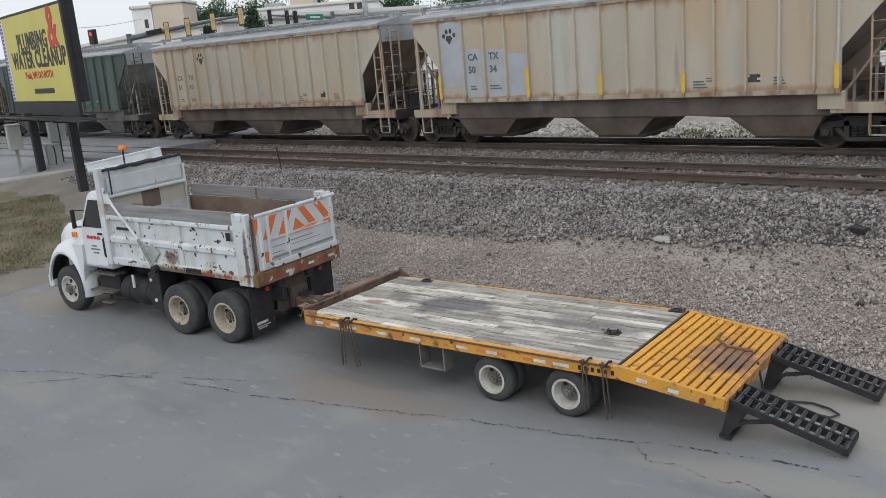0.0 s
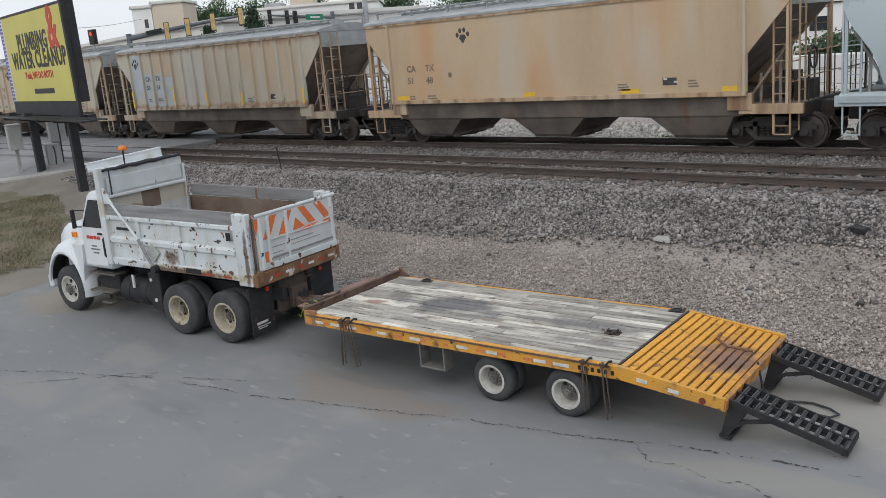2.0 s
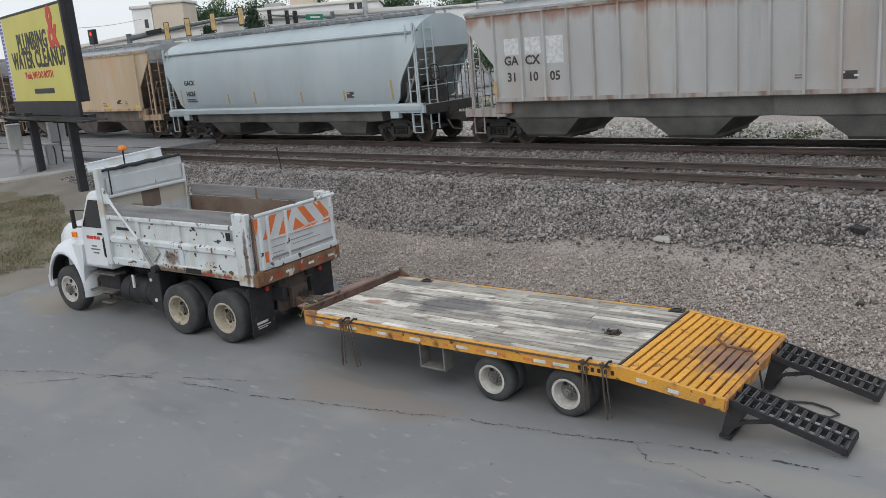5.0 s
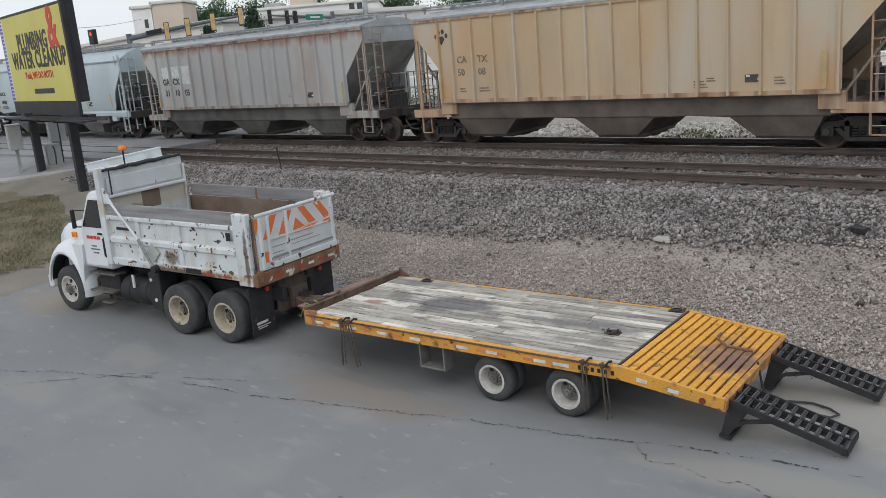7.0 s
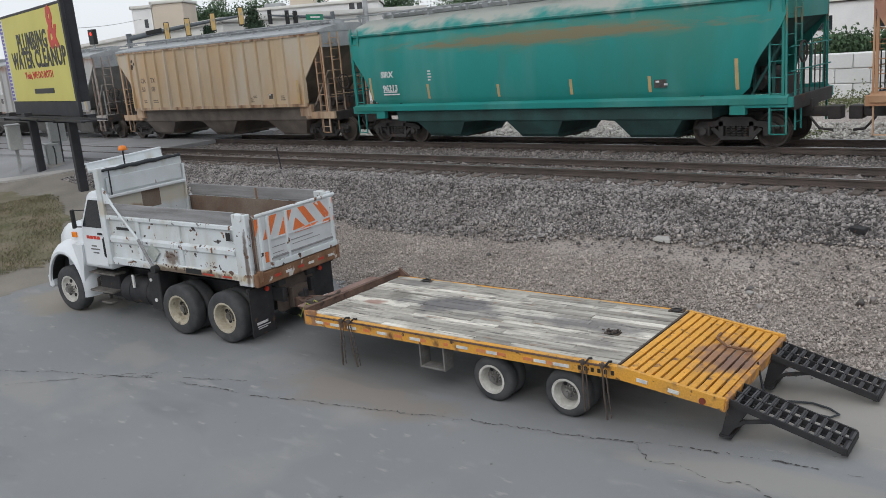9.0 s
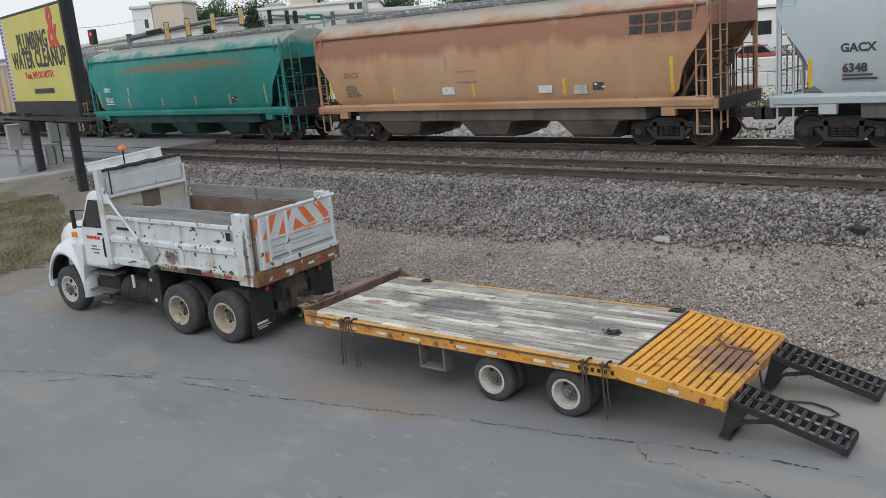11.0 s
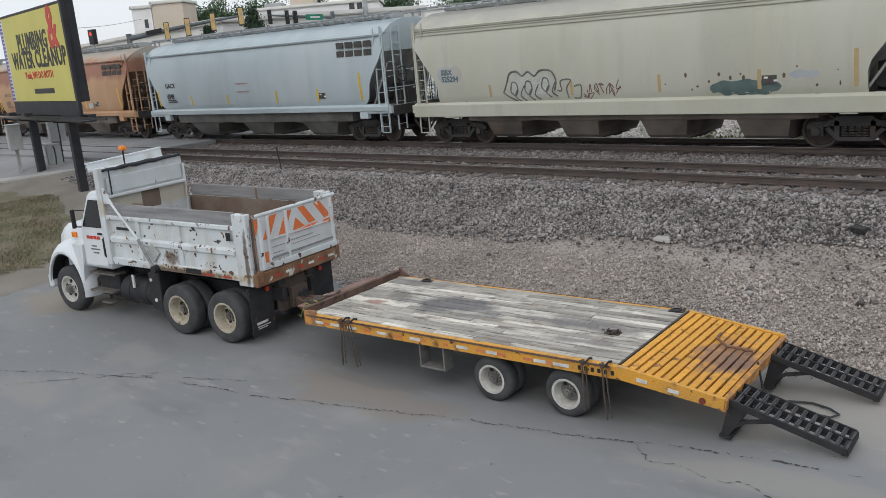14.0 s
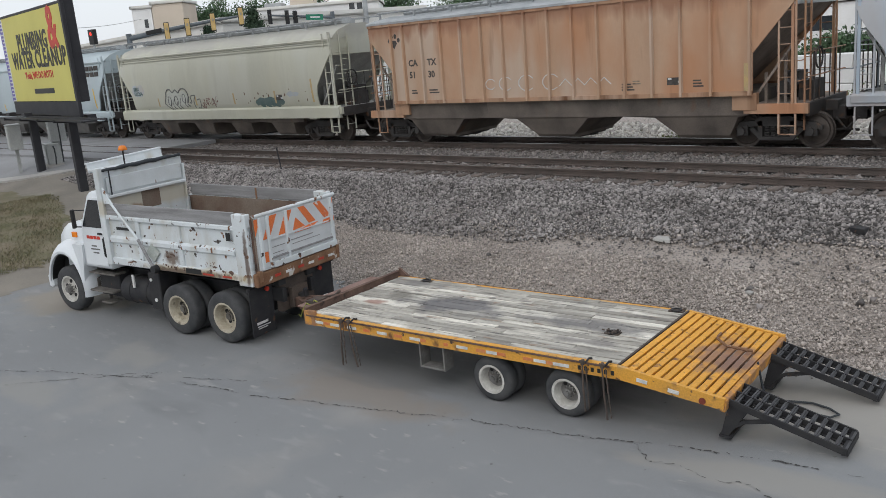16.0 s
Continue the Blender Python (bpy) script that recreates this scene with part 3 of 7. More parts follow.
def chunk(name, x, y, size, material, label, category, seed):
    """One larger piece lying on the bank."""
    rnd = random.Random(seed)
    m = Mesh().box(-size[0], size[0], -size[1], size[1], -size[2], size[2])
    m.v = [tuple(c * rnd.uniform(.6, 1.1) for c in v) for v in m.v]
    return whole(name, m, material, label, category, m=pose(x, y, ground_z(x, y) + size[2] * .7, 8, 5, rnd.uniform(-20, 20)), bevel=.01)


chunk("rock", -4.66, 16.63, (.17, .09, .07), "black", "dark angular lump lying on the ballast bank", "rock", 3)
chunk("concrete_fragment", -8.3, 15.98, (.2, .11, .03), "concrete", "pale flat concrete fragment on the gravel", "debris", 5)
chunk("concrete_fragment", -5.9, 14.6, (.07, .06, .03), "concrete", "small pale concrete fragment on the gravel", "debris", 6)

# ---- tracks ----
RAIL_PROFILE = [(-.075, 0), (.075, 0), (.075, .015), (.012, .035), (.012, .115), (.037, .13), (.037, .168), (-.037, .168), (-.037, .13), (-.012, .115), (-.012, .035), (-.075, .015)]


def track(name, y0, label):
    t = thing(name, pose(0, y0, RAIL_Z), label, "railway track", kind="structure")
    for k in (0, GAUGE):
        r = Mesh().prism([(k + a, b - 0.172) for a, b in RAIL_PROFILE], "x", -75, 16)
        rail = part("rail", r, "rail", t, "rust-brown steel rail")
        part("rail_head", Mesh().box(-75, 16, k - .026, k + .026, -.004, .0), "railtop", rail, "bright worn rail head")
    tie = Mesh().box(-.115, .115, GAUGE / 2 - 1.3, GAUGE / 2 + 1.3, -.35, -.18).mesh("tie", 0.012)
    tie.materials.append(M["tie"])
    plate = Mesh()
    for k in (0, GAUGE):
        plate.box(-.1, .1, k - .18, k + .18, -.18, -.165)
        for sx in (-.06, .06):
            for sy in (-.12, .12):
                plate.box(sx - .015, sx + .015, k + sy - .015, k + sy + .015, -.165, -.135)
    plate = plate.mesh("tie_plate")
    plate.materials.append(M["rail"])
    for i in range(88):
        x = -45 + 0.545 * i
        if crossing(x):
            continue
        j = part("tie", tie, None, t, at=pose(x, random.uniform(-.03, .03), random.uniform(-.012, .008), 0, 0, random.uniform(-1, 1)))
        part("tie_plate", plate, None, j)
    return t


track("track_1", TRACK_NEAR, "rusty rails on dark timber ties, near track")
track("track_2", TRACK_FAR, "rails on dark timber ties under the train")
panels = thing("crossing_panels", pose(0, 0, RAIL_Z), "grey crossing panels flush with the rails", "crossing", kind="structure")
for a, b in ((17.35, TRACK_NEAR - .09), (TRACK_NEAR + .12, TRACK_NEAR + GAUGE - .12), (TRACK_NEAR + GAUGE + .09, TRACK_FAR - .09), (TRACK_FAR + .12, TRACK_FAR + GAUGE - .12), (TRACK_FAR + GAUGE + .09, 26.2)):
    for k in range(9):
        part("panel", Mesh().box(-61 + 3 * k, -58.02 + 3 * k, a, b, -.28, -.012 + random.uniform(-.004, .004)), "road", panels, bevel=0.01)

# ---- train ----
TRAIN_Y = TRACK_FAR + GAUGE / 2
WHEEL_R = 0.46
CACHE = {}


def cached(key, build, material, **kw):
    if key not in CACHE:
        me = build().mesh(key, **kw)
        me.materials.append(M[material])
        CACHE[key] = me
    return CACHE[key]


def wheelset_shape():
    m = Mesh()
    for s in (-1, 1):
        rim = [(.12, -.09), (.36, -.03), (.40, -.07), (WHEEL_R, -.07), (WHEEL_R + .005, .05), (WHEEL_R + .03, .055), (WHEEL_R + .03, .075), (.40, .075), (.36, .02), (.12, .07)]
        m.lathe([(r, -s * y) for r, y in rim][::s], (0, s * .7525, 0), 28)
    m.rod((0, -1.05, 0), (0, 1.05, 0), .08, 10)
    for s in (-1, 1):
        m.rod((0, s * 1.0, 0), (0, s * 1.13, 0), .11, 10)
    return m


def side_frame_shape():
    m = Mesh()
    top = [(-1.16, .60), (-.98, .70), (-.55, .74), (-.4, .84), (.4, .84), (.55, .74), (.98, .70), (1.16, .60), (1.16, .50), (.92, .54), (.5, .6), (-.5, .6), (-.92, .54), (-1.16, .50)]
    low = [(-.72, .52), (-.42, .22), (.42, .22), (.72, .52), (.6, .56), (.36, .32), (-.36, .32), (-.6, .56)]
    m.prism(top, "y", -.07, .07).prism(low, "y", -.06, .06)
    for x in (-.42, .42):
        m.box(x - .06, x + .06, -.07, .07, .28, .72)
    for x in (-.89, .89):
        m.box(x - .15, x + .15, -.09, .09, .34, .62)
        m.rod((x, -.17, .46), (x, .05, .46), .10, 10)
    m.box(-.38, .38, .075, .095, .3, .64)
    for x in (-.24, -.08, .08, .24):
        for k in range(4):
            m.rod((x, 0, .34 + .07 * k), (x, 0, .375 + .07 * k), .075, 8)
    return m


def bogie(parent, x):
    b = part("bogie", cached("bolster", lambda: Mesh().box(-.2, .2, -1.0, 1.0, .5, .78).box(-.45, .45, -.3, .3, .62, .9), "bogie", bevel=0.02), None, parent, at=pose(x, 0, 0))
    for s in (-1, 1):
        part("side_frame", cached("side_frame", side_frame_shape, "bogie"), None, b, at=pose(0, s * 1.02, 0, 0, 0, 0 if s < 0 else 180))
    return [part("wheelset", cached("wheelset", wheelset_shape, "wheelsteel", smooth=35), None, b, at=pose(s * .89, 0, WHEEL_R)) for s in (-1, 1)]


def ladder_shape(z0, z1, w, n):
    m = Mesh()
    for x in (0, w):
        m.box(x - .022, x + .022, -.02, .02, z0, z1)
    for i in range(n):
        z = z0 + (z1 - z0) * (i + .5) / n
        m.rod((0, 0, z), (w, 0, z), .013, 5)
    return m


def running_board_shape(half):
    m = Mesh()
    for y in (-.95, .55):
        for k in range(5):
            m.box(-half, half, y + .1 * k, y + .1 * k + .03, 4.60, 4.63)
        n = int(half * 2 / .55)
        for k in range(n + 1):
            x = -half + 2 * half * k / n
            m.box(x - .02, x + .02, y - .03, y + .46, 4.57, 4.60)
            if k % 3 == 0:
                m.box(x - .03, x + .03, y + .1, y + .16, 4.38, 4.58)
    return m


def hatch_shape(half):
    m = Mesh()
    n = 6
    for k in range(n):
        a, b = -half + 2 * half * k / n + .12, -half + 2 * half * (k + 1) / n - .12
        m.prism([(-.34, 4.44), (.34, 4.44), (.36, 4.55), (.2, 4.62), (-.2, 4.62), (-.36, 4.55)], "x", a, b)
        for j in range(6):
            x = a + (b - a) * (j + .5) / 6
            m.prism([(-.4, 4.5), (-.4, 4.58), (-.22, 4.66), (.22, 4.66), (.4, 4.58), (.4, 4.5), (.37, 4.5), (.37, 4.56), (.2, 4.63), (-.2, 4.63), (-.37, 4.56), (-.37, 4.5)], "x", x - .025, x + .025)
    return m


def bay_shape(x0, x1, zt, low, d0, d1, g0, g1):
    """One hopper bay: a trough from x0 to x1 that steps in by d0 and d1 and narrows to its gate from g0 to g1."""
    rings = [(x0, x1, 1.5, zt), (x0, x1, 1.44, low), (x0 + d0, x1 - d1, 1.4, low - .05), (g0, g1, 1.2, .36), (g0, g1, 1.1, .27)]
    m = Mesh()
    for a, b, w, z in rings:
        m.v += [(a, -w, z), (b, -w, z), (b, w, z), (a, w, z)]
    last = 4 * len(rings) - 4
    m.f += [(3, 2, 1, 0), (last, last + 1, last + 2, last + 3)] + [(4 * k + i, 4 * k + (i + 1) % 4, 4 * k + 4 + (i + 1) % 4, 4 * k + 4 + i) for k in range(len(rings) - 1) for i in range(4)]
    return m


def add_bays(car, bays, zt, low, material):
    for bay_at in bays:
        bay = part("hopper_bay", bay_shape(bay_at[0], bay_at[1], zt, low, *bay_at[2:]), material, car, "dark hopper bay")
        a, b = bay_at[4:]
        part("outlet_gate", Mesh().box(a + .05, b - .05, -.76, .76, .22, .27).box(a, b, -.2, .2, .2, .3), "steel", bay, bevel=.01)


def end_gear(car, s, x_post, x_low, floor_z, paint, round_car, dark):
    """Platform, ladders, posts and coupler at one end; s is the end's sign."""
    end = 7.98 if round_car else 7.72
    a, b = sorted((s * (x_low - .1), s * end))
    part("end_platform", Mesh().box(a, b, -1.44, 1.44, floor_z - .1, floor_z), dark, car)
    a, b = sorted((s * (x_low - .25), s * (end + .03)))
    for y in (-1.56, 1.44):
        part("platform_sill", Mesh().box(a, b, y, y + .12, floor_z - .24, floor_z + .02), paint, car, bevel=0.008)
    a, b = sorted((s * (end - .06), s * (end + .03)))
    part("end_sill", Mesh().box(a, b, -1.44, 1.44, floor_z - .32, floor_z + .02), "steel", car, bevel=0.008)
    a, b = sorted((s * (x_low - .55), s * (x_low + .1)))
    for y in (-1.58, 1.4):
        if round_car:
            a, b = sorted((s * (x_low - .62), s * (x_low - .2)))
        part("jacking_pad", Mesh().box(a, b, y, y + .18, .94 if round_car else 1.06, 1.22 if round_car else 1.5), paint, car, bevel=0.01)
    for y in (-1.53, 1.53):
        part("side_ladder", ladder_shape(.45 if s > 0 else floor_z, 4.1, .42, 9 if s > 0 else 8), paint, car, at=pose(s * (x_post - .1) - .21, y, 0))
    part("end_ladder", ladder_shape(.5, 4.15, .42, 9), paint, car, at=pose(s * (x_post + .2), -1.15 if s > 0 else .73, 0, 0, 0, 90))
    a, b = sorted((s * x_post, s * (x_post + .07)))
    for y in (-1.56, 1.5):
        part("corner_post", Mesh().box(a, b, y, y + .06, floor_z, 4.15), paint, car)
    for y in (-.95, -.55, -.15, .25, .65, 1.05):
        part("railing_post", cached("railing_post_%.2f" % floor_z, lambda: Mesh().rod((0, 0, floor_z), (0, 0, floor_z + 1.25), .018, 5), "steel"), None, car, at=pose(s * (end - .04), y, 0))
    for z in (.65, 1.25):
        part("railing_bar", Mesh().rod((s * (end - .04), -1.5, floor_z + z), (s * (end - .04), 1.5, floor_z + z), .018, 5), paint, car)
    for y in (-1.05, 1.05):
        for d in (.45, .95):
            x = s * (x_low + d - (.6 if round_car else .3))
            part("slope_post", Mesh().beam((x, y, floor_z), (x, y, floor_z + .35 + d * .95), .07, .05), dark, car)
    part("end_brace", Mesh().beam((s * (x_low - .2), -1.2, floor_z), (s * (x_post - .05), -1.2, floor_z + 1.5), .05, .06), dark, car)
    for k in range(5):
        part("grab_iron", Mesh().pipe([(s * (x_post + .06), -1.35, floor_z + .55 + .5 * k), (s * (x_post + .13), -1.33, floor_z + .55 + .5 * k), (s * (x_post + .13), -.93, floor_z + .55 + .5 * k), (s * (x_post + .06), -.91, floor_z + .55 + .5 * k)], .014, 5), paint, car)
    if s > 0:
        gear = Mesh().box(min(s * 7.15, s * 7.5), max(s * 7.15, s * 7.5), -.5, .4, floor_z, floor_z + .5).rod((s * 6.9, -.9, floor_z + .35), (s * 6.9, -.1, floor_z + .35), .2, 12)
        gear.box(s * 6.5, s * 6.9, .2, .9, floor_z, floor_z + .7)
        part("brake_gear", gear, "steel", car)
        wheel = Mesh().lathe([(.25, -.02), (.28, -.02), (.28, .02), (.25, .02)], (0, 0, 0), 16)
        for k in range(4):
            wheel.rod((0, 0, 0), (.26 * math.cos(k * 1.571), 0, .26 * math.sin(k * 1.571)), .012, 4)
        part("brake_wheel", wheel, "steel", car, at=pose(end + .06, -.9, floor_z + 1.1, 0, 0, 90))
    a, b, d, e = (7.7, 8.5, 8.42, 8.76) if s > 0 else (-8.5, -7.7, -8.76, -8.42)
    part("coupler", Mesh().box(a, b, -.11, .11, .72, .98).box(d, e, -.2, .16, .66, 1.0), "steel", car, bevel=0.02)
    part("air_hose", Mesh().pipe([(s * 8.05, -.4, .75), (s * 8.3, -.42, .45), (s * 8.6, -.3, .4)], .035, 6), "steel", car)
    step = Mesh()
    for y in (-1.5,):
        for x in (s * (x_post - .1) - .2, s * (x_post - .1) + .2):
            step.box(x - .018, x + .018, y - .02, y + .02, .42, floor_z)
        step.box(s * (x_post - .1) - .2, s * (x_post - .1) + .2, y - .02, y + .02, .42, .45)
    part("sill_step", step, paint, car)


def stencil(car, text, x, z, size, y, material="stencil", sx=1.0, name="lettering"):
    part(name, letters(text, size, .004, 1.0, .01), material, car, at=facing_camera_side(x, y, z, sx))


def bars(car, x, z, w, h, n, y, material="stencil", name="small_print"):
    m = Mesh()
    for k in range(n):
        m.box(x, x + w * (0.75 + 0.25 * ((k * 7) % 3) / 2), y - .004, y, z - k * h * 1.9, z - k * h * 1.9 + h)
    part(name, m, material, car)


def paw(car, x, z, s, y):
    m = Mesh()
    m.prism([(x - .2 * s, z - .02 * s), (x - .12 * s, z + .13 * s), (x + .1 * s, z + .13 * s), (x + .2 * s, z + .0 * s), (x + .1 * s, z - .12 * s), (x, z - .26 * s), (x - .1 * s, z - .14 * s)], "y", y - .005, y)
    for dx, dz in ((-.3, .12), (-.13, .3), (.1, .32), (.3, .14)):
        m.prism([(x + dx * s + .085 * s * math.cos(t), z + dz * s + .11 * s * math.sin(t)) for t in [k * math.pi / 4 for k in range(8)]], "y", y - .005, y)
    part("painted_emblem", m, "stencil", car)


def ribbed_car(u, hue, dark, label, ribs=16, marks=None, tape="yelltape", tape_at=(), first=-5.75):
    """Flat-sided covered hopper with vertical ribs; its centre stands at u along the train."""
    car = thing("covered_hopper", pose(u, TRAIN_Y, RAIL_Z), label, "hopper car", "freight cars of the train")
    paint, edge = PAINT[hue], EDGE[hue]
    hl, ht = 6.36, 7.42
    outline = [(-hl, 1.5), (hl, 1.5), (hl, 2.5), (ht, 3.72), (ht, 4.2), (-ht, 4.2), (-ht, 3.72), (-hl, 2.5)]
    for y in (-1.6, 1.55):
        part("side_sheet", Mesh().prism(outline, "y", y, y + .05), paint, car)
    rib = Mesh().add([(x, y, z) for z, d in ((1.46, .12), (4.12, .085)) for x, y in ((-.03, -d), (.03, -d), (.045, 0), (-.045, 0))],
                     [(3, 2, 1, 0), (4, 5, 6, 7), (0, 1, 5, 4), (1, 2, 6, 5), (2, 3, 7, 6), (3, 0, 4, 7)])
    ribme = rib.mesh("rib")
    ribme.materials.append(paint)
    for y, turn in ((-1.6, 0), (1.6, 180)):
        for x in [.05 - hl, hl - .05] + ([first + .848 * k for k in range(14)] if ribs > 2 else []):
            part("rib", ribme, None, car, at=pose(x, y, 0, 0, 0, turn))
        part("side_sill", Mesh().box(-hl, hl, y - .06, y + .06, 1.44, 1.56), edge, car, "rust-edged side sill")
        part("top_chord", Mesh().box(-ht, ht, y - .045, y + .045, 4.1, 4.24), edge, car)
    part("roof", Mesh().prism([(-1.66, 4.18), (-1.66, 4.25), (-1.5, 4.3), (-.4, 4.47), (.4, 4.47), (1.5, 4.3), (1.66, 4.25), (1.66, 4.18)], "x", -ht - .02, ht + .02), "galv", car, "dusty grey metal roof")
    for s in (-1, 1):
        slope = [(s * ht, 3.7), (s * (ht - .06), 3.7), (s * 4.9, 1.5), (s * 4.96, 1.45)]
        part("slope_sheet", Mesh().prism(slope, "y", -1.55, 1.55), dark, car, "dark grimy slope sheet")
        part("end_wall", Mesh().box(min(s * ht, s * (ht - .05)), max(s * ht, s * (ht - .05)), -1.55, 1.55, 3.62, 4.2), "galv", car)
        end_gear(car, s, ht - .1, hl, 1.2, edge, False, dark)
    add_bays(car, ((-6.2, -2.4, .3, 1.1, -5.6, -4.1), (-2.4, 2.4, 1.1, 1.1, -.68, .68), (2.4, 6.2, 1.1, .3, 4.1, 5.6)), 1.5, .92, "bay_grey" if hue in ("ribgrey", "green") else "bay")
    part("center_sill", Mesh().box(-8.05, 8.05, -.25, .25, .9, 1.15), "steel", car)
    finish_roof(car, ht)
    wheels = bogie(car, -6.78) + bogie(car, 6.78)
    y = -1.603
    for x, h, *wide in tape_at:
        w = wide[0] if wide else .055
        part("tape", Mesh().box(x - w, x + w, y - (.004 if wide else .125), y - (0 if wide else .119), 1.58, 1.58 + h), tape, car)
    if marks:
        marks(car, y)
    if hue != "tan" or ribs > 2:
        bars(car, 2.95, 1.9, .3, .035, 2, y, "fadestencil")
    bars(car, 4.0, 1.78, .55, .2, 1, y)
    bars(car, 4.03, 1.92, .14, .05, 1, y - .003, "palestencil")
    bars(car, 4.33, 1.84, .16, .05, 1, y - .003, "palestencil")
    return car, wheels


def finish_roof(car, ht):
    part("running_board", cached("running_board_%.1f" % ht, lambda: running_board_shape(ht + .1), "galv"), None, car, "weathered roof walkway grating")
    part("hatch_cover", cached("hatch_%.1f" % ht, lambda: hatch_shape(ht - .5), "galv"), None, car, "long roof hatch covers")


def round_car(u, paint, dark, label, marks=None, tape="fadetape", tape_at=(), straight=False):
    """Covered hopper with smooth curved sides; its centre stands at u along the train."""
    car = thing("covered_hopper", pose(u, TRAIN_Y, RAIL_Z), label, "hopper car", "freight cars of the train")
    hl, ht = (6.75, 7.75) if straight else (7.0, 7.85)
    sill, bays, half = (.98, (-4.2, -1.4, 1.4, 4.2), 1.4) if straight else (1.2, (-3.9, 0, 3.9), 1.95)
    prof = SHELL

    def reach(z):
        if straight:
            return hl + (ht - hl) * min(1.0, max(0.0, (z - 2.1) / 1.3))
        if z < 1.85:
            return hl - .38 * ((1.85 - z) / .43) ** 2
        return hl if z < 2.1 else hl + (ht - hl) * ease(1.9, 3.55, z)
    for s in (-1, 1):
        m, rows = Mesh(), []
        for y, z in prof:
            xs = [-reach(z)] + [-6.5 + 13 * k / 8 for k in range(9)] + [reach(z)]
            rows.append([(x, s * y, z) for x in xs] + [(x, s * (y - .05), z) for x in xs])
        n = len(rows[0]) // 2
        for row in rows:
            m.v += row
        for j in range(len(rows) - 1):
            a, b = j * 2 * n, (j + 1) * 2 * n
            for i in range(n - 1):
                m.f += [(a + i, a + i + 1, b + i + 1, b + i), (a + n + i, b + n + i, b + n + i + 1, a + n + i + 1)]
            m.f += [(a, b, b + n, a + n), (a + n - 1, a + 2 * n - 1, b + 2 * n - 1, b + n - 1)]
        e = (len(rows) - 1) * 2 * n
        m.f += [(i, n + i, n + i + 1, i + 1) for i in range(n - 1)] + [(e + i, e + i + 1, e + n + i + 1, e + n + i) for i in range(n - 1)]
        part("side_shell", m, paint, car, smooth=40)
        part("side_sill", Mesh().prism([(s * 1.44, sill), (s * 1.6, sill), (s * 1.62, 1.38), (s * 1.46, 1.46)], "x", -7.9, 7.9), paint, car, bevel=0.01)
        part("roof_edge", Mesh().prism([(s * 1.36, 3.84), (s * 1.52, 3.84), (s * 1.54, 3.9), (s * 1.36, 3.95)], "x", -ht, ht), paint, car)
    part("roof", Mesh().prism([(-1.46, 3.87), (-1.4, 3.98), (-1.05, 4.22), (-.4, 4.42), (.4, 4.42), (1.05, 4.22), (1.4, 3.98), (1.46, 3.87)], "x", -ht, ht), paint, car, smooth=35)
    for s in (-1, 1):
        part("slope_sheet", Mesh().prism([(s * ht, 3.35), (s * (ht - .06), 3.35), (s * 5.5, 1.42), (s * 5.56, 1.38)], "y", -1.5, 1.5), dark, car, "dark grimy slope sheet")
        part("end_wall", Mesh().prism([(-1.48, 3.3), (1.48, 3.3), (1.5, 3.8), (1.0, 4.2), (.4, 4.38), (-.4, 4.38), (-1.0, 4.2), (-1.5, 3.8)], "x", s * (ht - .04), s * (ht + .01)), paint, car)
        end_gear(car, s, ht - .12, hl, 1.36, paint, True, dark)
    if straight:
        for z, w in ((3.70, 1.535), (3.80, 1.50)):
            part("roof_seam", Mesh().box(-ht, ht, -w - .012, -w + .03, z - .018, z + .018), paint, car)
    inset, gate = (.7, .58) if straight else (.9, .7)
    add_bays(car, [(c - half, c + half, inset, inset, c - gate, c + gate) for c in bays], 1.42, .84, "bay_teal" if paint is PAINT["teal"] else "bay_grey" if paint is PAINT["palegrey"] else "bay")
    part("center_sill", Mesh().box(-8.05, 8.05, -.25, .25, .9, 1.2), "steel", car)
    finish_roof(car, ht)
    wheels = bogie(car, -6.35) + bogie(car, 6.35)
    y = -1.635
    for x, h in tape_at:
        strip = Mesh()
        for k in range(6):
            z = 1.6 + h * k / 5
            strip.v += [(x - .05, -shell_y(z) - .007, z), (x + .05, -shell_y(z) - .007, z)]
        strip.f += [(2 * k, 2 * k + 1, 2 * k + 3, 2 * k + 2) for k in range(5)]
        part("tape", strip, tape, car)
    if marks:
        marks(car, y)
    bars(car, 4.25, 1.72, .5, .22, 1, -1.6)
    bars(car, 4.3, 1.86, .14, .05, 1, -1.606, "palestencil")
    bars(car, 4.55, 1.78, .14, .05, 1, -1.606, "palestencil")
    return car, wheels


def split_mark(a, b, c, d, size=.3, emblem=-.6, x0=-5.6, ink="fadestencil", gap=.86, z=2.72):
    def draw(car, y):
        stencil(car, a, x0, z, size, y, ink)
        stencil(car, b, x0 + gap, z, size, y, ink)
        stencil(car, c, x0, z - .4, size, y, ink)
        stencil(car, d, x0 + gap, z - .4, size, y, ink)
        bars(car, x0 + .05, z - .85, .3, .045, 2, y, ink)
        bars(car, x0 + gap, z - .85, .5, .045, 2, y, ink)
        if emblem > 2.3:
            bars(car, x0 + 1.87, 2.28, .18, .16, 1, y + .001, "fadestencil")
        bars(car, 2.6, 1.82, .4, .04, 3, y, ink)
        bars(car, 4.75, 1.86, .3, .04, 3, y, ink)
        paw(car, x0 + emblem, 3.52, .74, y)
    return draw


def teal_marks(car, y):
    plain_mark("SIRX", "96213", -6.33, "palestencil", 0, .29, 2.38)(car, y)
    bars(car, -4.1, 2.5, .16, .05, 4, y, "palestencil")


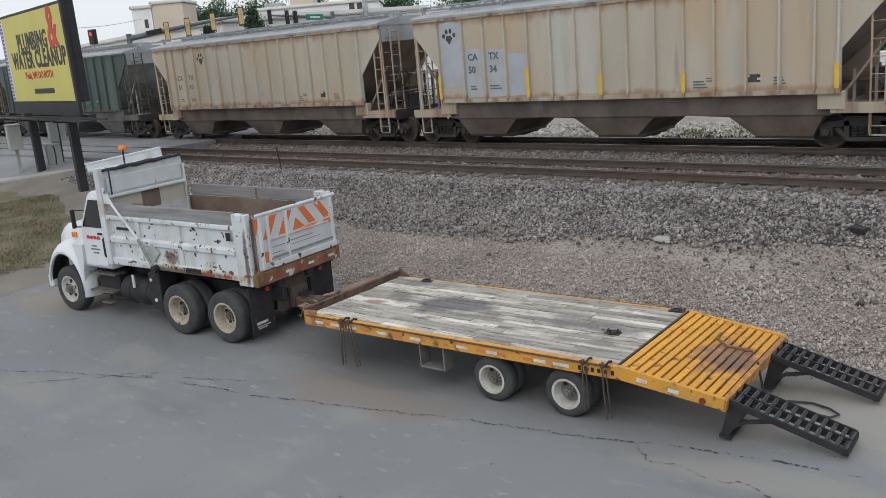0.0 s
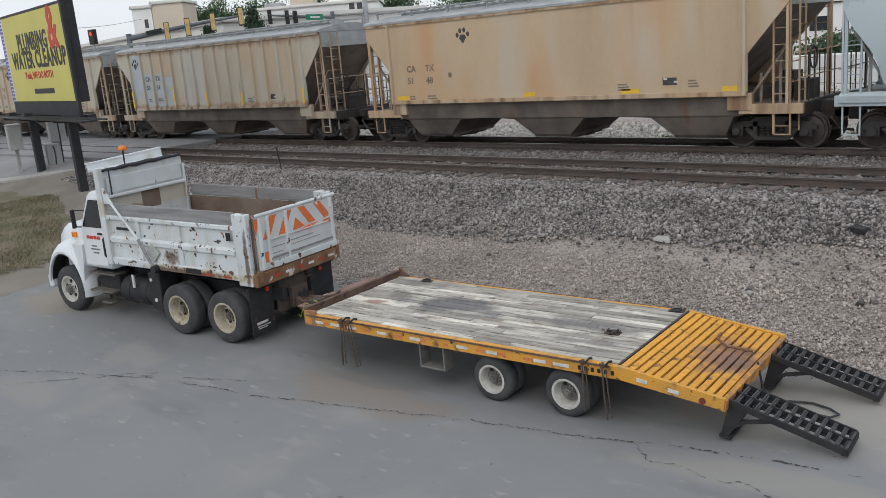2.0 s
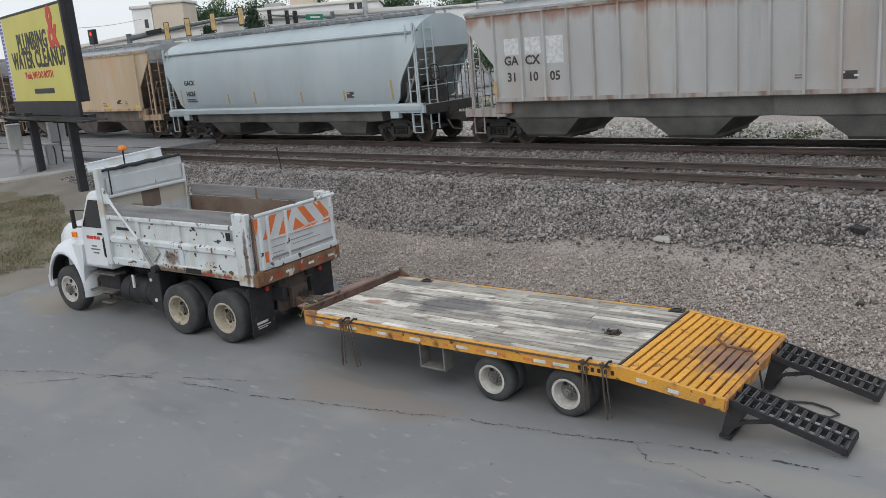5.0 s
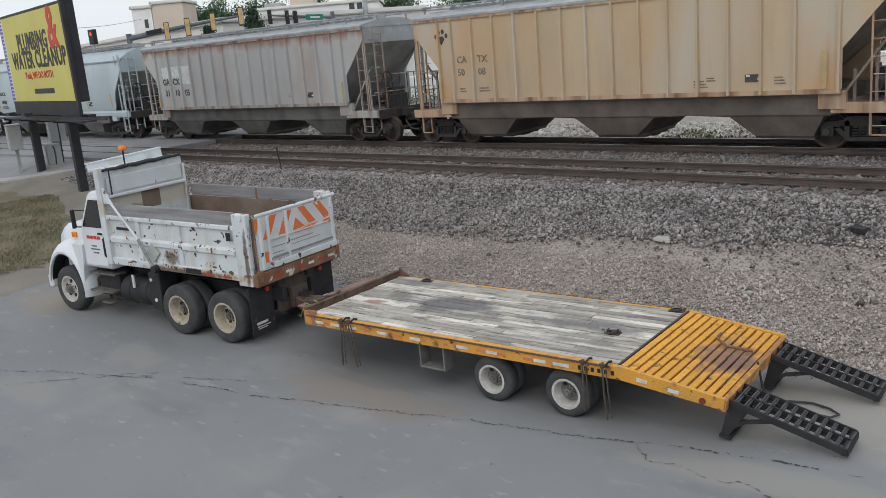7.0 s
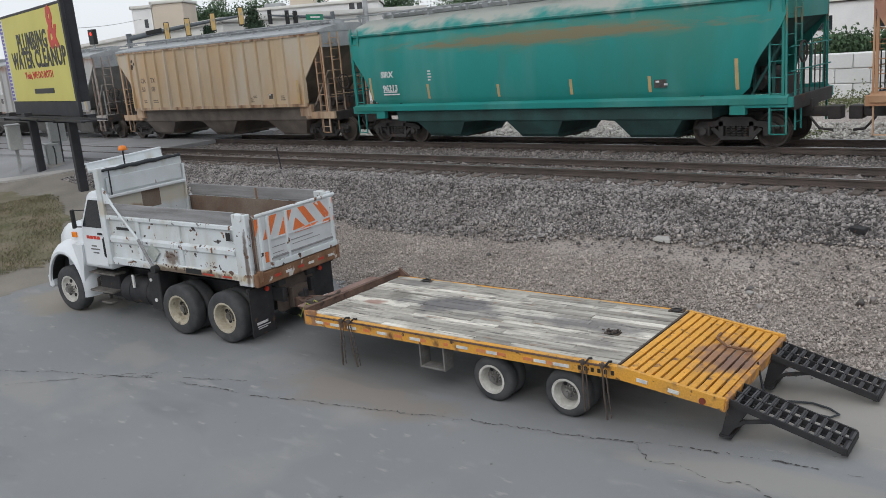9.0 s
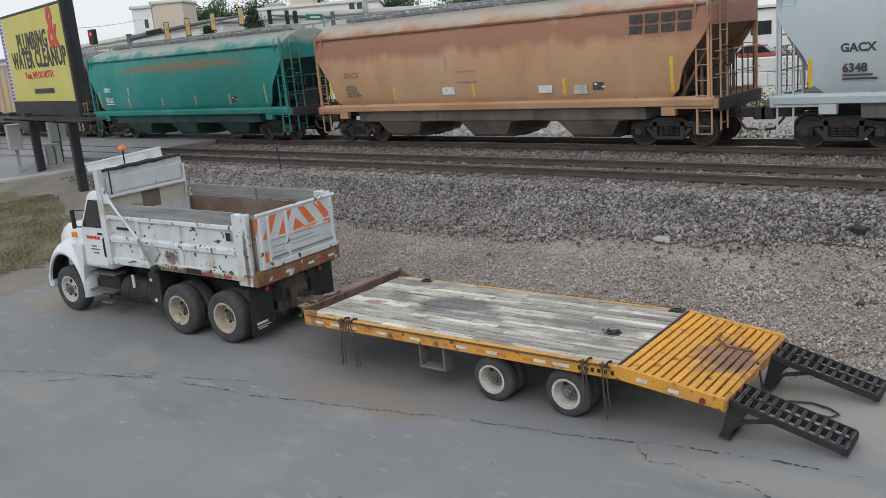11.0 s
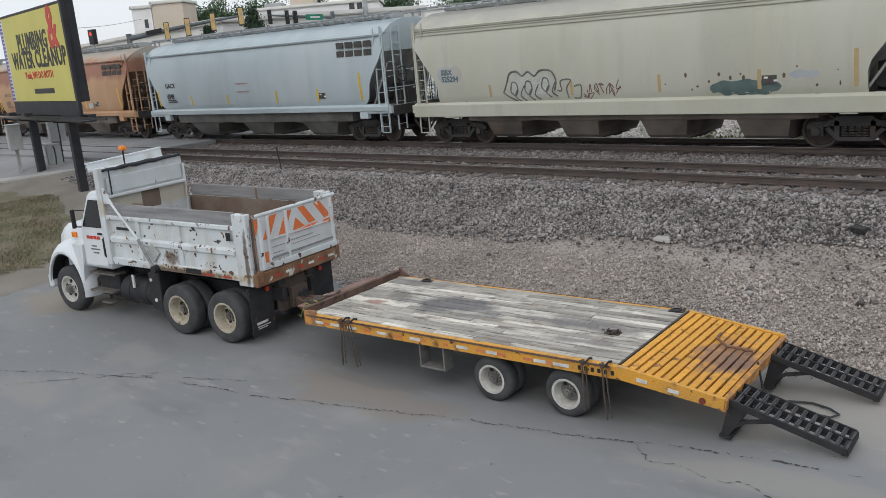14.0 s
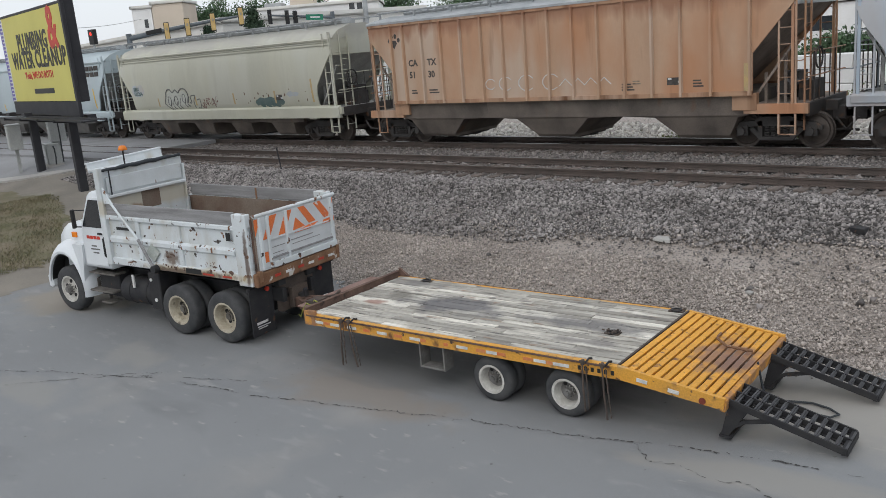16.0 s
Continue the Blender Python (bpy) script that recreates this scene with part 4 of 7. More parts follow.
def plain_mark(a, b, x=-6.3, material="stencil", logo=0, size=.28, z=2.42):
    def draw(car, y):
        stencil(car, a, x, z, size, y, material)
        stencil(car, b, x + .05, z - .47, size, y, material)
        bars(car, x + .05, 1.85, .9, .045, 2, y + .02, material)
        if b == "6763":
            bars(car, 2.35, 1.68, .65, .22, 1, y + .02, "palestencil")
            bars(car, 3.62, 1.62, .6, .26, 1, y + .02, "tagged_grey")
            bars(car, -1.55, 1.72, .7, .24, 1, y + .02, "palestencil")
            tag = Mesh()
            rnd = random.Random(5)
            for k in range(9):
                q = -3.4 + .25 * k
                stroke(tag, [(q + rnd.uniform(-.15, .2), 2.0 + rnd.uniform(-.3, .25)) for j in range(5)], .016)
            part("sprayed_tag", tag, "fadetape", car, "faded yellow sprayed scrawl")
        if logo:
            bars(car, -.9, 2.42, 1.1, .06, 1, y, "redstencil")
            bars(car, -.9, 2.1, 1.15, .05, 1, y, "redstencil")
            # company mark: four plain blocks, each split in two
            for k in range(4):
                q = 5.5 + .48 * k
                block = Mesh().prism([(q, 3.2), (q + .38, 3.2), (q + .39, 3.42), (q + .01, 3.42)], "y", y + .02, y + .045)
                block.prism([(q + .012, 3.5), (q + .392, 3.5), (q + .405, 3.72), (q + .02, 3.72)], "y", y + .02, y + .045)
                part("painted_block", block, "stencil", car)
    return draw


def mark_5034(car, y):
    for x0, x1, z0, z1 in ((-6.24, -5.32, 1.95, 4.0), (-5.22, -4.47, 1.6, 3.12), (-4.37, -3.62, 1.6, 3.08), (-3.52, -2.78, 1.62, 2.9)):
        part("repaint_patch", Mesh().prism([(x0, z0), (x1, z0 + .02), (x1, z1 - .03), (x0 + .3, z1 + .02), (x0, z1)], "y", y + .001, y + .0025), "patch", car, "blue-grey repainted panel")
    split_mark("CA", "TX", "50", "34", x0=-5.13, gap=.86, z=2.78, ink="tealspray", emblem=-.72)(car, y - .002)


def mark_grey(car, y):
    part("repaint_patch", Mesh().box(-5.95, -5.4, y - .002, y, 2.86, 3.36).box(-5.17, -4.58, y - .002, y, 2.86, 3.36).box(-4.39, -3.78, y - .002, y, 2.56, 3.36), "palestencil", car, "white painted-out squares")
    stencil(car, "GA", -5.98, 2.56, .38, y - .003)
    stencil(car, "CX", -5.18, 2.56, .38, y - .003)
    for k, n in enumerate(("31", "10", "05")):
        stencil(car, n, -5.9 + .8 * k, 2.06, .38, y)


SHELL = [(1.47, 1.42), (1.53, 1.52), (1.565, 1.65), (1.60, 1.95), (1.62, 2.2), (1.63, 2.45), (1.63, 2.7), (1.615, 2.95), (1.60, 3.2), (1.565, 3.42), (1.53, 3.6), (1.44, 3.86)]


def shell_y(z):
    """Half width of the curved side at height z."""
    for (y0, z0), (y1, z1) in zip(SHELL, SHELL[1:]):
        if z <= z1:
            return y0 + (y1 - y0) * max(0.0, z - z0) / (z1 - z0)
    return SHELL[-1][0]


def stroke(m, pts, r=.026):
    """A sprayed line that follows the curved side; a few points smoothed into a curve."""
    out = []
    n = len(pts)
    for k in range(n - 1):
        p0, p1, p2, p3 = (Vector(pts[min(max(k + d, 0), n - 1)]) for d in (-1, 0, 1, 2))
        for q in range(4):
            f = q / 4
            v = .5 * (2 * p1 + (p2 - p0) * f + (2 * p0 - 5 * p1 + 4 * p2 - p3) * f * f + (3 * p1 - p0 - 3 * p2 + p3) * f ** 3)
            out.append((v.x, -shell_y(v.y) + .006, v.y))
    out.append((pts[-1][0], -shell_y(pts[-1][1]) + .006, pts[-1][1]))
    m.pipe(out, r, 5)


def shell_patch(x0, x1, top, low, seed, n=26):
    """A ragged sprayed patch lying on the curved side."""
    m = Mesh()
    for i in range(n + 1):
        f = i / n
        x = x0 + (x1 - x0) * f
        e = min(1.0, 5 * min(f, 1 - f)) ** .5
        a = low + (1 - e) * (top - low) * .5 + .07 * noise.noise(Vector((x * 5, seed, 1)))
        b = top - (1 - e) * (top - low) * .45 + .09 * noise.noise(Vector((x * 3, seed, 4)))
        for k in range(6):
            z = a + (b - a) * k / 5
            m.v.append((x, -shell_y(z) - .005, z))
    m.f += [(i * 6 + k, i * 6 + 6 + k, i * 6 + 7 + k, i * 6 + k + 1) for i in range(n) for k in range(5)]
    return m


def graffiti(car, y):
    part("repaint_patch", shell_patch(-6.68, -5.6, 2.62, 2.1, 3), "patch", car, "pale blue-grey repainted patch")
    for z, w in ((2.42, .8), (2.2, .9)):
        stencil(car, "SIBX" if z > 2.3 else "525294", -6.5, z - .06, .24, -shell_y(z) - .006, "tealspray")
    fill = part("sprayed_fill", shell_patch(-3.85, -2.0, 2.28, 1.5, 8), "tagfill", car, "pale sprayed bubble letters")
    tag = Mesh()
    stroke(tag, [(-3.98, 1.72), (-3.82, 2.0), (-3.68, 2.3), (-3.42, 2.36), (-3.2, 2.22), (-2.98, 2.34), (-2.74, 2.2), (-2.52, 2.36), (-2.15, 2.33), (-1.98, 2.05), (-2.06, 1.74)], .034)
    for x, z in ((-3.56, 1.82), (-3.02, 1.84), (-2.38, 1.92)):
        stroke(tag, [(x - .13, z), (x - .05, z + .2), (x + .1, z + .18), (x + .14, z - .05), (x + .02, z - .2), (x - .12, z - .08), (x - .1, z + .06)])
        stroke(tag, [(x + .13, z - .02), (x + .02, z - .22), (x + .2, z - .38)])
        stroke(tag, [(x + .4, z + .1), (x + .24, z - .2), (x + .42, z - .36)])
    stroke(tag, [(-3.98, 1.72), (-3.8, 1.6), (-3.5, 1.44)], .034)
    stroke(tag, [(-1.95, 1.74), (-1.8, 1.74), (-1.82, 2.02), (-1.46, 2.04), (-1.62, 1.8), (-1.58, 1.5)])
    stroke(tag, [(-1.35, 1.85), (-1.12, 1.87), (-1.16, 1.52), (-1.4, 1.5)])
    part("sprayed_tag", tag, "spray", car, "dark outlined sprayed tag")
    rnd = random.Random(31)
    scrawl = Mesh()
    for k in range(7):
        x, z = -1.0 + .18 * k, 1.72 + rnd.uniform(-.06, .06)
        stroke(scrawl, [(x + rnd.uniform(-.08, .14), z + rnd.uniform(-.22, .22)) for q in range(5)], .018)
    part("sprayed_scrawl", scrawl, "scrawl", car, "brown sprayed scrawl")
    part("sprayed_blot", shell_patch(2.85, 4.75, 1.84, 1.46, 2), "tealspray", car, "dark teal sprayed patch")
    for k in range(16):
        x, z = rnd.uniform(1.5, 6.2), rnd.uniform(1.6, 2.1)
        w = rnd.uniform(.03, .09)
        part("rust_chip", shell_patch(x, x + w, z + w * 1.2, z, k, 4), "lip", car)
    part("small_print", shell_patch(4.9, 5.7, 2.02, 1.86, 5, 8), "patch", car)


def mark_5130(car, y):
    split_mark("CA", "TX", "51", "30", ink="stencil")(car, y)
    tag = Mesh()
    for cx, r in ((-2.1, .2), (-1.5, .26), (-.7, .3), (.2, .3)):
        tag.pipe([(cx + r * math.cos(q), y + .002, 2.0 + r * .8 * math.sin(q)) for q in [.6 + k * .55 for k in range(10)]], .016, 4)
    tag.pipe([(.5 + .22 * k, y + .002, 1.95 + (.12 if k % 2 else -.08)) for k in range(9)], .016, 4)
    part("sprayed_tag", tag, "palestencil", car, "thin white sprayed scribble")


# paler grey towards the roof of the curved-side cars
ROOF_PALE = ((0.4, 0.385, 0.345), (0, 0, 4.5), (100, 1000, .7), 1.6)
PAINT = dict(
    cream=car_paint("faded_cream_car_paint", (0.485, 0.44, 0.355), 0.45, 0.5, 0.5, (1.0, 0.86, 0.74), pools=(((0.3, 0.2, 0.13), (0, 0, 4.3), (100, 1000, .45), 1.6, STREAK), ((0.33, 0.21, 0.13), (0, 0, 1.45), (100, 1000, .28), 1.6, STREAK))),
    tan=car_paint("tan_car_paint", (0.54, 0.41, 0.27), 0.45, 0.4, 0.35),
    peach=car_paint("peach_car_paint", (0.53, 0.412, 0.275), 0.5, 0.5, 0.4, (1.0, 0.84, 0.7)),
    rustpeach=car_paint("rust_stained_peach_paint", (0.50, 0.33, 0.22), 0.7, 0.5, 0.3, (0.9, 0.72, 0.6), pools=(((0.3, 0.15, 0.09), (0, 0, 4.3), (100, 1000, .7), 1.6, STREAK),)),
    palegrey=car_paint("pale_grey_car_paint", (0.455, 0.525, 0.55), 0.0, 0.25, 0.2, (0.94, 0.95, 0.96)),
    ribgrey=car_paint("grey_car_paint", (0.45, 0.455, 0.45), 0.6, 0.6, 0.4, (0.88, 0.76, 0.68), pools=(((0.3, 0.17, 0.12), (0, 0, 4.3), (100, 1000, .55), 1.6, STREAK),)),
    teal=car_paint("teal_car_paint", (0.014, 0.24, 0.215), 0.1, 0.3, 0.08, (2.4, 0.85, 0.78), pools=(((0.09, 0.2, 0.145), (.5, 0, 3.38), (6.8, 1000, .42), 1.6, (.6, 1, 3.0)), ((0.2, 0.16, 0.085), (.8, 0, 3.36), (6.2, 1000, .24), 3.4, (.5, 1, 3.5)), ROOF_PALE)),
    orange=car_paint("rust_orange_car_paint", (0.5, 0.305, 0.175), 0.45, 0.4, 0.12, (0.8, 0.66, 0.6), pools=(((0.3, 0.14, 0.095), (0, 0, 3.55), (100, 1000, .6), 1.3, (1.2, 1.2, .5)), ROOF_PALE)),
    buff=car_paint("buff_car_paint", (0.50, 0.495, 0.41), 0.0, 0.4, 0.3, (0.94, 0.93, 0.9), pools=(ROOF_PALE,)),
    bluegrey=car_paint("blue_grey_car_paint", (0.40, 0.47, 0.54), 0.1, 0.3, 0.2),
    green=car_paint("dark_green_car_paint", (0.07, 0.1, 0.09), 0.25, 0.4, 0.1),
)
EDGE = {k: car_paint("rust_edged_%s" % k, col, 1.35, 1.2, 0.2) for k, col in dict(cream=(0.43, 0.37, 0.285), tan=(0.5, 0.37, 0.24), peach=(0.5, 0.36, 0.24), rustpeach=(0.44, 0.27, 0.17), ribgrey=(0.4, 0.38, 0.36), green=(0.07, 0.09, 0.08)).items()}
SLOPE = dict(
    brown=surf("brown_grime", (0.3, 0.245, 0.205), (0.18, 0.148, 0.127), rough=0.85, scale=1.5, fine=20),
    grey=surf("grey_grime", (0.42, 0.42, 0.405), (0.28, 0.278, 0.265), rough=0.85, scale=1.5, fine=20),
    rust=surf("rust_grime", (0.26, 0.17, 0.12), (0.17, 0.11, 0.08), rough=0.85, scale=1.5, fine=20),
    teal=surf("teal_grime", (0.03, 0.12, 0.11), (0.03, 0.07, 0.065), rough=0.85, scale=1.5, fine=20),
)
ROUND_TAPE = [(-6.7, .55), (-4.7, .3), (-2.9, .35), (.6, .35), (2.9, .4), (6.6, .75)]
train = [
    ribbed_car(-81.4, "cream", SLOPE["brown"], "faded cream covered hopper car with vertical ribs"),
    ribbed_car(-64.1, "tan", SLOPE["brown"], "tan covered hopper car with vertical ribs"),
    ribbed_car(-46.9, "green", SLOPE["grey"], "dark green covered hopper car with vertical ribs"),
    ribbed_car(-29.55, "cream", SLOPE["brown"], "faded cream covered hopper car with a paw emblem", marks=split_mark("CA", "TX", "51", "10", emblem=2.0)),
    ribbed_car(-13.07, "cream", SLOPE["brown"], "faded cream hopper car with a blue-grey repainted panel", marks=mark_5034, first=-5.27, tape_at=[(-6.3, .75), (-2.73, .9), (-.18, .6), (2.36, .55), (6.3, .6)]),
    ribbed_car(4.30, "tan", SLOPE["brown"], "smooth tan hopper car with yellow sill marks", ribs=2, marks=split_mark("CA", "TX", "51", "48", emblem=2.6, x0=-5.58, z=2.52), tape_at=[(-5.85, .13, .28), (-.5, .13, .22), (3.0, .13, .28), (5.9, .13, .2)]),
    round_car(20.8, PAINT["palegrey"], SLOPE["grey"], "pale grey curved-side covered hopper car", marks=plain_mark("GACX", "14224", z=2.5), tape_at=[(-6.66, .7), (-3.14, .45), (-1.32, .5), (1.65, .4), (4.1, .4), (6.6, .7)]),
    ribbed_car(38.4, "ribgrey", SLOPE["grey"], "rust-streaked grey hopper car with white painted-out squares", marks=mark_grey, first=-5.28, tape="fadetape", tape_at=[(-6.3, .5), (6.25, .75)]),
    ribbed_car(55.75, "peach", SLOPE["brown"], "peach covered hopper car with a paw emblem", marks=split_mark("CA", "TX", "50", "08"), tape="fadetape", tape_at=[(-6.3, .6), (6.0, .9)]),
    round_car(72.6, PAINT["teal"], SLOPE["teal"], "teal green curved-side covered hopper car", marks=teal_marks, tape_at=[(-6.9, .8), (-4.16, .5), (-1.18, .4), (1.54, .45), (4.11, .45), (6.6, .8)]),
    round_car(90.3, PAINT["orange"], SLOPE["rust"], "rust-stained orange curved-side hopper car", marks=plain_mark("GACX", "6763", -6.3, "fadestencil", 1), tape="yelltape", tape_at=[(-7.1, .7), (-3.82, .4), (-.24, .45), (3.26, .5), (6.75, .95)]),
    round_car(107.7, PAINT["palegrey"], SLOPE["grey"], "clean pale grey curved-side covered hopper car", marks=plain_mark("GACX", "6348", -6.3, "stencil", 1), tape="yelltape", tape_at=[(-7.0, .7), (-4.36, .4), (-1.66, .42), (1.68, .48), (4.19, .5), (6.58, 1.0)]),
    round_car(124.75, PAINT["buff"], SLOPE["grey"], "buff hopper car with grey and teal sprayed tags", marks=graffiti, tape_at=[(-4.5, .38), (-1.45, .4), (1.4, .48), (4.18, .5), (6.5, .9)], straight=True),
    ribbed_car(142.05, "rustpeach", SLOPE["brown"], "rust-stained peach hopper car with a paw emblem", ribs=16, marks=mark_5130, tape="fadetape", tape_at=[(6.25, .7)]),
    round_car(158.7, PAINT["bluegrey"], SLOPE["grey"], "blue-grey curved-side covered hopper car", marks=plain_mark("SIRX", ""), tape="yelltape", tape_at=ROUND_TAPE),
]

# ---- wheels for road vehicles ----
def tyre_shape(r, w, rim):
    prof = [(rim, 0), (rim + .03, -.01), (r - .07, -.012), (r - .02, .015), (r, .05), (r, w - .05), (r - .02, w - .015), (r - .07, w + .012), (rim + .03, w + .01), (rim, w)]
    m = Mesh().lathe(prof, (0, 0, 0), 32)
    return m


def disc_wheel(parent, name, x, y, r, w, rim, paint, face, outward=-1, hub=True):
    """A tyre with its dished disc rim and hub; the near face is at y."""
    wh = part(name, cached("tyre_%.2f_%.2f" % (r, w), lambda: tyre_shape(r, w, rim), "rubber", smooth=40), None, parent, at=pose(x, y, r, 0, 0, 0 if outward < 0 else 180))
    prof = [(rim + .005, .0), (rim + .02, -.012), (rim - .015, -.012), (rim - .035, .03), (rim - .05, face - .03), (rim * .72, face), (rim * .42, face - .01), (rim * .38, face - .045), (.02, face - .05), (.02, w), (rim + .005, w)]
    part("rim", cached("rim_%s_%.2f_%.2f" % (paint, rim, face), lambda: Mesh().lathe(prof, (0, 0, 0), 32), paint, smooth=30), None, wh)
    if paint == "rimwhite" and face > .1:
        part("dish", cached("dish_%.2f" % rim, lambda: Mesh().lathe([(.03, face - .055), (rim * .36, face - .05), (rim * .42, face - .016), (rim * .74, face - .006), (rim * .74, face + .01), (.03, face + .01)], (0, 0, 0), 28), "dish", smooth=30), None, wh, "dull grey wheel disc")
    for a in (2.2,) if paint == "rimwhite" and face > .1 else [2 * math.pi * k / 5 + .3 for k in range(5)]:
        part("hand_hole", cached("hole_%.2f" % rim, lambda: Mesh().rod((0, 0, 0), (0, .03, 0), rim * .15, 10), "ink"), None, wh, at=pose(math.cos(a) * rim * .6, face - .02, math.sin(a) * rim * .6))
    if hub:
        def hubshape():
            m = Mesh().rod((0, face - .12, 0), (0, face, 0), rim * .3, 14).rod((0, face - .15, 0), (0, face - .12, 0), rim * .2, 12)
            return m
        for k in range(10):
            a = 2 * math.pi * k / 10
            part("lug_nut", cached("lug_nut_%.2f" % face, lambda: Mesh().rod((0, face - .07, 0), (0, face - .02, 0), .014, 6), "dish" if paint == "rimwhite" else "grime"), None, wh, at=pose(math.cos(a) * rim * .37, 0, math.sin(a) * rim * .37))
        part("hub", cached("hub_%.2f_%.2f" % (rim, face), hubshape, "dish" if paint == "rimwhite" else "grime"), None, wh)
    return wh


# ---- trailer ----
TRAILER = pose(-11.664, 9.112, 0, 0, 0, 4.05)
DECK, LONG, WIDE = 0.965, 6.01, 2.59
TAIL_L, TAIL_DROP = 1.443, 0.222


def flatbed_trailer():
    t = thing("flatbed_trailer", TRAILER, "orange deck-over trailer with weathered plank deck and sloped tail", "trailer")
    for y, s in ((0, -1), (WIDE, 1)):
        rail = Mesh().prism([(y, .765), (y - s * .09, .765), (y - s * .09, .787), (y - s * .03, .787), (y - s * .03, DECK - .035), (y - s * .09, DECK - .035), (y - s * .09, DECK - .012), (y, DECK - .012)], "x", .04, LONG)
        part("side_rail", rail, "orange", t, "scuffed orange steel side rail", bevel=0.004)
        rub = Mesh().box(.1, LONG - .1, y + s * .02 - .006, y + s * .02 + .006, DECK - .04, DECK - .014)
        for k in range(13):
            x = .3 + k * .45
            rub.box(x - .015, x + .015, min(y, y + s * .02), max(y, y + s * .02), DECK - .048, DECK - .016)
        # dark rusty rub rail; its tone also paints the shadow line below the deck
        part("rub_rail", rub, "lip", t)
        ang = math.atan2(TAIL_DROP, TAIL_L)
        m = Matrix.Translation((LONG, 0, DECK)) @ Matrix.Rotation(ang, 4, "Y")
        part("tail_rail", Mesh().prism([(0, 0.0), (TAIL_L + .03, 0.02), (TAIL_L + .03, -.14), (0, -.195)], "y", min(y, y - s * .06), max(y, y - s * .06), m), "orange", t, "orange sloped tail rail", bevel=0.004)
    # planks in lengthwise rows with staggered ends
    rows, w = 17, (WIDE - .16) / 17
    rnd = random.Random(4)
    for r in range(rows):
        cuts, x = [0.17], 0.17
        while True:
            x += rnd.uniform(.55, 1.9)
            if x > LONG - .6:
                break
            cuts.append(x)
        cuts.append(LONG - .02)
        for a, b in zip(cuts, cuts[1:]):
            y0 = .08 + r * w
            dz = rnd.uniform(-.006, .007)
            part("plank", Mesh().box(a + .003, b - .003, y0 + .009, y0 + w - .009, DECK - .05 + dz, DECK + dz), "plank", t, bevel=0.005)
    frame_m = Mesh()
    for y in (.8, WIDE - .8):
        frame_m.box(-.1, 6.05, y - .06, y + .06, .66, .9).box(-.1, 6.3, y - .09, y + .09, .44, .47).box(-.1, 6.3, y - .02, y + .02, .45, .68)
    for k in range(14):
        x = .2 + k * .44
        frame_m.box(x - .03, x + .03, .06, WIDE - .06, .76, .9)
    part("chassis", frame_m, "black", t, "black steel chassis beams")
    # sloped tail with cross slats
    tail = Matrix.Translation((LONG, 0, DECK)) @ Matrix.Rotation(math.atan2(TAIL_DROP, TAIL_L), 4, "Y")
    part("tail_threshold", Mesh().box(-.012, .014, .05, WIDE - .05, -.03, .006, tail), "hitch", t)
    n = 12
    pitch = (TAIL_L - .035) / n
    for k in range(n):
        a = .03 + pitch * k
        part("tail_slat", Mesh().box(a, a + pitch * .72, .07, WIDE - .07, -.05, rnd.uniform(-.002, .002), tail), "tailpaint", t, bevel=0.004)
    part("tail_bearer", Mesh().box(.05, TAIL_L, .5, .62, -.16, -.05, tail).box(.05, TAIL_L, WIDE - .62, WIDE - .5, -.16, -.05, tail).box(.05, TAIL_L, 1.2, 1.32, -.16, -.05, tail), "black", t)
    part("tail_end_plate", Mesh().box(TAIL_L - .02, TAIL_L + .05, .02, WIDE - .02, -.17, -.005, tail), "wornorange", t, "rust-worn orange end plate", bevel=0.005)
    part("tail_handle", Mesh().pipe([tail @ Vector(p) for p in ((.72, 1.95, .03), (.75, 1.7, .05), (.95, 1.55, .04), (1.3, 1.6, .05))], .02, 6), "rusty", t)
    lamp = Mesh().rod(tail @ Vector((1.2, -.012, -.1)), tail @ Vector((1.2, .01, -.1)), .045, 14)
    part("side_lamp", lamp, "darkred", t, "round dull red side lamp")
    # front lip, nose and tongue
    part("front_lip", Mesh().prism([(.04, .76), (.10, .76), (.10, DECK + .08), (.11, DECK + .08), (.11, DECK + .10), (.03, DECK + .10), (.03, DECK + .08), (.04, DECK + .08)], "y", 0, WIDE), "lip", t, "rusty brown front lip of the deck", bevel=0.006)
    part("lip_gusset", Mesh().prism([(.1, DECK), (.1, DECK + .16), (.34, DECK)], "y", WIDE - .05, WIDE), "lip", t)
    part("front_corner", Mesh().box(.03, .3, -.012, .05, .76, DECK + .06), "wornorange", t, bevel=0.006)
    tongue = Mesh().beam((.0, .55, .62), (-1.35, 1.22, .62), .12, .2).beam((.0, WIDE - .55, .62), (-1.35, WIDE - 1.22, .62), .12, .2)
    tongue.box(-1.75, -1.2, WIDE / 2 - .1, WIDE / 2 + .1, .52, .72)
    part("tongue", tongue, "lip", t, "rusty A-frame tongue", bevel=0.01)
    part("pintle_ring", Mesh().lathe([(.05, -.03), (.1, -.03), (.1, .03), (.05, .03)], (0, 0, 0), 16), "black", t, at=pose(-1.82, WIDE / 2, .62, 90))
    part("nose_plate", Mesh().box(-.62, -.06, .45, WIDE - .1, .86, .89), "nose", t, "rust-pink nose plate ahead of the deck", bevel=0.006)
    part("nose_clutter", Mesh().box(-.5, -.25, .55, .85, .89, .97).pipe([(-.55, .9, .91), (-.3, 1.1, .93), (-.45, 1.4, .91)], .025, 6), "hitch", t)
    hose = Mesh().pipe([(-.2, 1.1, .8), (-.6, 1.15, .62), (-1.1, 1.2, .55), (-1.6, 1.35, .75), (-1.9, 1.3, .95)], .018, 6)
    part("air_line", hose, "tarp", t)
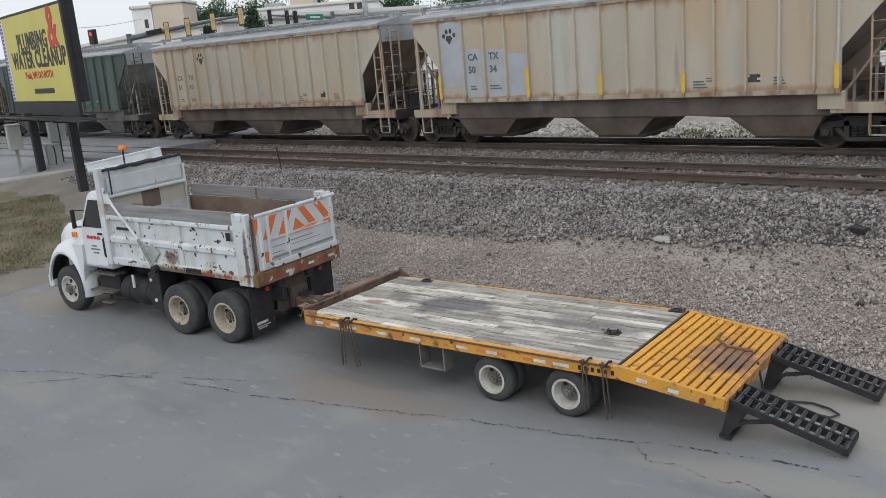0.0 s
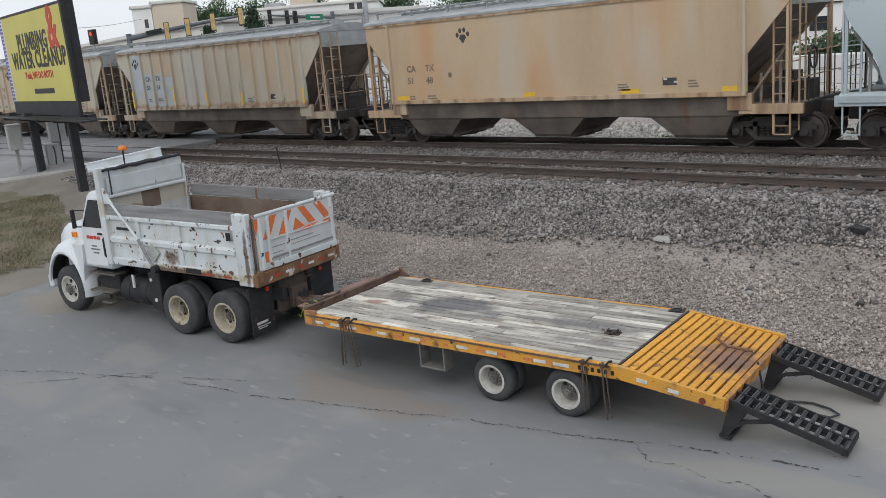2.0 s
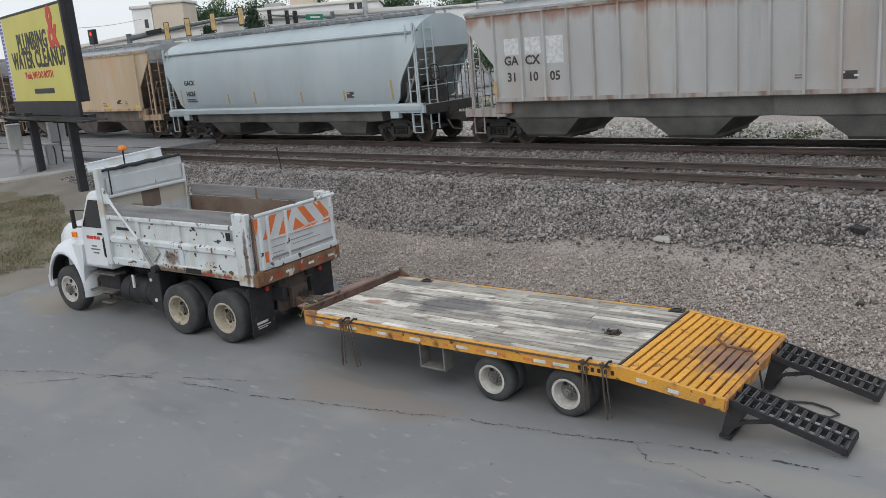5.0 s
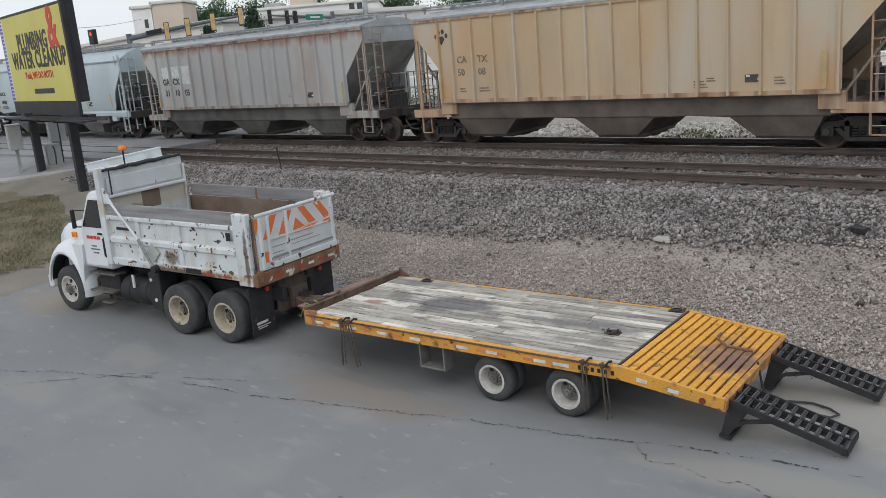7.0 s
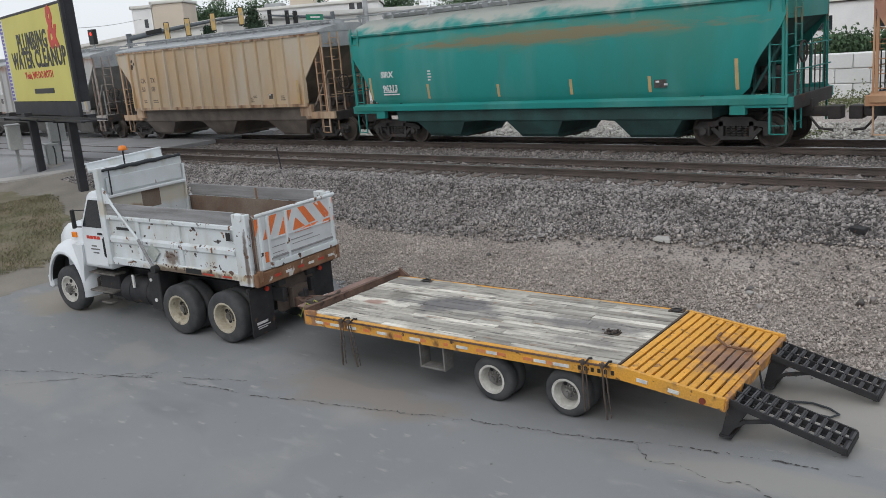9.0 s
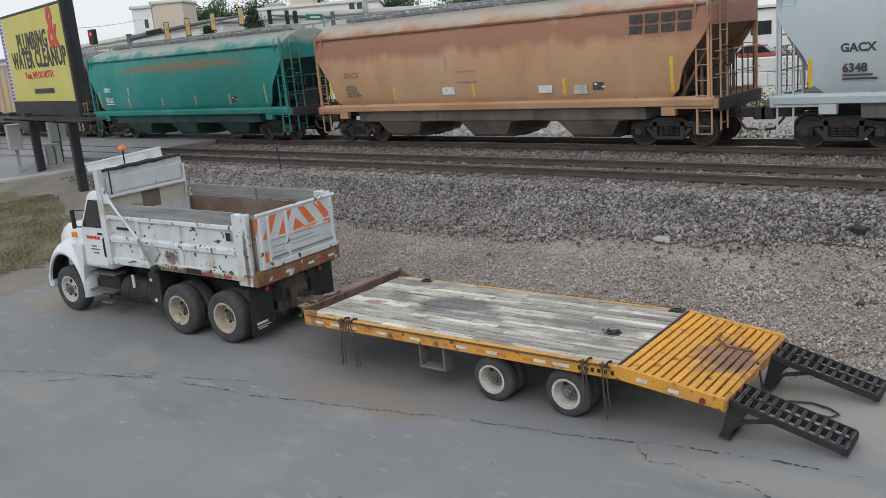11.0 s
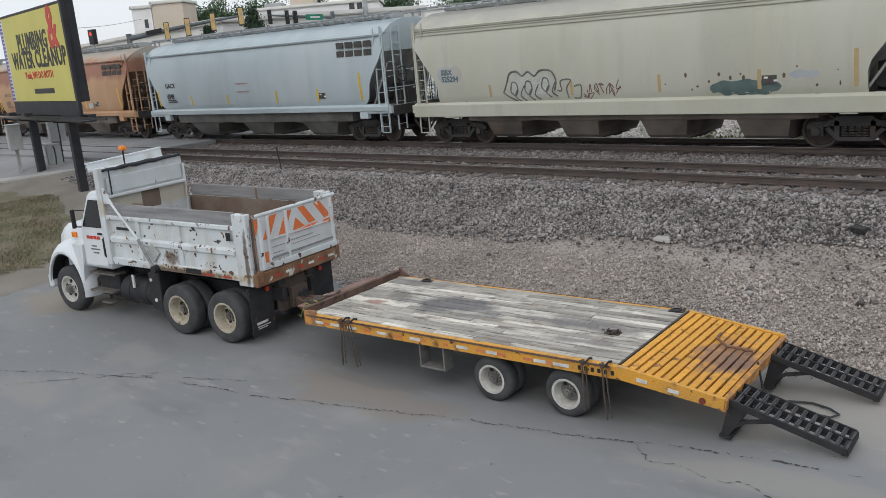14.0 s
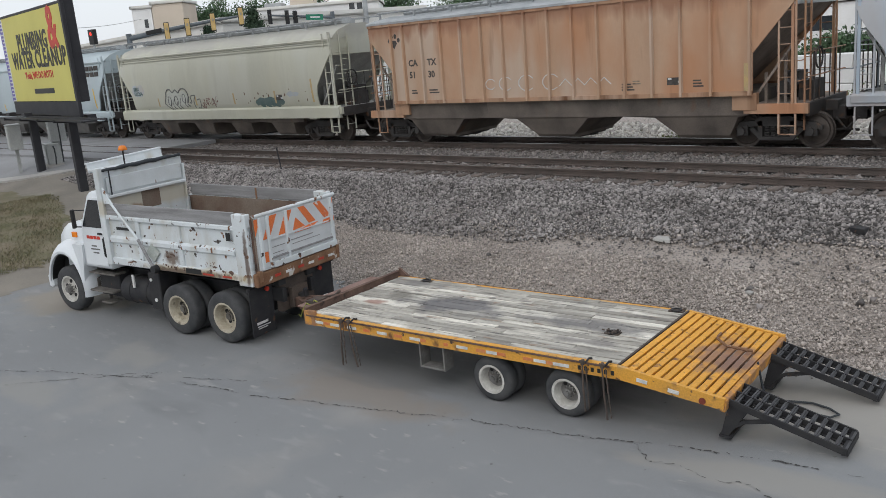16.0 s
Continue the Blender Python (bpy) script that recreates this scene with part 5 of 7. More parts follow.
    for k in (0, 1):
        part("air_line", Mesh().pipe([(-.1, .5 + .15 * k, .86), (-.28, .36 + .2 * k, 1.0), (-.45, .4 + .2 * k, .82), (-.62, .5 + .2 * k, .66), (-.8, .62 + .15 * k, .64)], .012, 6), "hoseyellow", t, "yellow-green coiled air line")
    # axles and dual wheels
    for x in (3.875, 5.15):
        part("axle", Mesh().rod((x, .3, .39), (x, WIDE - .3, .39), .07, 10).beam((x - .45, .75, .5), (x + .45, .75, .5), .08, .1).beam((x - .45, WIDE - .75, .5), (x + .45, WIDE - .75, .5), .08, .1), "black", t)
        disc_wheel(t, "wheel", x, .10, .36, .21, .212, "rimwhite", .14)
        disc_wheel(t, "wheel", x, .34, .36, .21, .212, "rimwhite", .14, hub=False)
        disc_wheel(t, "wheel", x, WIDE - .10, .36, .21, .212, "rimwhite", .14, 1)
        disc_wheel(t, "wheel", x, WIDE - .34, .36, .21, .212, "rimwhite", .14, 1, hub=False)
    # reflective tape and rail lettering
    rnd = random.Random(9)
    x = .14
    for k in range(30):
        wide = rnd.uniform(.17, .27) if k % 2 else rnd.uniform(.08, .17)
        if x + wide > 5.4:
            break
        if k not in (4, 11, 17):
            part("reflector", Mesh().box(x, x + wide, -.009, -.002, .815, .862), "pale" if k % 2 else "fadered", t)
        x += wide + rnd.choice((.01, .02, .16))
    for x in (.3, .74):
        part("reflector", Mesh().box(x, x + .15, -.012, -.002, -.125, -.075, tail), "pale", t)
    # unit number, illegible: a row of short bars
    for k in range(6):
        part("rail_mark", Mesh().box(5.42 + .1 * k, 5.465 + .1 * k, -.0115, -.002, .82, .88), "ink", t)
    # hanging step tray
    tray = Mesh().box(2.53, 2.56, .05, .3, .37, .77).box(3.0, 3.03, .05, .3, .37, .77).box(2.53, 3.03, .05, .3, .35, .385)
    part("step_tray", tray, "dish", t, "grey steel tray under the deck", bevel=0.006)
    # D-rings on the deck
    for x, y in ((5.4, 1.14), (.9, 2.4), (5.85, 2.45)):
        ring = Mesh().lathe([(.055, -.012), (.085, -.012), (.085, .012), (.055, .012)], (0, 0, 0), 14)
        part("tie_ring", ring, "black", t, at=pose(x, y, DECK + .02, 90, 0, 20))
        part("tie_plate", Mesh().box(x - .12, x + .12, y - .06, y + .06, DECK - .002, DECK + .014), "hitch", t)
    # small chain heap by the ring
    heap = Mesh()
    for k in range(26):
        a, r = rnd.uniform(0, 6.28), rnd.uniform(.02, .14)
        c = Vector((5.4 + r * math.cos(a), 1.14 + r * .6 * math.sin(a), DECK + .02 + rnd.uniform(0, .03)))
        heap.rod(c, c + Vector((rnd.uniform(-.05, .05), rnd.uniform(-.05, .05), rnd.uniform(-.01, .02))), .013, 5)
    part("chain_heap", heap, "hitch", t)
    return t


def load_binder(x, lean, length):
    b = thing("load_binder", TRAILER @ pose(x, -.03, 0), "dark ratchet load binder hanging from the trailer's side rail", "load binder", "load binders on the trailer")
    part("ratchet", Mesh().box(-.022, .022, -.045, .01, DECK - .05, DECK + .03).rod((-.045, -.02, DECK), (.045, -.02, DECK), .02, 10), "hitch", b, bevel=0.008)
    part("handle", Mesh().rod((0, -.03, DECK - .04), (lean * .5, -.06, DECK - length * .55), .012, 8).rod((lean * .5, -.06, DECK - length * .55), (lean, -.05, DECK - length), .015, 8), "hitch", b)
    chain = Mesh()
    n = int(length / .05)
    chain.pipe([(.05 + lean * k / n + .004 * math.sin(k * 1.7), -.03 + .004 * math.cos(k * 2.3), DECK - .05 - length * .9 * k / n) for k in range(n + 1)], [.011 if k % 2 else .006 for k in range(n + 1)], 6)
    part("chain", chain, "hitch", b)
    part("hook", Mesh().pipe([(.05, -.03, DECK), (.06, .06, DECK + .03), (.07, .12, DECK + .012)], .016, 6), "black", b)
    return b


def loading_ramp(y0, width, label):
    """Black steel ladder ramp hinged on the tail, resting towards the ground."""
    a, b = Vector((7.44, 0, .725)), Vector((8.86, 0, .34))
    r = thing("loading_ramp", TRAILER @ pose(0, y0, 0), label, "ramp", "loading ramps")
    d = (b - a)
    L = d.length
    m = Matrix.Translation(a) @ Matrix.Rotation(math.atan2(-(b.z - a.z), b.x - a.x), 4, "Y")
    for y in (0, width / 2, width):
        part("ramp_rail", Mesh().box(0, L, y - .012, y + .012, -.085, 0, m).box(0, L, y - (.05 if y else 0), y + (.05 if y < width else 0), -.085, -.073, m), "black", r)
    n = 12
    for k in range(n + 1):
        x = L * k / n
        part("rung", Mesh().box(max(0, x - .025), min(L, x + .025), 0, width, -.06, -.012, m).box(x - .004 if k else 0, x + .004, 0, width, -.085, .012, m), "rung", r)
    for y in (.02, width - .06):
        part("ramp_leg", Mesh().prism([(7.46, .64), (7.7, .58), (7.46, .2), (7.36, .2)], "y", y, y + .04), "black", r)
    part("foot_plate", Mesh().box(7.34, 7.5, 0, width, .17, .2), "black", r)
    for y in (.04, width - .04):
        part("brace", Mesh().beam((7.46, y, .3), (7.66, y, .42), .03, .05).beam((7.66, y, .42), (8.0, y, .5), .03, .05), "black", r)
    part("ramp_foot", Mesh().box(8.80, 8.875, 0, width, .25, .33), "black", r)
    part("hinge", Mesh().rod((7.44, -.04, .70), (7.44, width + .04, .70), .03, 10), "black", r)
    return r


trailer = flatbed_trailer()
for x, lean, ln in ((.96, -.03, .80), (1.13, .14, .78), (5.52, .03, .72), (5.82, .06, .78)):
    load_binder(x, lean, ln)
loading_ramp(.14, .56, "black steel loading ramp with open rungs, lowered")
loading_ramp(1.86, .56, "black steel loading ramp with open rungs, beside the gravel")
route = []
for u, v, lift in ((7.45, 1.35, .65), (7.5, 1.38, .3), (7.56, 1.42, .04), (7.8, 1.6, .012), (8.1, 1.62, .012), (8.35, 1.5, .012), (8.5, 1.35, .012), (8.42, 1.22, .012), (8.3, 1.25, .012)):
    p = TRAILER @ Vector((u, v, 0))
    route.append((p.x, p.y, ground_z(p.x, p.y) + .015 + lift))
whole("safety_cable", Mesh().pipe(route, .016, 6), "tarp", "black safety cable trailing on the asphalt", "cable")

# ---- dump truck ----
TRUCK = pose(-14.029, 9.034, 0.005, 0, 0.961, 7.555)


def dump_truck():
    t = thing("dump_truck", TRUCK, "white dump truck with chipped paint and orange striped tailgate", "truck")
    # frame
    fr = Mesh()
    for y in (.82, 1.62):
        fr.box(-5.7, .9, y - .05, y + .05, .72, 1.0)
    for x in (-4.2, -3.0, -2.0, -.7, .1, .75):
        fr.box(x - .05, x + .05, .85, 1.6, .75, .95)
    part("chassis", fr, "black", t, "black truck chassis", bevel=0.01)
    part("rear_apron", Mesh().box(.66, .8, .8, 1.75, .5, 1.2).box(.8, .92, 1.0, 1.45, .55, .95), "hitch", t, "grimy brown hitch plate", bevel=0.01)
    part("pintle_hook", Mesh().box(.9, 1.05, 1.15, 1.3, .62, .8).box(1.02, 1.1, 1.17, 1.28, .6, .9), "black", t, bevel=0.02)
    for y in (.45, 1.98):
        part("tail_lamp", Mesh().rod((.78, y, 1.08), (.82, y, 1.08), .045, 14), "red", t, "round red tail lamp")
    # wheels
    for x in (0, -1.336):
        part("axle", Mesh().rod((x, .3, .52), (x, 2.14, .52), .1, 10).rod((x, 1.05, .52), (x, 1.4, .52), .24, 14), "black", t)
        disc_wheel(t, "rear_wheel", x, .03, .52, .27, .29, "cream", .22)
        disc_wheel(t, "rear_wheel", x, .35, .52, .27, .29, "cream", .22, hub=False)
        disc_wheel(t, "rear_wheel", x, 2.41, .52, .27, .29, "cream", .22, 1)
        disc_wheel(t, "rear_wheel", x, 2.09, .52, .27, .29, "cream", .22, 1, hub=False)
    disc_wheel(t, "front_wheel", -5.223, .16, .52, .28, .29, "rimwhite", .06)
    disc_wheel(t, "front_wheel", -5.223, 2.28, .52, .28, .29, "rimwhite", .06, 1)
    # cab
    prof = [(-3.52, 1.12), (-3.52, 2.74), (-3.62, 2.82), (-3.85, 2.84), (-4.02, 2.78), (-4.42, 2.08), (-4.5, 1.12)]
    part("cab", Mesh().prism(prof, "y", .16, 2.28), "cabwhite", t, "white short-nosed cab", bevel=0.05, smooth=50)
    hood = Mesh()
    rings = [(-4.42, .3, 2.14, 2.12, 1.1), (-4.9, .34, 2.1, 2.09, 1.05), (-5.4, .4, 2.04, 2.0, 1.0), (-5.7, .46, 1.98, 1.86, .95), (-5.84, .52, 1.92, 1.6, .9)]
    for x, y0, y1, zt, zb in rings:
        hood.v += [(x, y0, zb), (x, y0, zt - .18), (x, y0 + .12, zt - .03), (x, (y0 + y1) / 2, zt), (x, y1 - .12, zt - .03), (x, y1, zt - .18), (x, y1, zb)]
    for k in range(len(rings) - 1):
        for i in range(7):
            j = (i + 1) % 7
            hood.f.append((k * 7 + i, k * 7 + j, k * 7 + 7 + j, k * 7 + 7 + i))
    hood.f += [tuple(range(7)), tuple(range(28, 35))[::-1]]
    part("hood", hood, "cabwhite", t, "white sloped hood", smooth=45)
    part("wheel_well", Mesh().prism([(-5.72, .8), (-5.66, 1.22), (-5.45, 1.42), (-5.0, 1.42), (-4.8, 1.22), (-4.74, .8)], "y", .42, 2.02), "ink", t, "black wheel well lining")
    part("grille", Mesh().box(-5.84, -5.78, .75, 1.7, .95, 1.35), "ink", t, bevel=0.01)
    part("bumper", Mesh().box(-5.98, -5.82, .12, 2.32, .5, .82), "cabwhite", t, bevel=0.04)
    for y0, y1 in ((.1, .55), (1.9, 2.34)):
        # domed section swept round the wheel
        m, near = Mesh(), y0 < 1
        sect = [(.62, .45, 1.36), (.62, .0, 1.36), (.645, -.015, 1.4), (.68, .03, 1.46), (.71, .12, 1.52), (.725, .25, 1.55), (.725, .45, 1.55)]
        angles = [math.pi * k / 18 for k in range(-1, 18)]
        for a in angles:
            for r, w, tall in sect:
                m.v.append((-5.223 + r * math.cos(a) * 1.02, y0 + w if near else y1 - w, .52 + r * math.sin(a) * (tall if a > 0 else 1.0)))
        q = len(sect)
        m.f += [(i * q + j, i * q + (j + 1) % q, i * q + q + (j + 1) % q, i * q + q + j) for i in range(len(angles) - 1) for j in range(q)]
        m.f += [tuple(range(q)), tuple(range(len(m.v) - q, len(m.v)))]
        part("fender", m, "cabwhite", t, "white rounded front fender", smooth=40)
        liner, arc = Mesh(), [math.pi * k / 18 for k in range(0, 18)]
        for a in arc:
            for r, w in ((.6, .05), (.612, .05), (.612, .44), (.6, .44)):
                liner.v.append((-5.223 + r * math.cos(a) * 1.02, y0 + w if near else y1 - w, .52 + r * math.sin(a) * 1.36))
        liner.f += [(i * 4 + j, i * 4 + (j + 1) % 4, i * 4 + 4 + (j + 1) % 4, i * 4 + 4 + j) for i in range(len(arc) - 1) for j in range(4)]
        part("fender_liner", liner, "ink", t, "black fender liner")
        side = [(-4.6, .55), (-4.48, 1.15), (-4.42, 1.62), (-4.8, 1.62), (-4.6, 1.0)]
        part("fender_skirt", Mesh().prism(side, "y", y0 + .02, y1), "cabwhite", t)
        lamp = Mesh().box(-5.8, -5.72, y0 + .12, y1 - .1, 1.0, 1.18)
        part("headlamp", lamp, "pale", t, bevel=0.02)
    part("marker_lamp", Mesh().box(-5.02, -4.86, .3, .36, 1.72, 1.84), "amber", t, "amber side marker lamp", bevel=0.01)
    door = part("cab_door", Mesh().prism([(-3.6, 1.2), (-3.6, 2.72), (-3.94, 2.72), (-4.33, 2.06), (-4.36, 1.2)], "y", .135, .165), "cabwhite", t, bevel=0.008)
    part("door_handle", Mesh().box(-3.78, -3.64, .115, .138, 1.9, 1.94), "black", door)
    part("door_window", Mesh().prism([(-3.62, 2.05), (-3.62, 2.66), (-3.94, 2.66), (-4.29, 2.05)], "y", .128, .136), "glass", door, "dark door window")
    part("company_mark", Mesh().box(-4.2, -4.1, .129, .134, 1.79, 1.86).box(-4.08, -3.98, .129, .134, 1.79, 1.86).box(-3.96, -3.86, .129, .134, 1.79, 1.86).box(-3.84, -3.74, .129, .134, 1.79, 1.86), "inkred", door)
    part("door_print", Mesh().box(-4.08, -3.9, .129, .134, 1.62, 1.65).box(-4.12, -3.8, .129, .134, 1.55, 1.58).box(-4.05, -3.85, .129, .134, 1.47, 1.5), "spray", door)
    part("windshield", Mesh().add([(-4.06, .42, 2.73), (-4.06, 2.02, 2.73), (-4.42, 2.06, 2.12), (-4.42, .38, 2.12), (-4.0, .42, 2.72), (-4.0, 2.02, 2.72), (-4.37, 2.06, 2.11), (-4.37, .38, 2.11)], [(0, 1, 2, 3), (7, 6, 5, 4), (0, 4, 5, 1), (1, 5, 6, 2), (2, 6, 7, 3), (3, 7, 4, 0)]), "glass", t, "dark windshield")
    part("rear_window", Mesh().box(-3.525, -3.51, .8, 1.7, 2.15, 2.6), "glass", t)
    part("grab_handle", Mesh().pipe([(-3.56, .12, 1.42), (-3.56, .08, 1.46), (-3.56, .08, 1.82), (-3.56, .12, 1.86)], .022, 6), "black", t)
    for y in (.02, 2.42):
        mir = part("mirror", Mesh().box(-4.44, -4.38, y - .05, y + .05, 2.02, 2.44), "black", t, "black side mirror", bevel=0.02)
        part("mirror_arm", Mesh().rod((-4.4, y, 2.06), (-4.34, .2 if y < 1 else 2.24, 2.02), .014, 6).rod((-4.4, y, 2.42), (-4.2, .2 if y < 1 else 2.24, 2.4), .012, 6), "black", mir)
    part("visor", Mesh().box(-4.15, -3.98, .5, 1.94, 2.74, 2.79), "cabwhite", t, bevel=0.015)
    for z, x0, x1, y in ((1.0, -4.45, -3.55, .2), (.62, -4.4, -3.6, .12), (.36, -4.1, -3.75, .16)):
        part("cab_step", Mesh().box(x0, x1, y, y + .3, z - .04, z).box(x0, x0 + .03, y + .2, y + .28, z, z + .2), "grime", t, "worn metal cab step", bevel=0.008)
    part("battery_box", Mesh().box(-4.3, -3.6, .34, .7, .45, 1.0), "black", t, bevel=0.02)
    part("fuel_tank", Mesh().rod((-3.3, .42, .68), (-2.25, .42, .68), .3, 20), "black", t, "black fuel tank", smooth=40)
    for x in (-3.05, -2.5):
        part("tank_strap", Mesh().rod((x, .42, .68), (x + .05, .42, .68), .31, 20), "black", t)
    part("hydraulic_tank", Mesh().box(-2.3, -1.95, .12, .6, .4, 1.2), "black", t, bevel=0.02)
    part("filler_cap", Mesh().rod((-2.2, .1, 1.05), (-2.2, .13, 1.05), .035, 12), "pale", t)
    part("filler_cap", Mesh().rod((-2.12, .1, .62), (-2.12, .13, .62), .04, 12), "pale", t)
    part("sight_glass", Mesh().box(-2.82, -2.76, .1, .13, .82, 1.1), "pale", t)
    part("exhaust_stack", Mesh().rod((-3.46, 1.95, 1.0), (-3.46, 1.95, 3.1), .07, 14), "galv", t)
    # dump box
    BX0, BX1, Y0, Y1 = -3.42, .86, .07, 2.47
    part("box_floor", Mesh().box(BX0, BX1, Y0 + .1, Y1 - .1, 1.36, 1.42), "boxfloor", t, "rust-brown scuffed box floor")
    part("box_sill", Mesh().box(BX0, BX1, .72, .92, 1.05, 1.36).box(BX0, BX1, 1.52, 1.72, 1.05, 1.36), "black", t, bevel=0.01)
    for y, s in ((Y0, 1), (Y1, -1)):
        def slab(x0, x1, a, b, z0, z1, m):
            return m.box(x0, x1, min(y + s * a, y + s * b), max(y + s * a, y + s * b), z0, z1)
        wall = part("box_side", slab(BX0, BX1, .05, .09, 1.36, 2.36, Mesh()), "white" if s > 0 else "white", t, "chipped white box side")
        part("inner_lining", slab(BX0 + .06, BX1 - .06, .092, .1, 1.42, 2.36 if s < 0 else 2.27, Mesh()), "boxfloor", wall)
        part("lower_rail", slab(BX0, BX1, 0, .06, 1.30, 1.46, Mesh()), "white", wall, bevel=0.015)
        part("middle_rail", Mesh().prism([(y, 1.80), (y + s * .06, 1.76), (y + s * .06, 1.94), (y, 1.88)], "x", BX0, BX1 - .4), "white", wall)
        part("top_rail", slab(BX0, BX1, -.01, .11 if s > 0 else .05, 2.28, 2.37, Mesh()), "white", wall, bevel=0.015)
        for x in (-2.35, -1.1):
            part("stake", slab(x - .06, x + .06, .01, .06, 1.46, 2.28, Mesh()), "white", wall, bevel=0.01)
        part("corner_post", slab(BX1 - .36, BX1, -.02, .12, 1.22, 2.60, Mesh()), "white", wall, "chipped white corner post", bevel=0.012)
        part("post_edge", slab(BX1, BX1 + .03, .092, .12, 1.2, 2.5, Mesh()), "lip", wall, "rusted post edge")
        part("sideboard", slab(BX0 + .1, BX1 - .36, .03, .075, 2.37, 2.62, Mesh()), "board", wall, "weathered grey wooden sideboard", bevel=0.005)
        for x in (-1.2,):
            part("board_bracket", slab(x - .02, x + .02, .075, .09, 2.3, 2.6, Mesh()), "rusty", wall)
        for k, x in enumerate((-3.0, -2.95)):
            part("box_mark", slab(x, x + .42, -.012 if k == 0 else .054, -.008 if k == 0 else .06, 2.08 if k == 0 else 1.52, 2.14 if k == 0 else 1.6, Mesh()), "ink", wall)
        part("box_mark", slab(-1.0, -.55, -.004, .0, 1.33, 1.43, Mesh()), "ink", wall)
        part("hazard_diamond", Mesh().prism([(-2.15, 1.66), (-1.95, 1.86), (-1.75, 1.66), (-1.95, 1.46)], "y", min(y + s * .04, y - s * .004), max(y + s * .04, y - s * .004)), "tagged_grey", wall)
        part("reflector", slab(-.5, -.2, -.004, 0, 1.335, 1.37, Mesh()).box(.0, .0001, y, y + .0001, 1.34, 1.3401), "red", wall)
        part("reflector", slab(.05, .3, -.004, 0, 1.335, 1.37, Mesh()), "red", wall)
        part("side_hole", slab(.3, .42, -.022, -.016, 2.08, 2.24, Mesh()), "ink", wall)
    rnd = random.Random(12)
    chips = [(-.2, 1.5, .16, .05), (.3, 1.45, .16, .08), (-2.6, 1.42, .22, .05), (-.75, 2.2, .09, .06), (-1.9, 2.25, .1, .05)]
    # loose clusters of small chips: about the diamond, along the lower rail, on the corner post
    for cx, cz, sx, sz, count in ((-1.42, 1.62, .16, .1, 9), (-1.2, 1.41, .4, .035, 9), (.1, 1.42, .4, .04, 8)):
        for k in range(count):
            chips.append((cx + rnd.uniform(-sx, sx), cz + rnd.uniform(-sz, sz), rnd.uniform(.04, .11), rnd.uniform(.03, .07)))
    for cx, cz, w, h in chips:
        pts = [(cx + w / 2 * math.cos(a) * rnd.uniform(.5, 1.1), cz + h / 2 * math.sin(a) * rnd.uniform(.5, 1.1)) for a in [k * math.pi / 6 for k in range(12)]]
        depth = Y0 - .003 if cz < 1.47 else Y0 + .046
        part("rust_patch", Mesh().prism(pts, "y", depth, depth + .006), "lip", t, "flaked rust patch")
    front = part("box_front", Mesh().box(BX0, BX0 + .05, Y0 + .05, Y1 - .2, 1.3, 3.28), "headwhite", t, "white box headboard")
    part("headboard_flange", Mesh().box(BX0 + .05, BX0 + .16, Y0 + .1, Y1 - .22, 2.70, 2.76), "gate", front, bevel=0.01)
    part("headboard_panel", Mesh().box(BX0 + .05, BX0 + .09, Y0 + .16, Y1 - .26, 2.80, 3.14), "headwhite", front, bevel=0.01)
    part("rust_plate", Mesh().box(BX0 + .05, BX0 + .058, 1.08, 1.56, 2.3, 2.72), "boxfloor", front, "brown rusted plate")
    for y, w in ((Y0 + .02, .06), (Y1 - .2, .025)):
        part("headboard_post", Mesh().box(BX0 - .04, BX0 + .12, y - w, y + w, 1.3, 3.36 if y < 1 else 3.12), "headwhite", front, bevel=0.015)
        if y < 1:
            part("gusset", Mesh().prism([(BX0 + .12, 2.62), (BX0 + .12, 2.95), (BX0 + .36, 2.62)], "y", y - .02, y + .02), "white", front)
    shield = Mesh().prism([(BX0, 3.24), (BX0, 3.28), (-3.98, 3.28), (-3.98, 3.24)], "y", .3, 2.26)
    part("shield_front", Mesh().add([(-3.96, .3, 3.2), (-3.96, 2.26, 3.24), (-4.02, 2.26, 3.46), (-4.02, .3, 3.39), (-3.99, .3, 3.2), (-3.99, 2.26, 3.24), (-4.05, 2.26, 3.46), (-4.05, .3, 3.39)], [(0, 1, 2, 3), (7, 6, 5, 4), (0, 4, 5, 1), (1, 5, 6, 2), (2, 6, 7, 3), (3, 7, 4, 0)]), "headwhite", t, "white upright lip of the cab shield")
    part("cab_shield", shield, "headwhite", t, "white cab shield over the cab")
    part("shield_edge", Mesh().beam((-4.035, .28, 3.4), (-4.035, 2.28, 3.47), .07, .025), "cabwhite", t)
    roll = Mesh().pipe([(BX0 + .07, .16 + 2.08 * k / 12, 3.29 + .003 * k + .01 * math.sin(k * 2.1)) for k in range(13)], [.02 + .026 * math.sin(min(1.0, .15 + k / 7) * math.pi * .5) * (1 - .5 * ease(7, 12, k)) + .006 * math.sin(k * 2.7) for k in range(13)], 12)
    part("tarp_roll", roll, "tarp", t, "rolled black tarp across the headboard", smooth=50)
    part("tarp_strap", Mesh().box(BX0 + .1, BX0 + .12, .3, .322, 2.74, 3.27), "tarp", t)
    arm = part("tarp_arm", Mesh().rod((-2.95, -.02, 2.66), (-2.2, -.05, 1.95), .026, 8), "white", t, "bent tarp arm")
    part("arm_lower", Mesh().rod((-2.2, -.05, 1.95), (-1.86, -.02, 1.34), .032, 8), "board", arm)
    part("arm_pivot", Mesh().rod((-1.86, -.06, 1.34), (-1.86, .06, 1.34), .08, 12), "black", arm)
    # tailgate
    gx = BX1 + .02
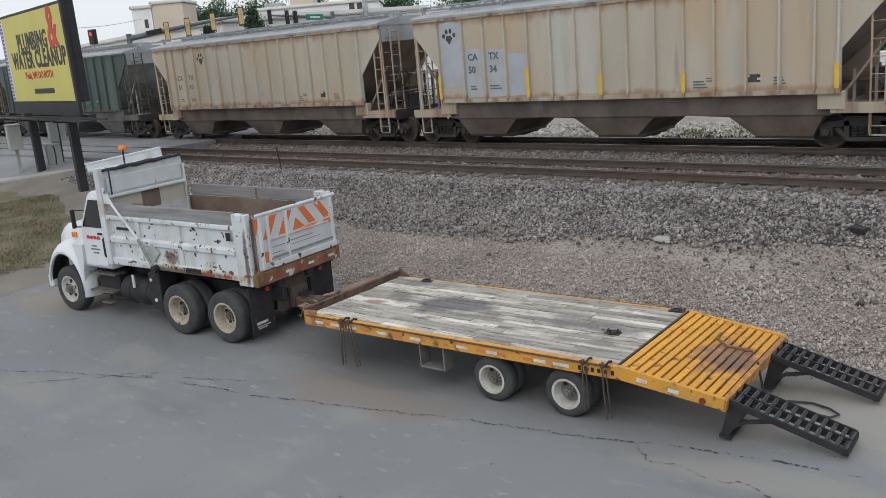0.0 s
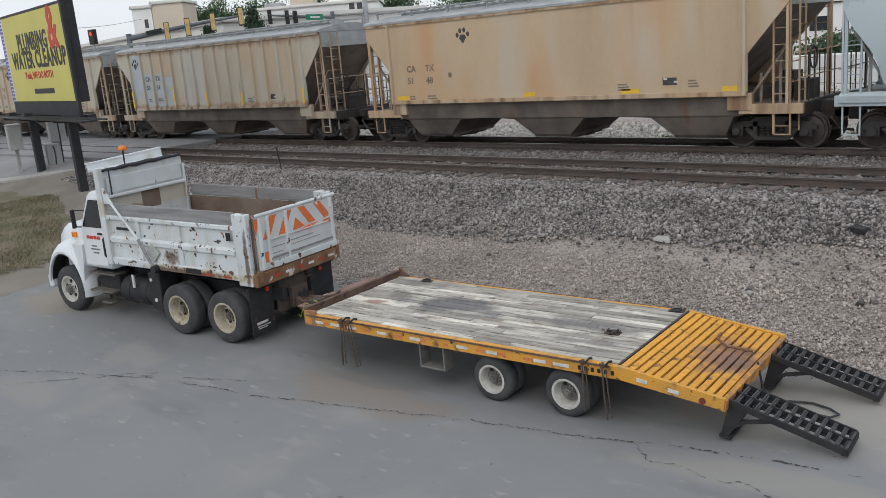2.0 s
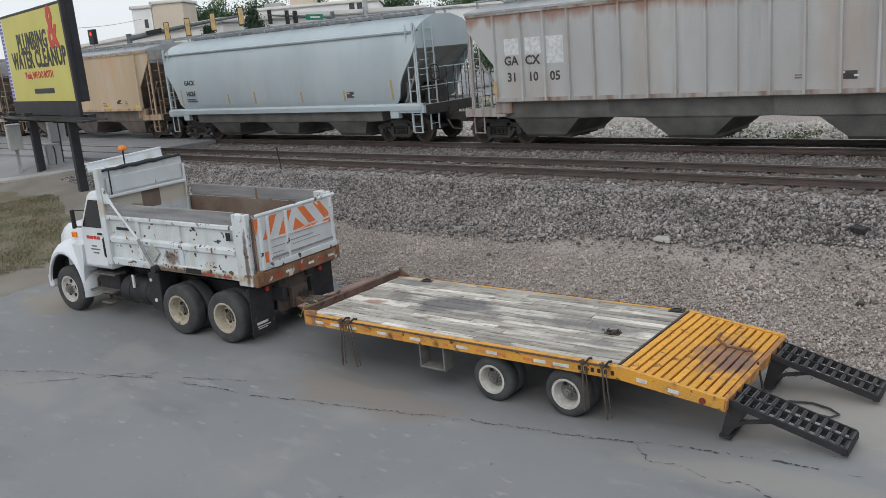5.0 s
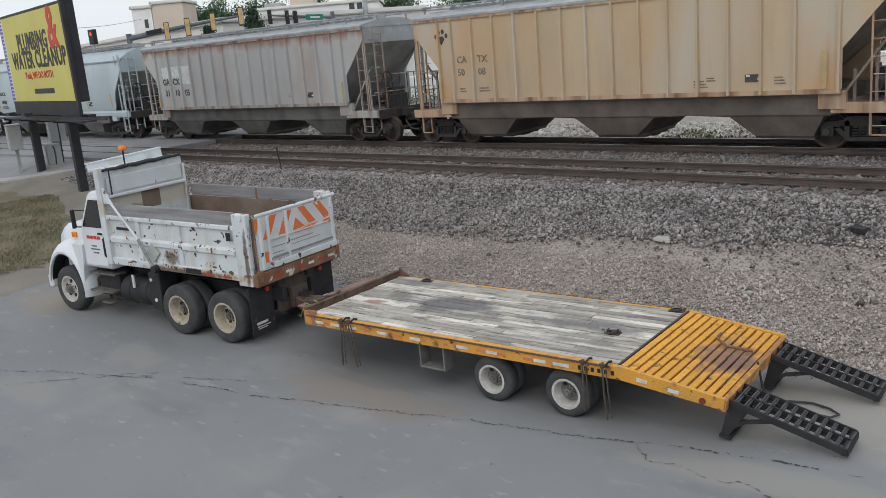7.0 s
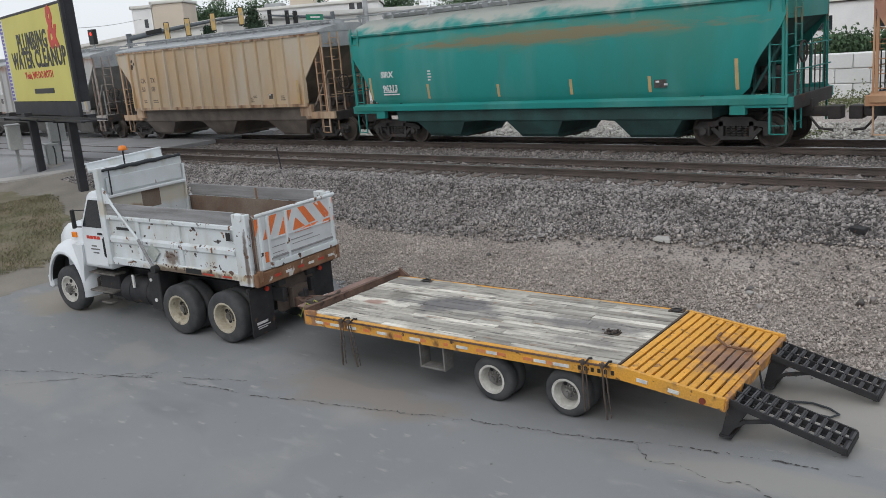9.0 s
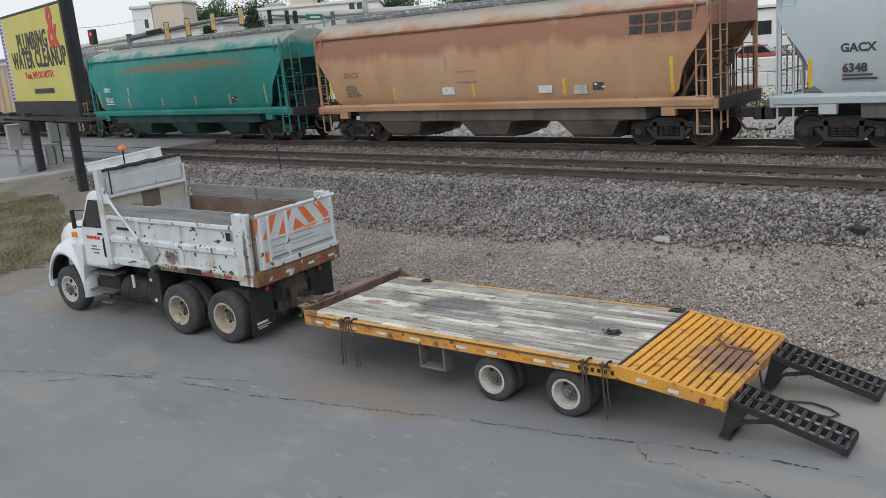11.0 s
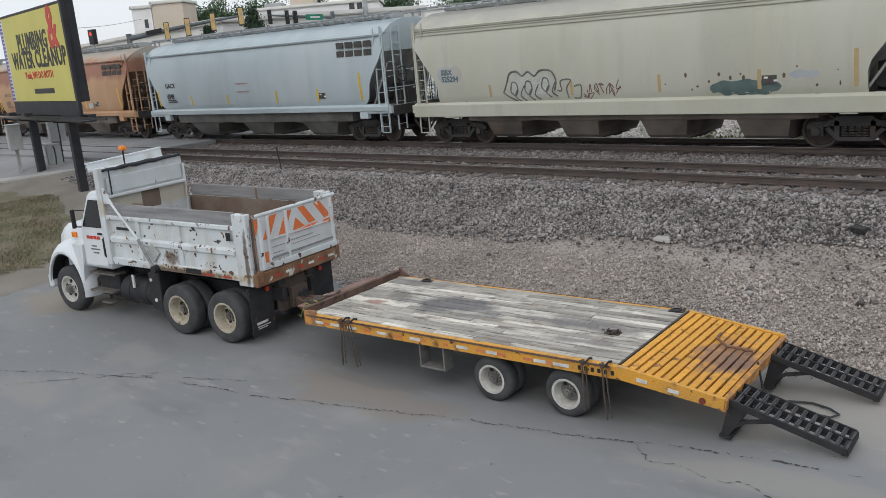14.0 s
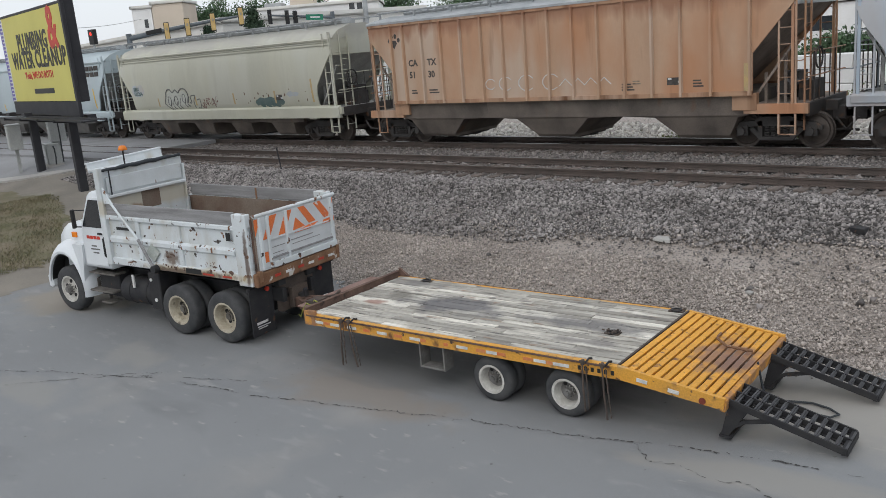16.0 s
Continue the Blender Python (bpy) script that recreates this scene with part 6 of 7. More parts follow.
    tg = part("tailgate", Mesh().box(gx, gx + .05, Y0 + .18, Y1 - .04, 1.48, 2.5), "gate", t, "pale grey tailgate with orange safety stripes")
    part("gate_top_rail", Mesh().rod((gx + .04, Y0 + .1, 2.54), (gx + .04, Y1 + .02, 2.54), .035, 8), "white", tg)
    part("gate_bottom_rail", Mesh().box(gx, gx + .1, Y0 + .5, Y1 - .06, 1.48, 1.6), "white", tg, bevel=0.012)
    for y in (.32, .52, 1.02, 2.33):
        part("gate_stile", Mesh().box(gx + .03, gx + .095, y - .035, y + .035, 1.5, 2.5), "white", tg, bevel=0.01)
    part("gate_shelf", Mesh().box(gx + .05, gx + .09, .56, 2.3, 1.66, 1.69), "board", tg)
    part("gate_bar", Mesh().box(gx + .05, gx + .075, .56, 2.3, 2.02, 2.04), "white", tg)
    part("gate_print", Mesh().box(gx + .05, gx + .054, 1.12, 1.75, 1.88, 1.90).box(gx + .05, gx + .054, 1.15, 1.95, 1.80, 1.815).box(gx + .05, gx + .054, .6, .95, 1.86, 1.875).box(gx + .05, gx + .054, .6, .9, 1.74, 1.755), "board", tg, "grey scratched lettering")
    z0, z1 = 2.06, 2.48
    for pts in ([(.2, z1), (.36, z1), (.2, z0 + .1)], [(.62, z1), (.8, z1), (.56, z0), (.38, z0)], [(1.04, z1), (1.22, z1), (.98, z0), (.8, z0)],
                [(1.2, z0), (1.55, z0 + .02), (1.3, z0 + .24)], [(1.39, z1), (1.57, z1), (1.87, z0 + .06), (1.67, z0 + .05)],
                [(1.84, z1), (2.04, z1), (2.33, z0 + .08), (2.13, z0 + .06)], [(2.3, z1), (2.42, z1), (2.42, z0 + .3)],
                [(1.2, z0 - .06), (1.7, z0 - .06), (1.95, z0 + .03), (1.62, z0 + .02)], [(2.05, z0 - .06), (2.42, z0 - .06), (2.42, z0 + .04), (2.1, z0 + .02)]):
        part("safety_stripe", Mesh().prism(pts, "x", gx + .05, gx + .054), "stripe", tg)
    part("safety_stripe", Mesh().box(gx + .05, gx + .054, .36, .48, 1.62, 1.82), "stripe", tg)
    part("rear_sill", Mesh().box(BX1 - .02, BX1 + .1, Y0 + .02, Y1, 1.2, 1.46), "rusty", t, "rusted rear sill of the box", bevel=0.02)
    for k, y in enumerate((.55, .85, 1.2, 1.5, 1.8, 2.1)):
        part("reflector", Mesh().box(BX1 + .1, BX1 + .106, y, y + .16, 1.3, 1.35), "pale" if k % 2 else "red", t)
    for y in (Y0 + .08, Y1 - .12):
        part("gate_latch", Mesh().box(gx + .02, gx + .1, y, y + .08, 1.3, 1.5), "rusty", t)
    for y0, y1 in ((.03, .64), (1.8, 2.41)):
        flap = part("mud_flap", Mesh().box(.72, .74, y0, y1, .2, 1.14), "black", t, "black rubber mud flap", bevel=0.004)
        part("flap_print", Mesh().box(.741, .745, y0 + .12, y1 - .2, .42, .47).box(.741, .745, y0 + .12, y1 - .14, .37, .39).box(.741, .745, y0 + .14, y1 - .22, .33, .35), "pale", flap)
        part("flap_hanger", Mesh().box(.68, .72, y0, y1 + .1, 1.1, 1.18), "black", flap)
    # rotating beacon on a stalk
    part("beacon_stalk", Mesh().rod((-3.7, 1.02, 3.28), (-3.7, 1.02, 3.60), .018, 8), "black", t)
    part("beacon", Mesh().lathe([(.001, .0), (.095, .0), (.1, .03), (.07, .085), (.035, .1), (.001, .105)], (0, 0, 0), 16), "amber", t, "amber warning beacon", at=pose(-3.7, 1.02, 3.60, 90), smooth=40)
    return t


dump_truck()

# ---- billboard ----
def billboard():
    a, b = Vector((-36.39, 15.37, 0)), Vector((-28.75, 14.17, 0))
    width = (b - a).length
    turn = math.degrees(math.atan2(b.y - a.y, b.x - a.x))
    t = thing("billboard", pose(a.x, a.y, 0, 0, 0, turn), "yellow plumbing billboard in a dark frame on two black posts", "billboard")
    z0, z1 = 4.46, 7.64
    part("cabinet", Mesh().box(0, width + .1, .04, .4, z0 - .05, z1 + .1), "post", t, "black billboard cabinet", bevel=0.02)
    part("frame", Mesh().box(-.1, width + .1, -.04, .04, z0 - .55, z0).box(width, width + .2, -.06, .06, z0 - .55, z1 + .15).box(-.1, width + .1, -.04, .04, z1, z1 + .1), "post", t, "black frame round the sign face", bevel=0.02)
    face = part("sign_face", Mesh().box(.42, width, -.05, -.03, z0, z1), "yellow", t, "yellow sign face")
    part("side_strip", Mesh().box(-.05, .42, -.05, -.03, z0, z1), "palestencil", t, "white side strip")
    m = Mesh()
    for k in range(22):
        m.box(.02, .3, -.056, -.05, z0 + .06 + k * .142, z0 + .15 + k * .142)
    m.box(-.06, .0, -.056, -.05, z0, z1)
    part("strip_print", m, "purple", t)
    for text, x, z, size, sx, mat in (("PLUMBING", 2.05, 6.34, .86, .86, "ink"), ("WATER CLEANUP", 1.0, 5.70, .86, .90, "ink"), ("Yeah, WE DO BOTH", 2.35, 5.30, .35, 1.08, "inkred")):
        for word in text.split():
            me = letters(word, size, .006, 1.08, .028 if mat == "ink" else .008)
            part("lettering", me, mat, face, at=facing_camera_side(x, -.056, z, sx))
            x += (max(v.co.x for v in me.vertices) + .26 * size) * sx
    part("ampersand", letters("&", 2.0, .006, 1.0, .05), "inkred", face, "large red ampersand", at=facing_camera_side(6.0, -.056, 6.3, .86))
    part("address_bar", Mesh().box(3.2, 5.6, -.056, -.05, z0 + .28, z0 + .46), "ink", face)
    part("catwalk", Mesh().box(-.6, width + 2.2, -.7, -.3, z0 - .62, z0 - .58).box(-.6, width + 4.6, -.72, -.68, z0 - .5, z0 - .45), "post", t, "dark maintenance catwalk")
    for x in (.8, 3.0, 5.2, 7.2):
        part("catwalk_bracket", Mesh().beam((x, .3, z0 - .75), (x, -.75, z0 - .62), .06, .1), "post", t)
    for x in (2.0, 4.0, 6.0):
        part("lamp_arm", Mesh().rod((x, -.1, z0 - .5), (x, -1.2, z0 - .35), .025, 6).box(x - .2, x + .2, -1.35, -1.1, z0 - .4, z0 - .28), "post", t)
    m = pose(a.x, a.y, 0, 0, 0, turn)
    part("post_beam", Mesh().box(.3, width + .1, .2, .5, z0 - .75, z0 - .5), "post", t)
    for x in (.5, 5.5):
        w = m @ Vector((x, .35, 0))
        part("post", Mesh().box(x - .15, x + .15, .2, .5, ground_z(w.x, w.y) - .3, z0), "post", t, "square black post", bevel=0.02)
    return t


billboard()


# ---- signal cabinets beside the crossing ----
def signal_cabinet(x, y, w, h, d, leg, label, extra=False):
    z = ground_z(x, y)
    c = thing("signal_cabinet", pose(x, y, z, 0, 0, -18), label, "cabinet", "signal cabinets by the road")
    part("body", Mesh().box(-w / 2, w / 2, -d / 2, d / 2, leg, leg + h), "cabinet", c, bevel=0.02)
    part("lid", Mesh().box(-w / 2 - .03, w / 2 + .03, -d / 2 - .03, d / 2 + .03, leg + h, leg + h + .05), "cabinet", c, bevel=0.01)
    part("door", Mesh().box(-w / 2 + .05, w / 2 - .05, -d / 2 - .015, -d / 2, leg + .06, leg + h - .06), "cabinet", c, bevel=0.005)
    part("placard", Mesh().box(-.08, .1, -d / 2 - .02, -d / 2 - .015, leg + h * .5, leg + h * .68), "pale", c)
    for sx in ((-.12, .12) if leg > .3 else ()):
        part("leg", Mesh().box(sx - .05, sx + .05, -.06, .06, 0, leg), "cabinet", c)
    if leg <= .3:
        part("plinth", Mesh().box(-w / 2 - .05, w / 2 + .05, -d / 2 - .05, d / 2 + .05, -.1, leg), "concrete", c)
    if extra:
        part("conduit", Mesh().pipe([(w / 2, 0, leg + h * .9), (w / 2 + .3, 0, leg + h * .8), (w / 2 + .35, 0, leg + .3), (w / 2 + .1, 0, .1)], .03, 6), "tarp", c)
    return c


signal_cabinet(-37.15, 15.35, .9, .98, .5, .98, "grey metal signal box on legs", False)
signal_cabinet(-36.1, 16.35, .7, .8, .55, .1, "weathered grey signal housing on a plinth", True)
signal_cabinet(-36.3, 16.75, .95, 1.0, .6, .95, "grey signal box with side conduit", True)


# ---- traffic signal mast ----
def traffic_head(parent_pose, label, mat="signal", back=True):
    h = thing("traffic_signal", parent_pose, label, "traffic light", "signals on the mast arm")
    part("housing", Mesh().box(-.12, .12, -.12, .12, -.45, .45), mat, h, bevel=0.02)
    part("backplate", Mesh().box(-.15, .15, .12, .14, -.5, .5), "ink", h, bevel=0.01)
    for z in (-.29, 0, .29):
        part("visor", Mesh().rod((0, .1, z), (0, .34, z), .11, 12), "ink", h)
    part("clamp", Mesh().box(-.05, .05, -.12, .0, .05, .2), "galv", h)
    return h


def signal_mast():
    a, b = Vector((-46.0, 26.3, 6.95)), Vector((-41.5, 30.95, 7.70))
    base = ground_z(a.x, a.y)
    t = thing("signal_mast", pose(0, 0, 0), "galvanised signal mast with a long arm over the road", "signal mast")
    part("pole", Mesh().rod((a.x, a.y, base), (a.x, a.y, 7.1), .19, 14, .14), "mast", t, smooth=40)
    part("pole_cap", Mesh().rod((a.x, a.y, 7.1), (a.x, a.y, 7.22), .16, 14), "mast", t)
    m = Mesh().pipe([a.lerp(b, k / 10) + Vector((0, 0, .06 * math.sin(math.pi * k / 10))) for k in range(11)], [.15 - .009 * k for k in range(11)], 12)
    part("arm", m, "mast", t, "tapered galvanised arm", smooth=40)
    turn = math.degrees(math.atan2(b.y - a.y, b.x - a.x))
    for k in (.34, .52, .74, .985):
        p = a.lerp(b, k) + Vector((.06, -.12, -.03))
        traffic_head(pose(p.x, p.y, p.z, 0, 0, turn + 12), "tan-yellow traffic signal head on the mast arm", "signal")
    p = a.lerp(b, .22) + Vector((0, 0, .1))
    part("arm_box", Mesh().box(-.45, .45, -.14, .06, -.12, .12), "ink", t, at=pose(p.x, p.y, p.z, 0, -7, turn), bevel=.03)
    return t


def far_mast():
    """Second mast across the junction, with its dark signal heads and street sign."""
    a, b = Vector((-48.85, 44.32, 7.68)), Vector((-51.9, 40.8, 8.2))
    t = thing("signal_mast", pose(0, 0, 0), "grey signal mast across the junction with a green sign", "signal mast")
    part("pole", Mesh().rod((a.x, a.y, ground_z(a.x, a.y)), (a.x, a.y, 8.1), .2, 12, .15), "mast", t, smooth=40)
    part("arm", Mesh().pipe([a.lerp(b, k / 6) for k in range(7)], [.11 - .008 * k for k in range(7)], 10), "mast", t, smooth=40)
    turn = math.degrees(math.atan2(a.y - b.y, a.x - b.x))
    for k in (.56, .69, .955):
        p = a.lerp(b, k) + Vector((.05, -.12, -.1))
        traffic_head(pose(p.x, p.y, p.z, 0, 0, turn + (20 if k < .6 else 0)), "black traffic signal head on the far mast arm", "ink")
    p = a.lerp(b, .28) + Vector((.06, -.06, -.02))
    sign = part("street_sign", Mesh().box(-.62, .62, -.02, .02, -.2, .2), "signs", t, "green street name sign", at=pose(p.x, p.y, p.z, 0, 4, turn))
    part("street_print", Mesh().box(-.3, .4, -.026, -.02, -.06, .06), "pale", sign)
    return t


far_mast()


signal_mast()
red = thing("crossing_signal", pose(-58.7, 30.85, ground_z(-58.7, 30.85)), "red signal lamp on a thin pole beyond the crossing", "signal")
part("pole", Mesh().rod((0, 0, 0), (0, 0, 6.2), .08, 10), "galv", red)
part("housing", Mesh().box(-.35, .35, -.15, .15, 5.4, 6.4), "ink", red, bevel=0.03)
glow = bpy.data.materials.new("red_lamp_glow")
glow.use_nodes = True
glow.node_tree.nodes["Principled BSDF"].inputs["Emission Color"].default_value = (1, 0.05, 0.03, 1)
glow.node_tree.nodes["Principled BSDF"].inputs["Emission Strength"].default_value = 1.2
glow.node_tree.nodes["Principled BSDF"].inputs["Base Color"].default_value = (0.5, 0.03, 0.02, 1)
part("lamp", Mesh().rod((.05, -.17, 6.1), (.05, -.15, 6.1), .12, 14), glow, red, "lit red lamp")


# ---- buildings beyond the tracks ----
def building(name, m, w, d, h, wall, label, windows=(), roof_mat="greywall", parapet=.4, extras=()):
    """A flat-roofed block; its front faces -y. windows: (x, z, width, height)."""
    t = thing(name, m, label, "building")
    part("wall", Mesh().box(0, w, 0, d, -4, h), wall, t)
    part("roof", Mesh().box(-.2, w + .2, -.2, d + .2, h, h + .12).box(-.2, w + .2, -.2, .05, h, h + parapet).box(-.2, .05, -.2, d + .2, h, h + parapet).box(w - .05, w + .2, -.2, d + .2, h, h + parapet), roof_mat, t)
    for x, z, ww, hh in windows:
        win = part("window", Mesh().box(x - .08, x + ww + .08, -.06, .0, z - .08, z).box(x - .08, x + ww + .08, -.06, .0, z + hh, z + hh + .08).box(x - .08, x, -.06, .0, z, z + hh).box(x + ww, x + ww + .08, -.06, .0, z, z + hh), "whitewall", t)
        part("pane", Mesh().box(x, x + ww, -.03, -.005, z, z + hh), "glass", win)
    for x0, x1, y0, y1, z0, z1, mat in extras:
        part("annex", Mesh().box(x0, x1, y0, y1, z0, z1), mat, t)
    return t


building("warehouse", pose(-100, 50.4, 1.3, 0, 0, -14), 46, 18, 6.7, "greywall", "long low grey-tan warehouse beyond the crossing", windows=[(20 + 4 * k, 3.2, 1.2, 1.2) for k in range(5)])
building("tan_building", pose(-107.0, 65.1, 1.3, 0, 0, 42), 4.1, 7, 11.9, "stucco", "tall tan block building with flat roof", windows=[(.7 + 1.35 * k, 6.6, .7, 1.5) for k in range(3)])
building("stair_tower", pose(-109.0, 63.3, 1.3, 0, 0, 42), 2.6, 6, 11.5, "whitewall", "white stair tower against the tan building", windows=[(.4, 7, .5, 1.1), (1.5, 9, .5, 1.1)])
building("white_building", pose(-92.5, 70.5, 1.3, 0, 0, 42), 16, 12, 9.6, "whitewall", "white flat-roofed building with two dark windows", windows=[(12.2, 8.1, .7, 1.6), (13.2, 8.1, .7, 1.6)], extras=((4.5, 7.5, 2, 6, 9.6, 10.9, "stucco"), (1.0, 3.2, 3, 6, 9.6, 10.6, "galv"), (13, 16, 2, 6, 9.6, 10.6, "whitewall")))
building("low_white_building", pose(-80.6, 81.3, 1.3, 0, 0, 42), 18, 12, 7.9, "whitewall", "lower white building wing with a pale roof", windows=[(2 + 3 * k, 4.4, 1.2, 1.4) for k in range(5)])


# ---- white block wall and parked cars behind the train ----
def block_wall():
    t = thing("block_wall", pose(-52, 42, 0), "low wall of stacked white concrete blocks", "wall", kind="structure")
    block = Mesh().box(0, 1.5, 0, .75, 0, .66).mesh("block", 0.03)
    block.materials.append(M["whitewall"])
    for r in range(3):
        for k in range(38):
            x = 1.53 * k + (.75 if r % 2 else 0)
            if not -37 < x - 52 < -19:
                part("block", block, None, t, at=pose(x, random.uniform(-.03, .03), 1.25 + .68 * r))
    return t


block_wall()


def parked_car(x, y, turn, paint, label):
    c = thing("parked_car", pose(x, y, ground_z(x, y), 0, 0, turn), label, "car", "cars parked beyond the tracks")
    prof = [(-2.1, .35), (2.1, .35), (2.15, .75), (1.25, .95), (-2.0, 1.0), (-2.15, .8)]
    part("body", Mesh().prism(prof, "y", -.85, .85), paint, c, bevel=.08, smooth=50)
    part("cabin", Mesh().prism([(-1.75, .98), (1.1, .95), (.45, 1.5), (-1.2, 1.52)], "y", -.72, .72), "glass", c, "dark car windows", bevel=.06)
    part("car_roof", Mesh().prism([(-1.25, 1.5), (.5, 1.48), (.4, 1.56), (-1.15, 1.58)], "y", -.7, .7), paint, c, bevel=.03)
    for px_, py_ in ((-1.3, -.86), (1.3, -.86), (-1.3, .64), (1.3, .64)):
        w = part("wheel", Mesh().rod((px_, py_, .33), (px_, py_ + .22, .33), .33, 16), "rubber", c)
        part("hubcap", Mesh().rod((px_, py_ - .01, .33), (px_, py_, .33), .2, 12), "galv", w)
    part("lamp", Mesh().box(2.08, 2.17, -.75, -.45, .62, .76), "pale", c)
    return c


parked_car(-28.2, 72, 8, "truckred", "faded red car parked beyond the tracks")
parked_car(-27.0, 62, 4, "blackcar", "black car parked beyond the tracks")
parked_car(-33.5, 66, -6, "blackcar", "dark car parked in the far lot")
parked_car(-27.2, 52.5, 6, "cabwhite", "white car parked beyond the tracks")


# ---- plants ----
def leaf_mesh(name, points, size, material, rnd):
    """Many small bent leaf clumps joined into one mesh."""
    m = Mesh()
    for p in points:
        s = size * rnd.uniform(.6, 1.4)
        a = Euler((rnd.uniform(0, 6.3), rnd.uniform(0, 6.3), rnd.uniform(0, 6.3))).to_matrix()
        q = [a @ Vector(v) * s + Vector(p) for v in ((-.5, 0, 0), (0, -.35, .12), (.5, 0, 0), (0, .35, .12), (0, 0, -.16))]
        m.add(q, [(0, 1, 3), (1, 2, 3), (0, 4, 1), (2, 1, 4)])
    me = bpy.data.meshes.new(name)
    me.from_pydata(m.v, [], m.f)
    me.materials.append(M[material])
    return me


def tree(x, y, height, spread, seed, label, pine=False, base=None, low=False):
    rnd = random.Random(seed)
    z = ground_z(x, y) if base is None else base
    t = thing("tree", pose(x, y, z), label, "tree", "trees beyond the tracks")
    trunk = Mesh().rod((0, 0, -.2), (0, 0, height * .45), height * .03, 8, height * .02).rod((0, 0, height * .45), (.1, 0, height * .9), height * .02, 7, .03)
    pts = []
    if pine:
        for k in range(16):
            f = .12 + .86 * k / 15
            r = spread * (1 - f) ** .8
            for j in range(9):
                a = rnd.uniform(0, 6.28)
                trunk.rod((0, 0, height * f), (r * .9 * math.cos(a), r * .9 * math.sin(a), height * f - r * .15), .03, 4, .01)
                for i in range(52):
                    q = rnd.uniform(.15, 1)
                    pts.append((r * q * math.cos(a) + rnd.gauss(0, .16), r * q * math.sin(a) + rnd.gauss(0, .16), height * f - r * q * .2 + rnd.gauss(0, .12)))
    else:
        for k in range(15):
            a, el = rnd.uniform(0, 6.28), rnd.uniform(.1, 1.35)
            r = spread * rnd.uniform(.45, 1.0)
            c = Vector((r * math.cos(a) * math.cos(el), r * math.sin(a) * math.cos(el), height * .45 + height * .48 * math.sin(el) * rnd.uniform(.6, 1)))
            trunk.rod((0, 0, height * rnd.uniform(.3, .5)), c, height * .011, 5, .02)
            for i in range(420 if low else 290):
                d = Vector((rnd.gauss(0, 1), rnd.gauss(0, 1), rnd.gauss(0, .8))) * spread * .19
                pts.append(c + d)
    part("trunk", trunk, "bark", t)
    part("crown", leaf_mesh("crown", pts, .2 if low else .17 if pine else .32, "pine" if pine else "leaf", rnd), None, t)
    return t


tree(-52.4, 39.9, 6.9, 3.4, 1, "dark green conifer beside the road", True)
tree(-51.2, 39.3, 5.6, 2.0, 2, "dark green conifer beside the road", True)
tree(-54.9, 37.7, 5.9, 2.4, 3, "dark green conifer beside the road", True)
for k, (x, y, h, s) in enumerate(((-121, 80.5, 13.0, 4), (-115, 80.5, 12.0, 3.5), (-121, 86, 13.5, 5), (-114, 90, 14.5, 5), (-106, 92, 13, 5), (-92, 96, 13.0, 5.5), (-84, 102, 13, 5.5), (-78, 104, 12, 5.5), (-72, 106, 12.5, 6), (-64, 104, 11.5, 6), (-57, 103, 12.0, 6), (-49, 100, 11.5, 6))):
    tree(x, y, h, s, 20 + k, "leafy green tree behind the buildings")
for k, (x, y, h, s) in enumerate(((-40, 52, 3.2, 2.4), (-33, 51, 2.8, 2.4), (-15.0, 50, 2.5, 2.2), (-11.5, 51, 3.0, 2.3), (-7, 52, 2.8, 2.3))):
    tree(x, y, h, s, 50 + k, "low leafy green shrub tree behind the white wall", low=True)
building("pale_warehouse", pose(-85, 92, .5, 0, 0, 0), 95, 14, 5.2, "whitewall", "long pale low warehouse far behind the yard", windows=[(6 + 6 * k, 2.6, 2.2, 1.4) for k in range(11)])


def weeds(name, x0, x1, y0, y1, n, size, seed, material, label):
    rnd = random.Random(seed)
    pts = []
    for k in range(n):
        x, y = rnd.uniform(x0, x1), rnd.uniform(y0, y1)
        if noise.noise(Vector((x * .5, y * .7, seed))) > -.12:
            pts.append((x, y, ground_z(x, y) + abs(rnd.gauss(0, size))))
    ob = new(name, leaf_mesh(name, pts, .1, material, rnd))
    return tagged(ob, label, "weeds", kind="stuff")


weeds("weeds", -40, -4, 36.5, 41.8, 14000, .3, 3, "weed", "green weeds below the white wall")
weeds("weeds", -14.5, -9.5, 27.5, 30.5, 1500, .1, 4, "weed", "patch of green weeds on the rubble")


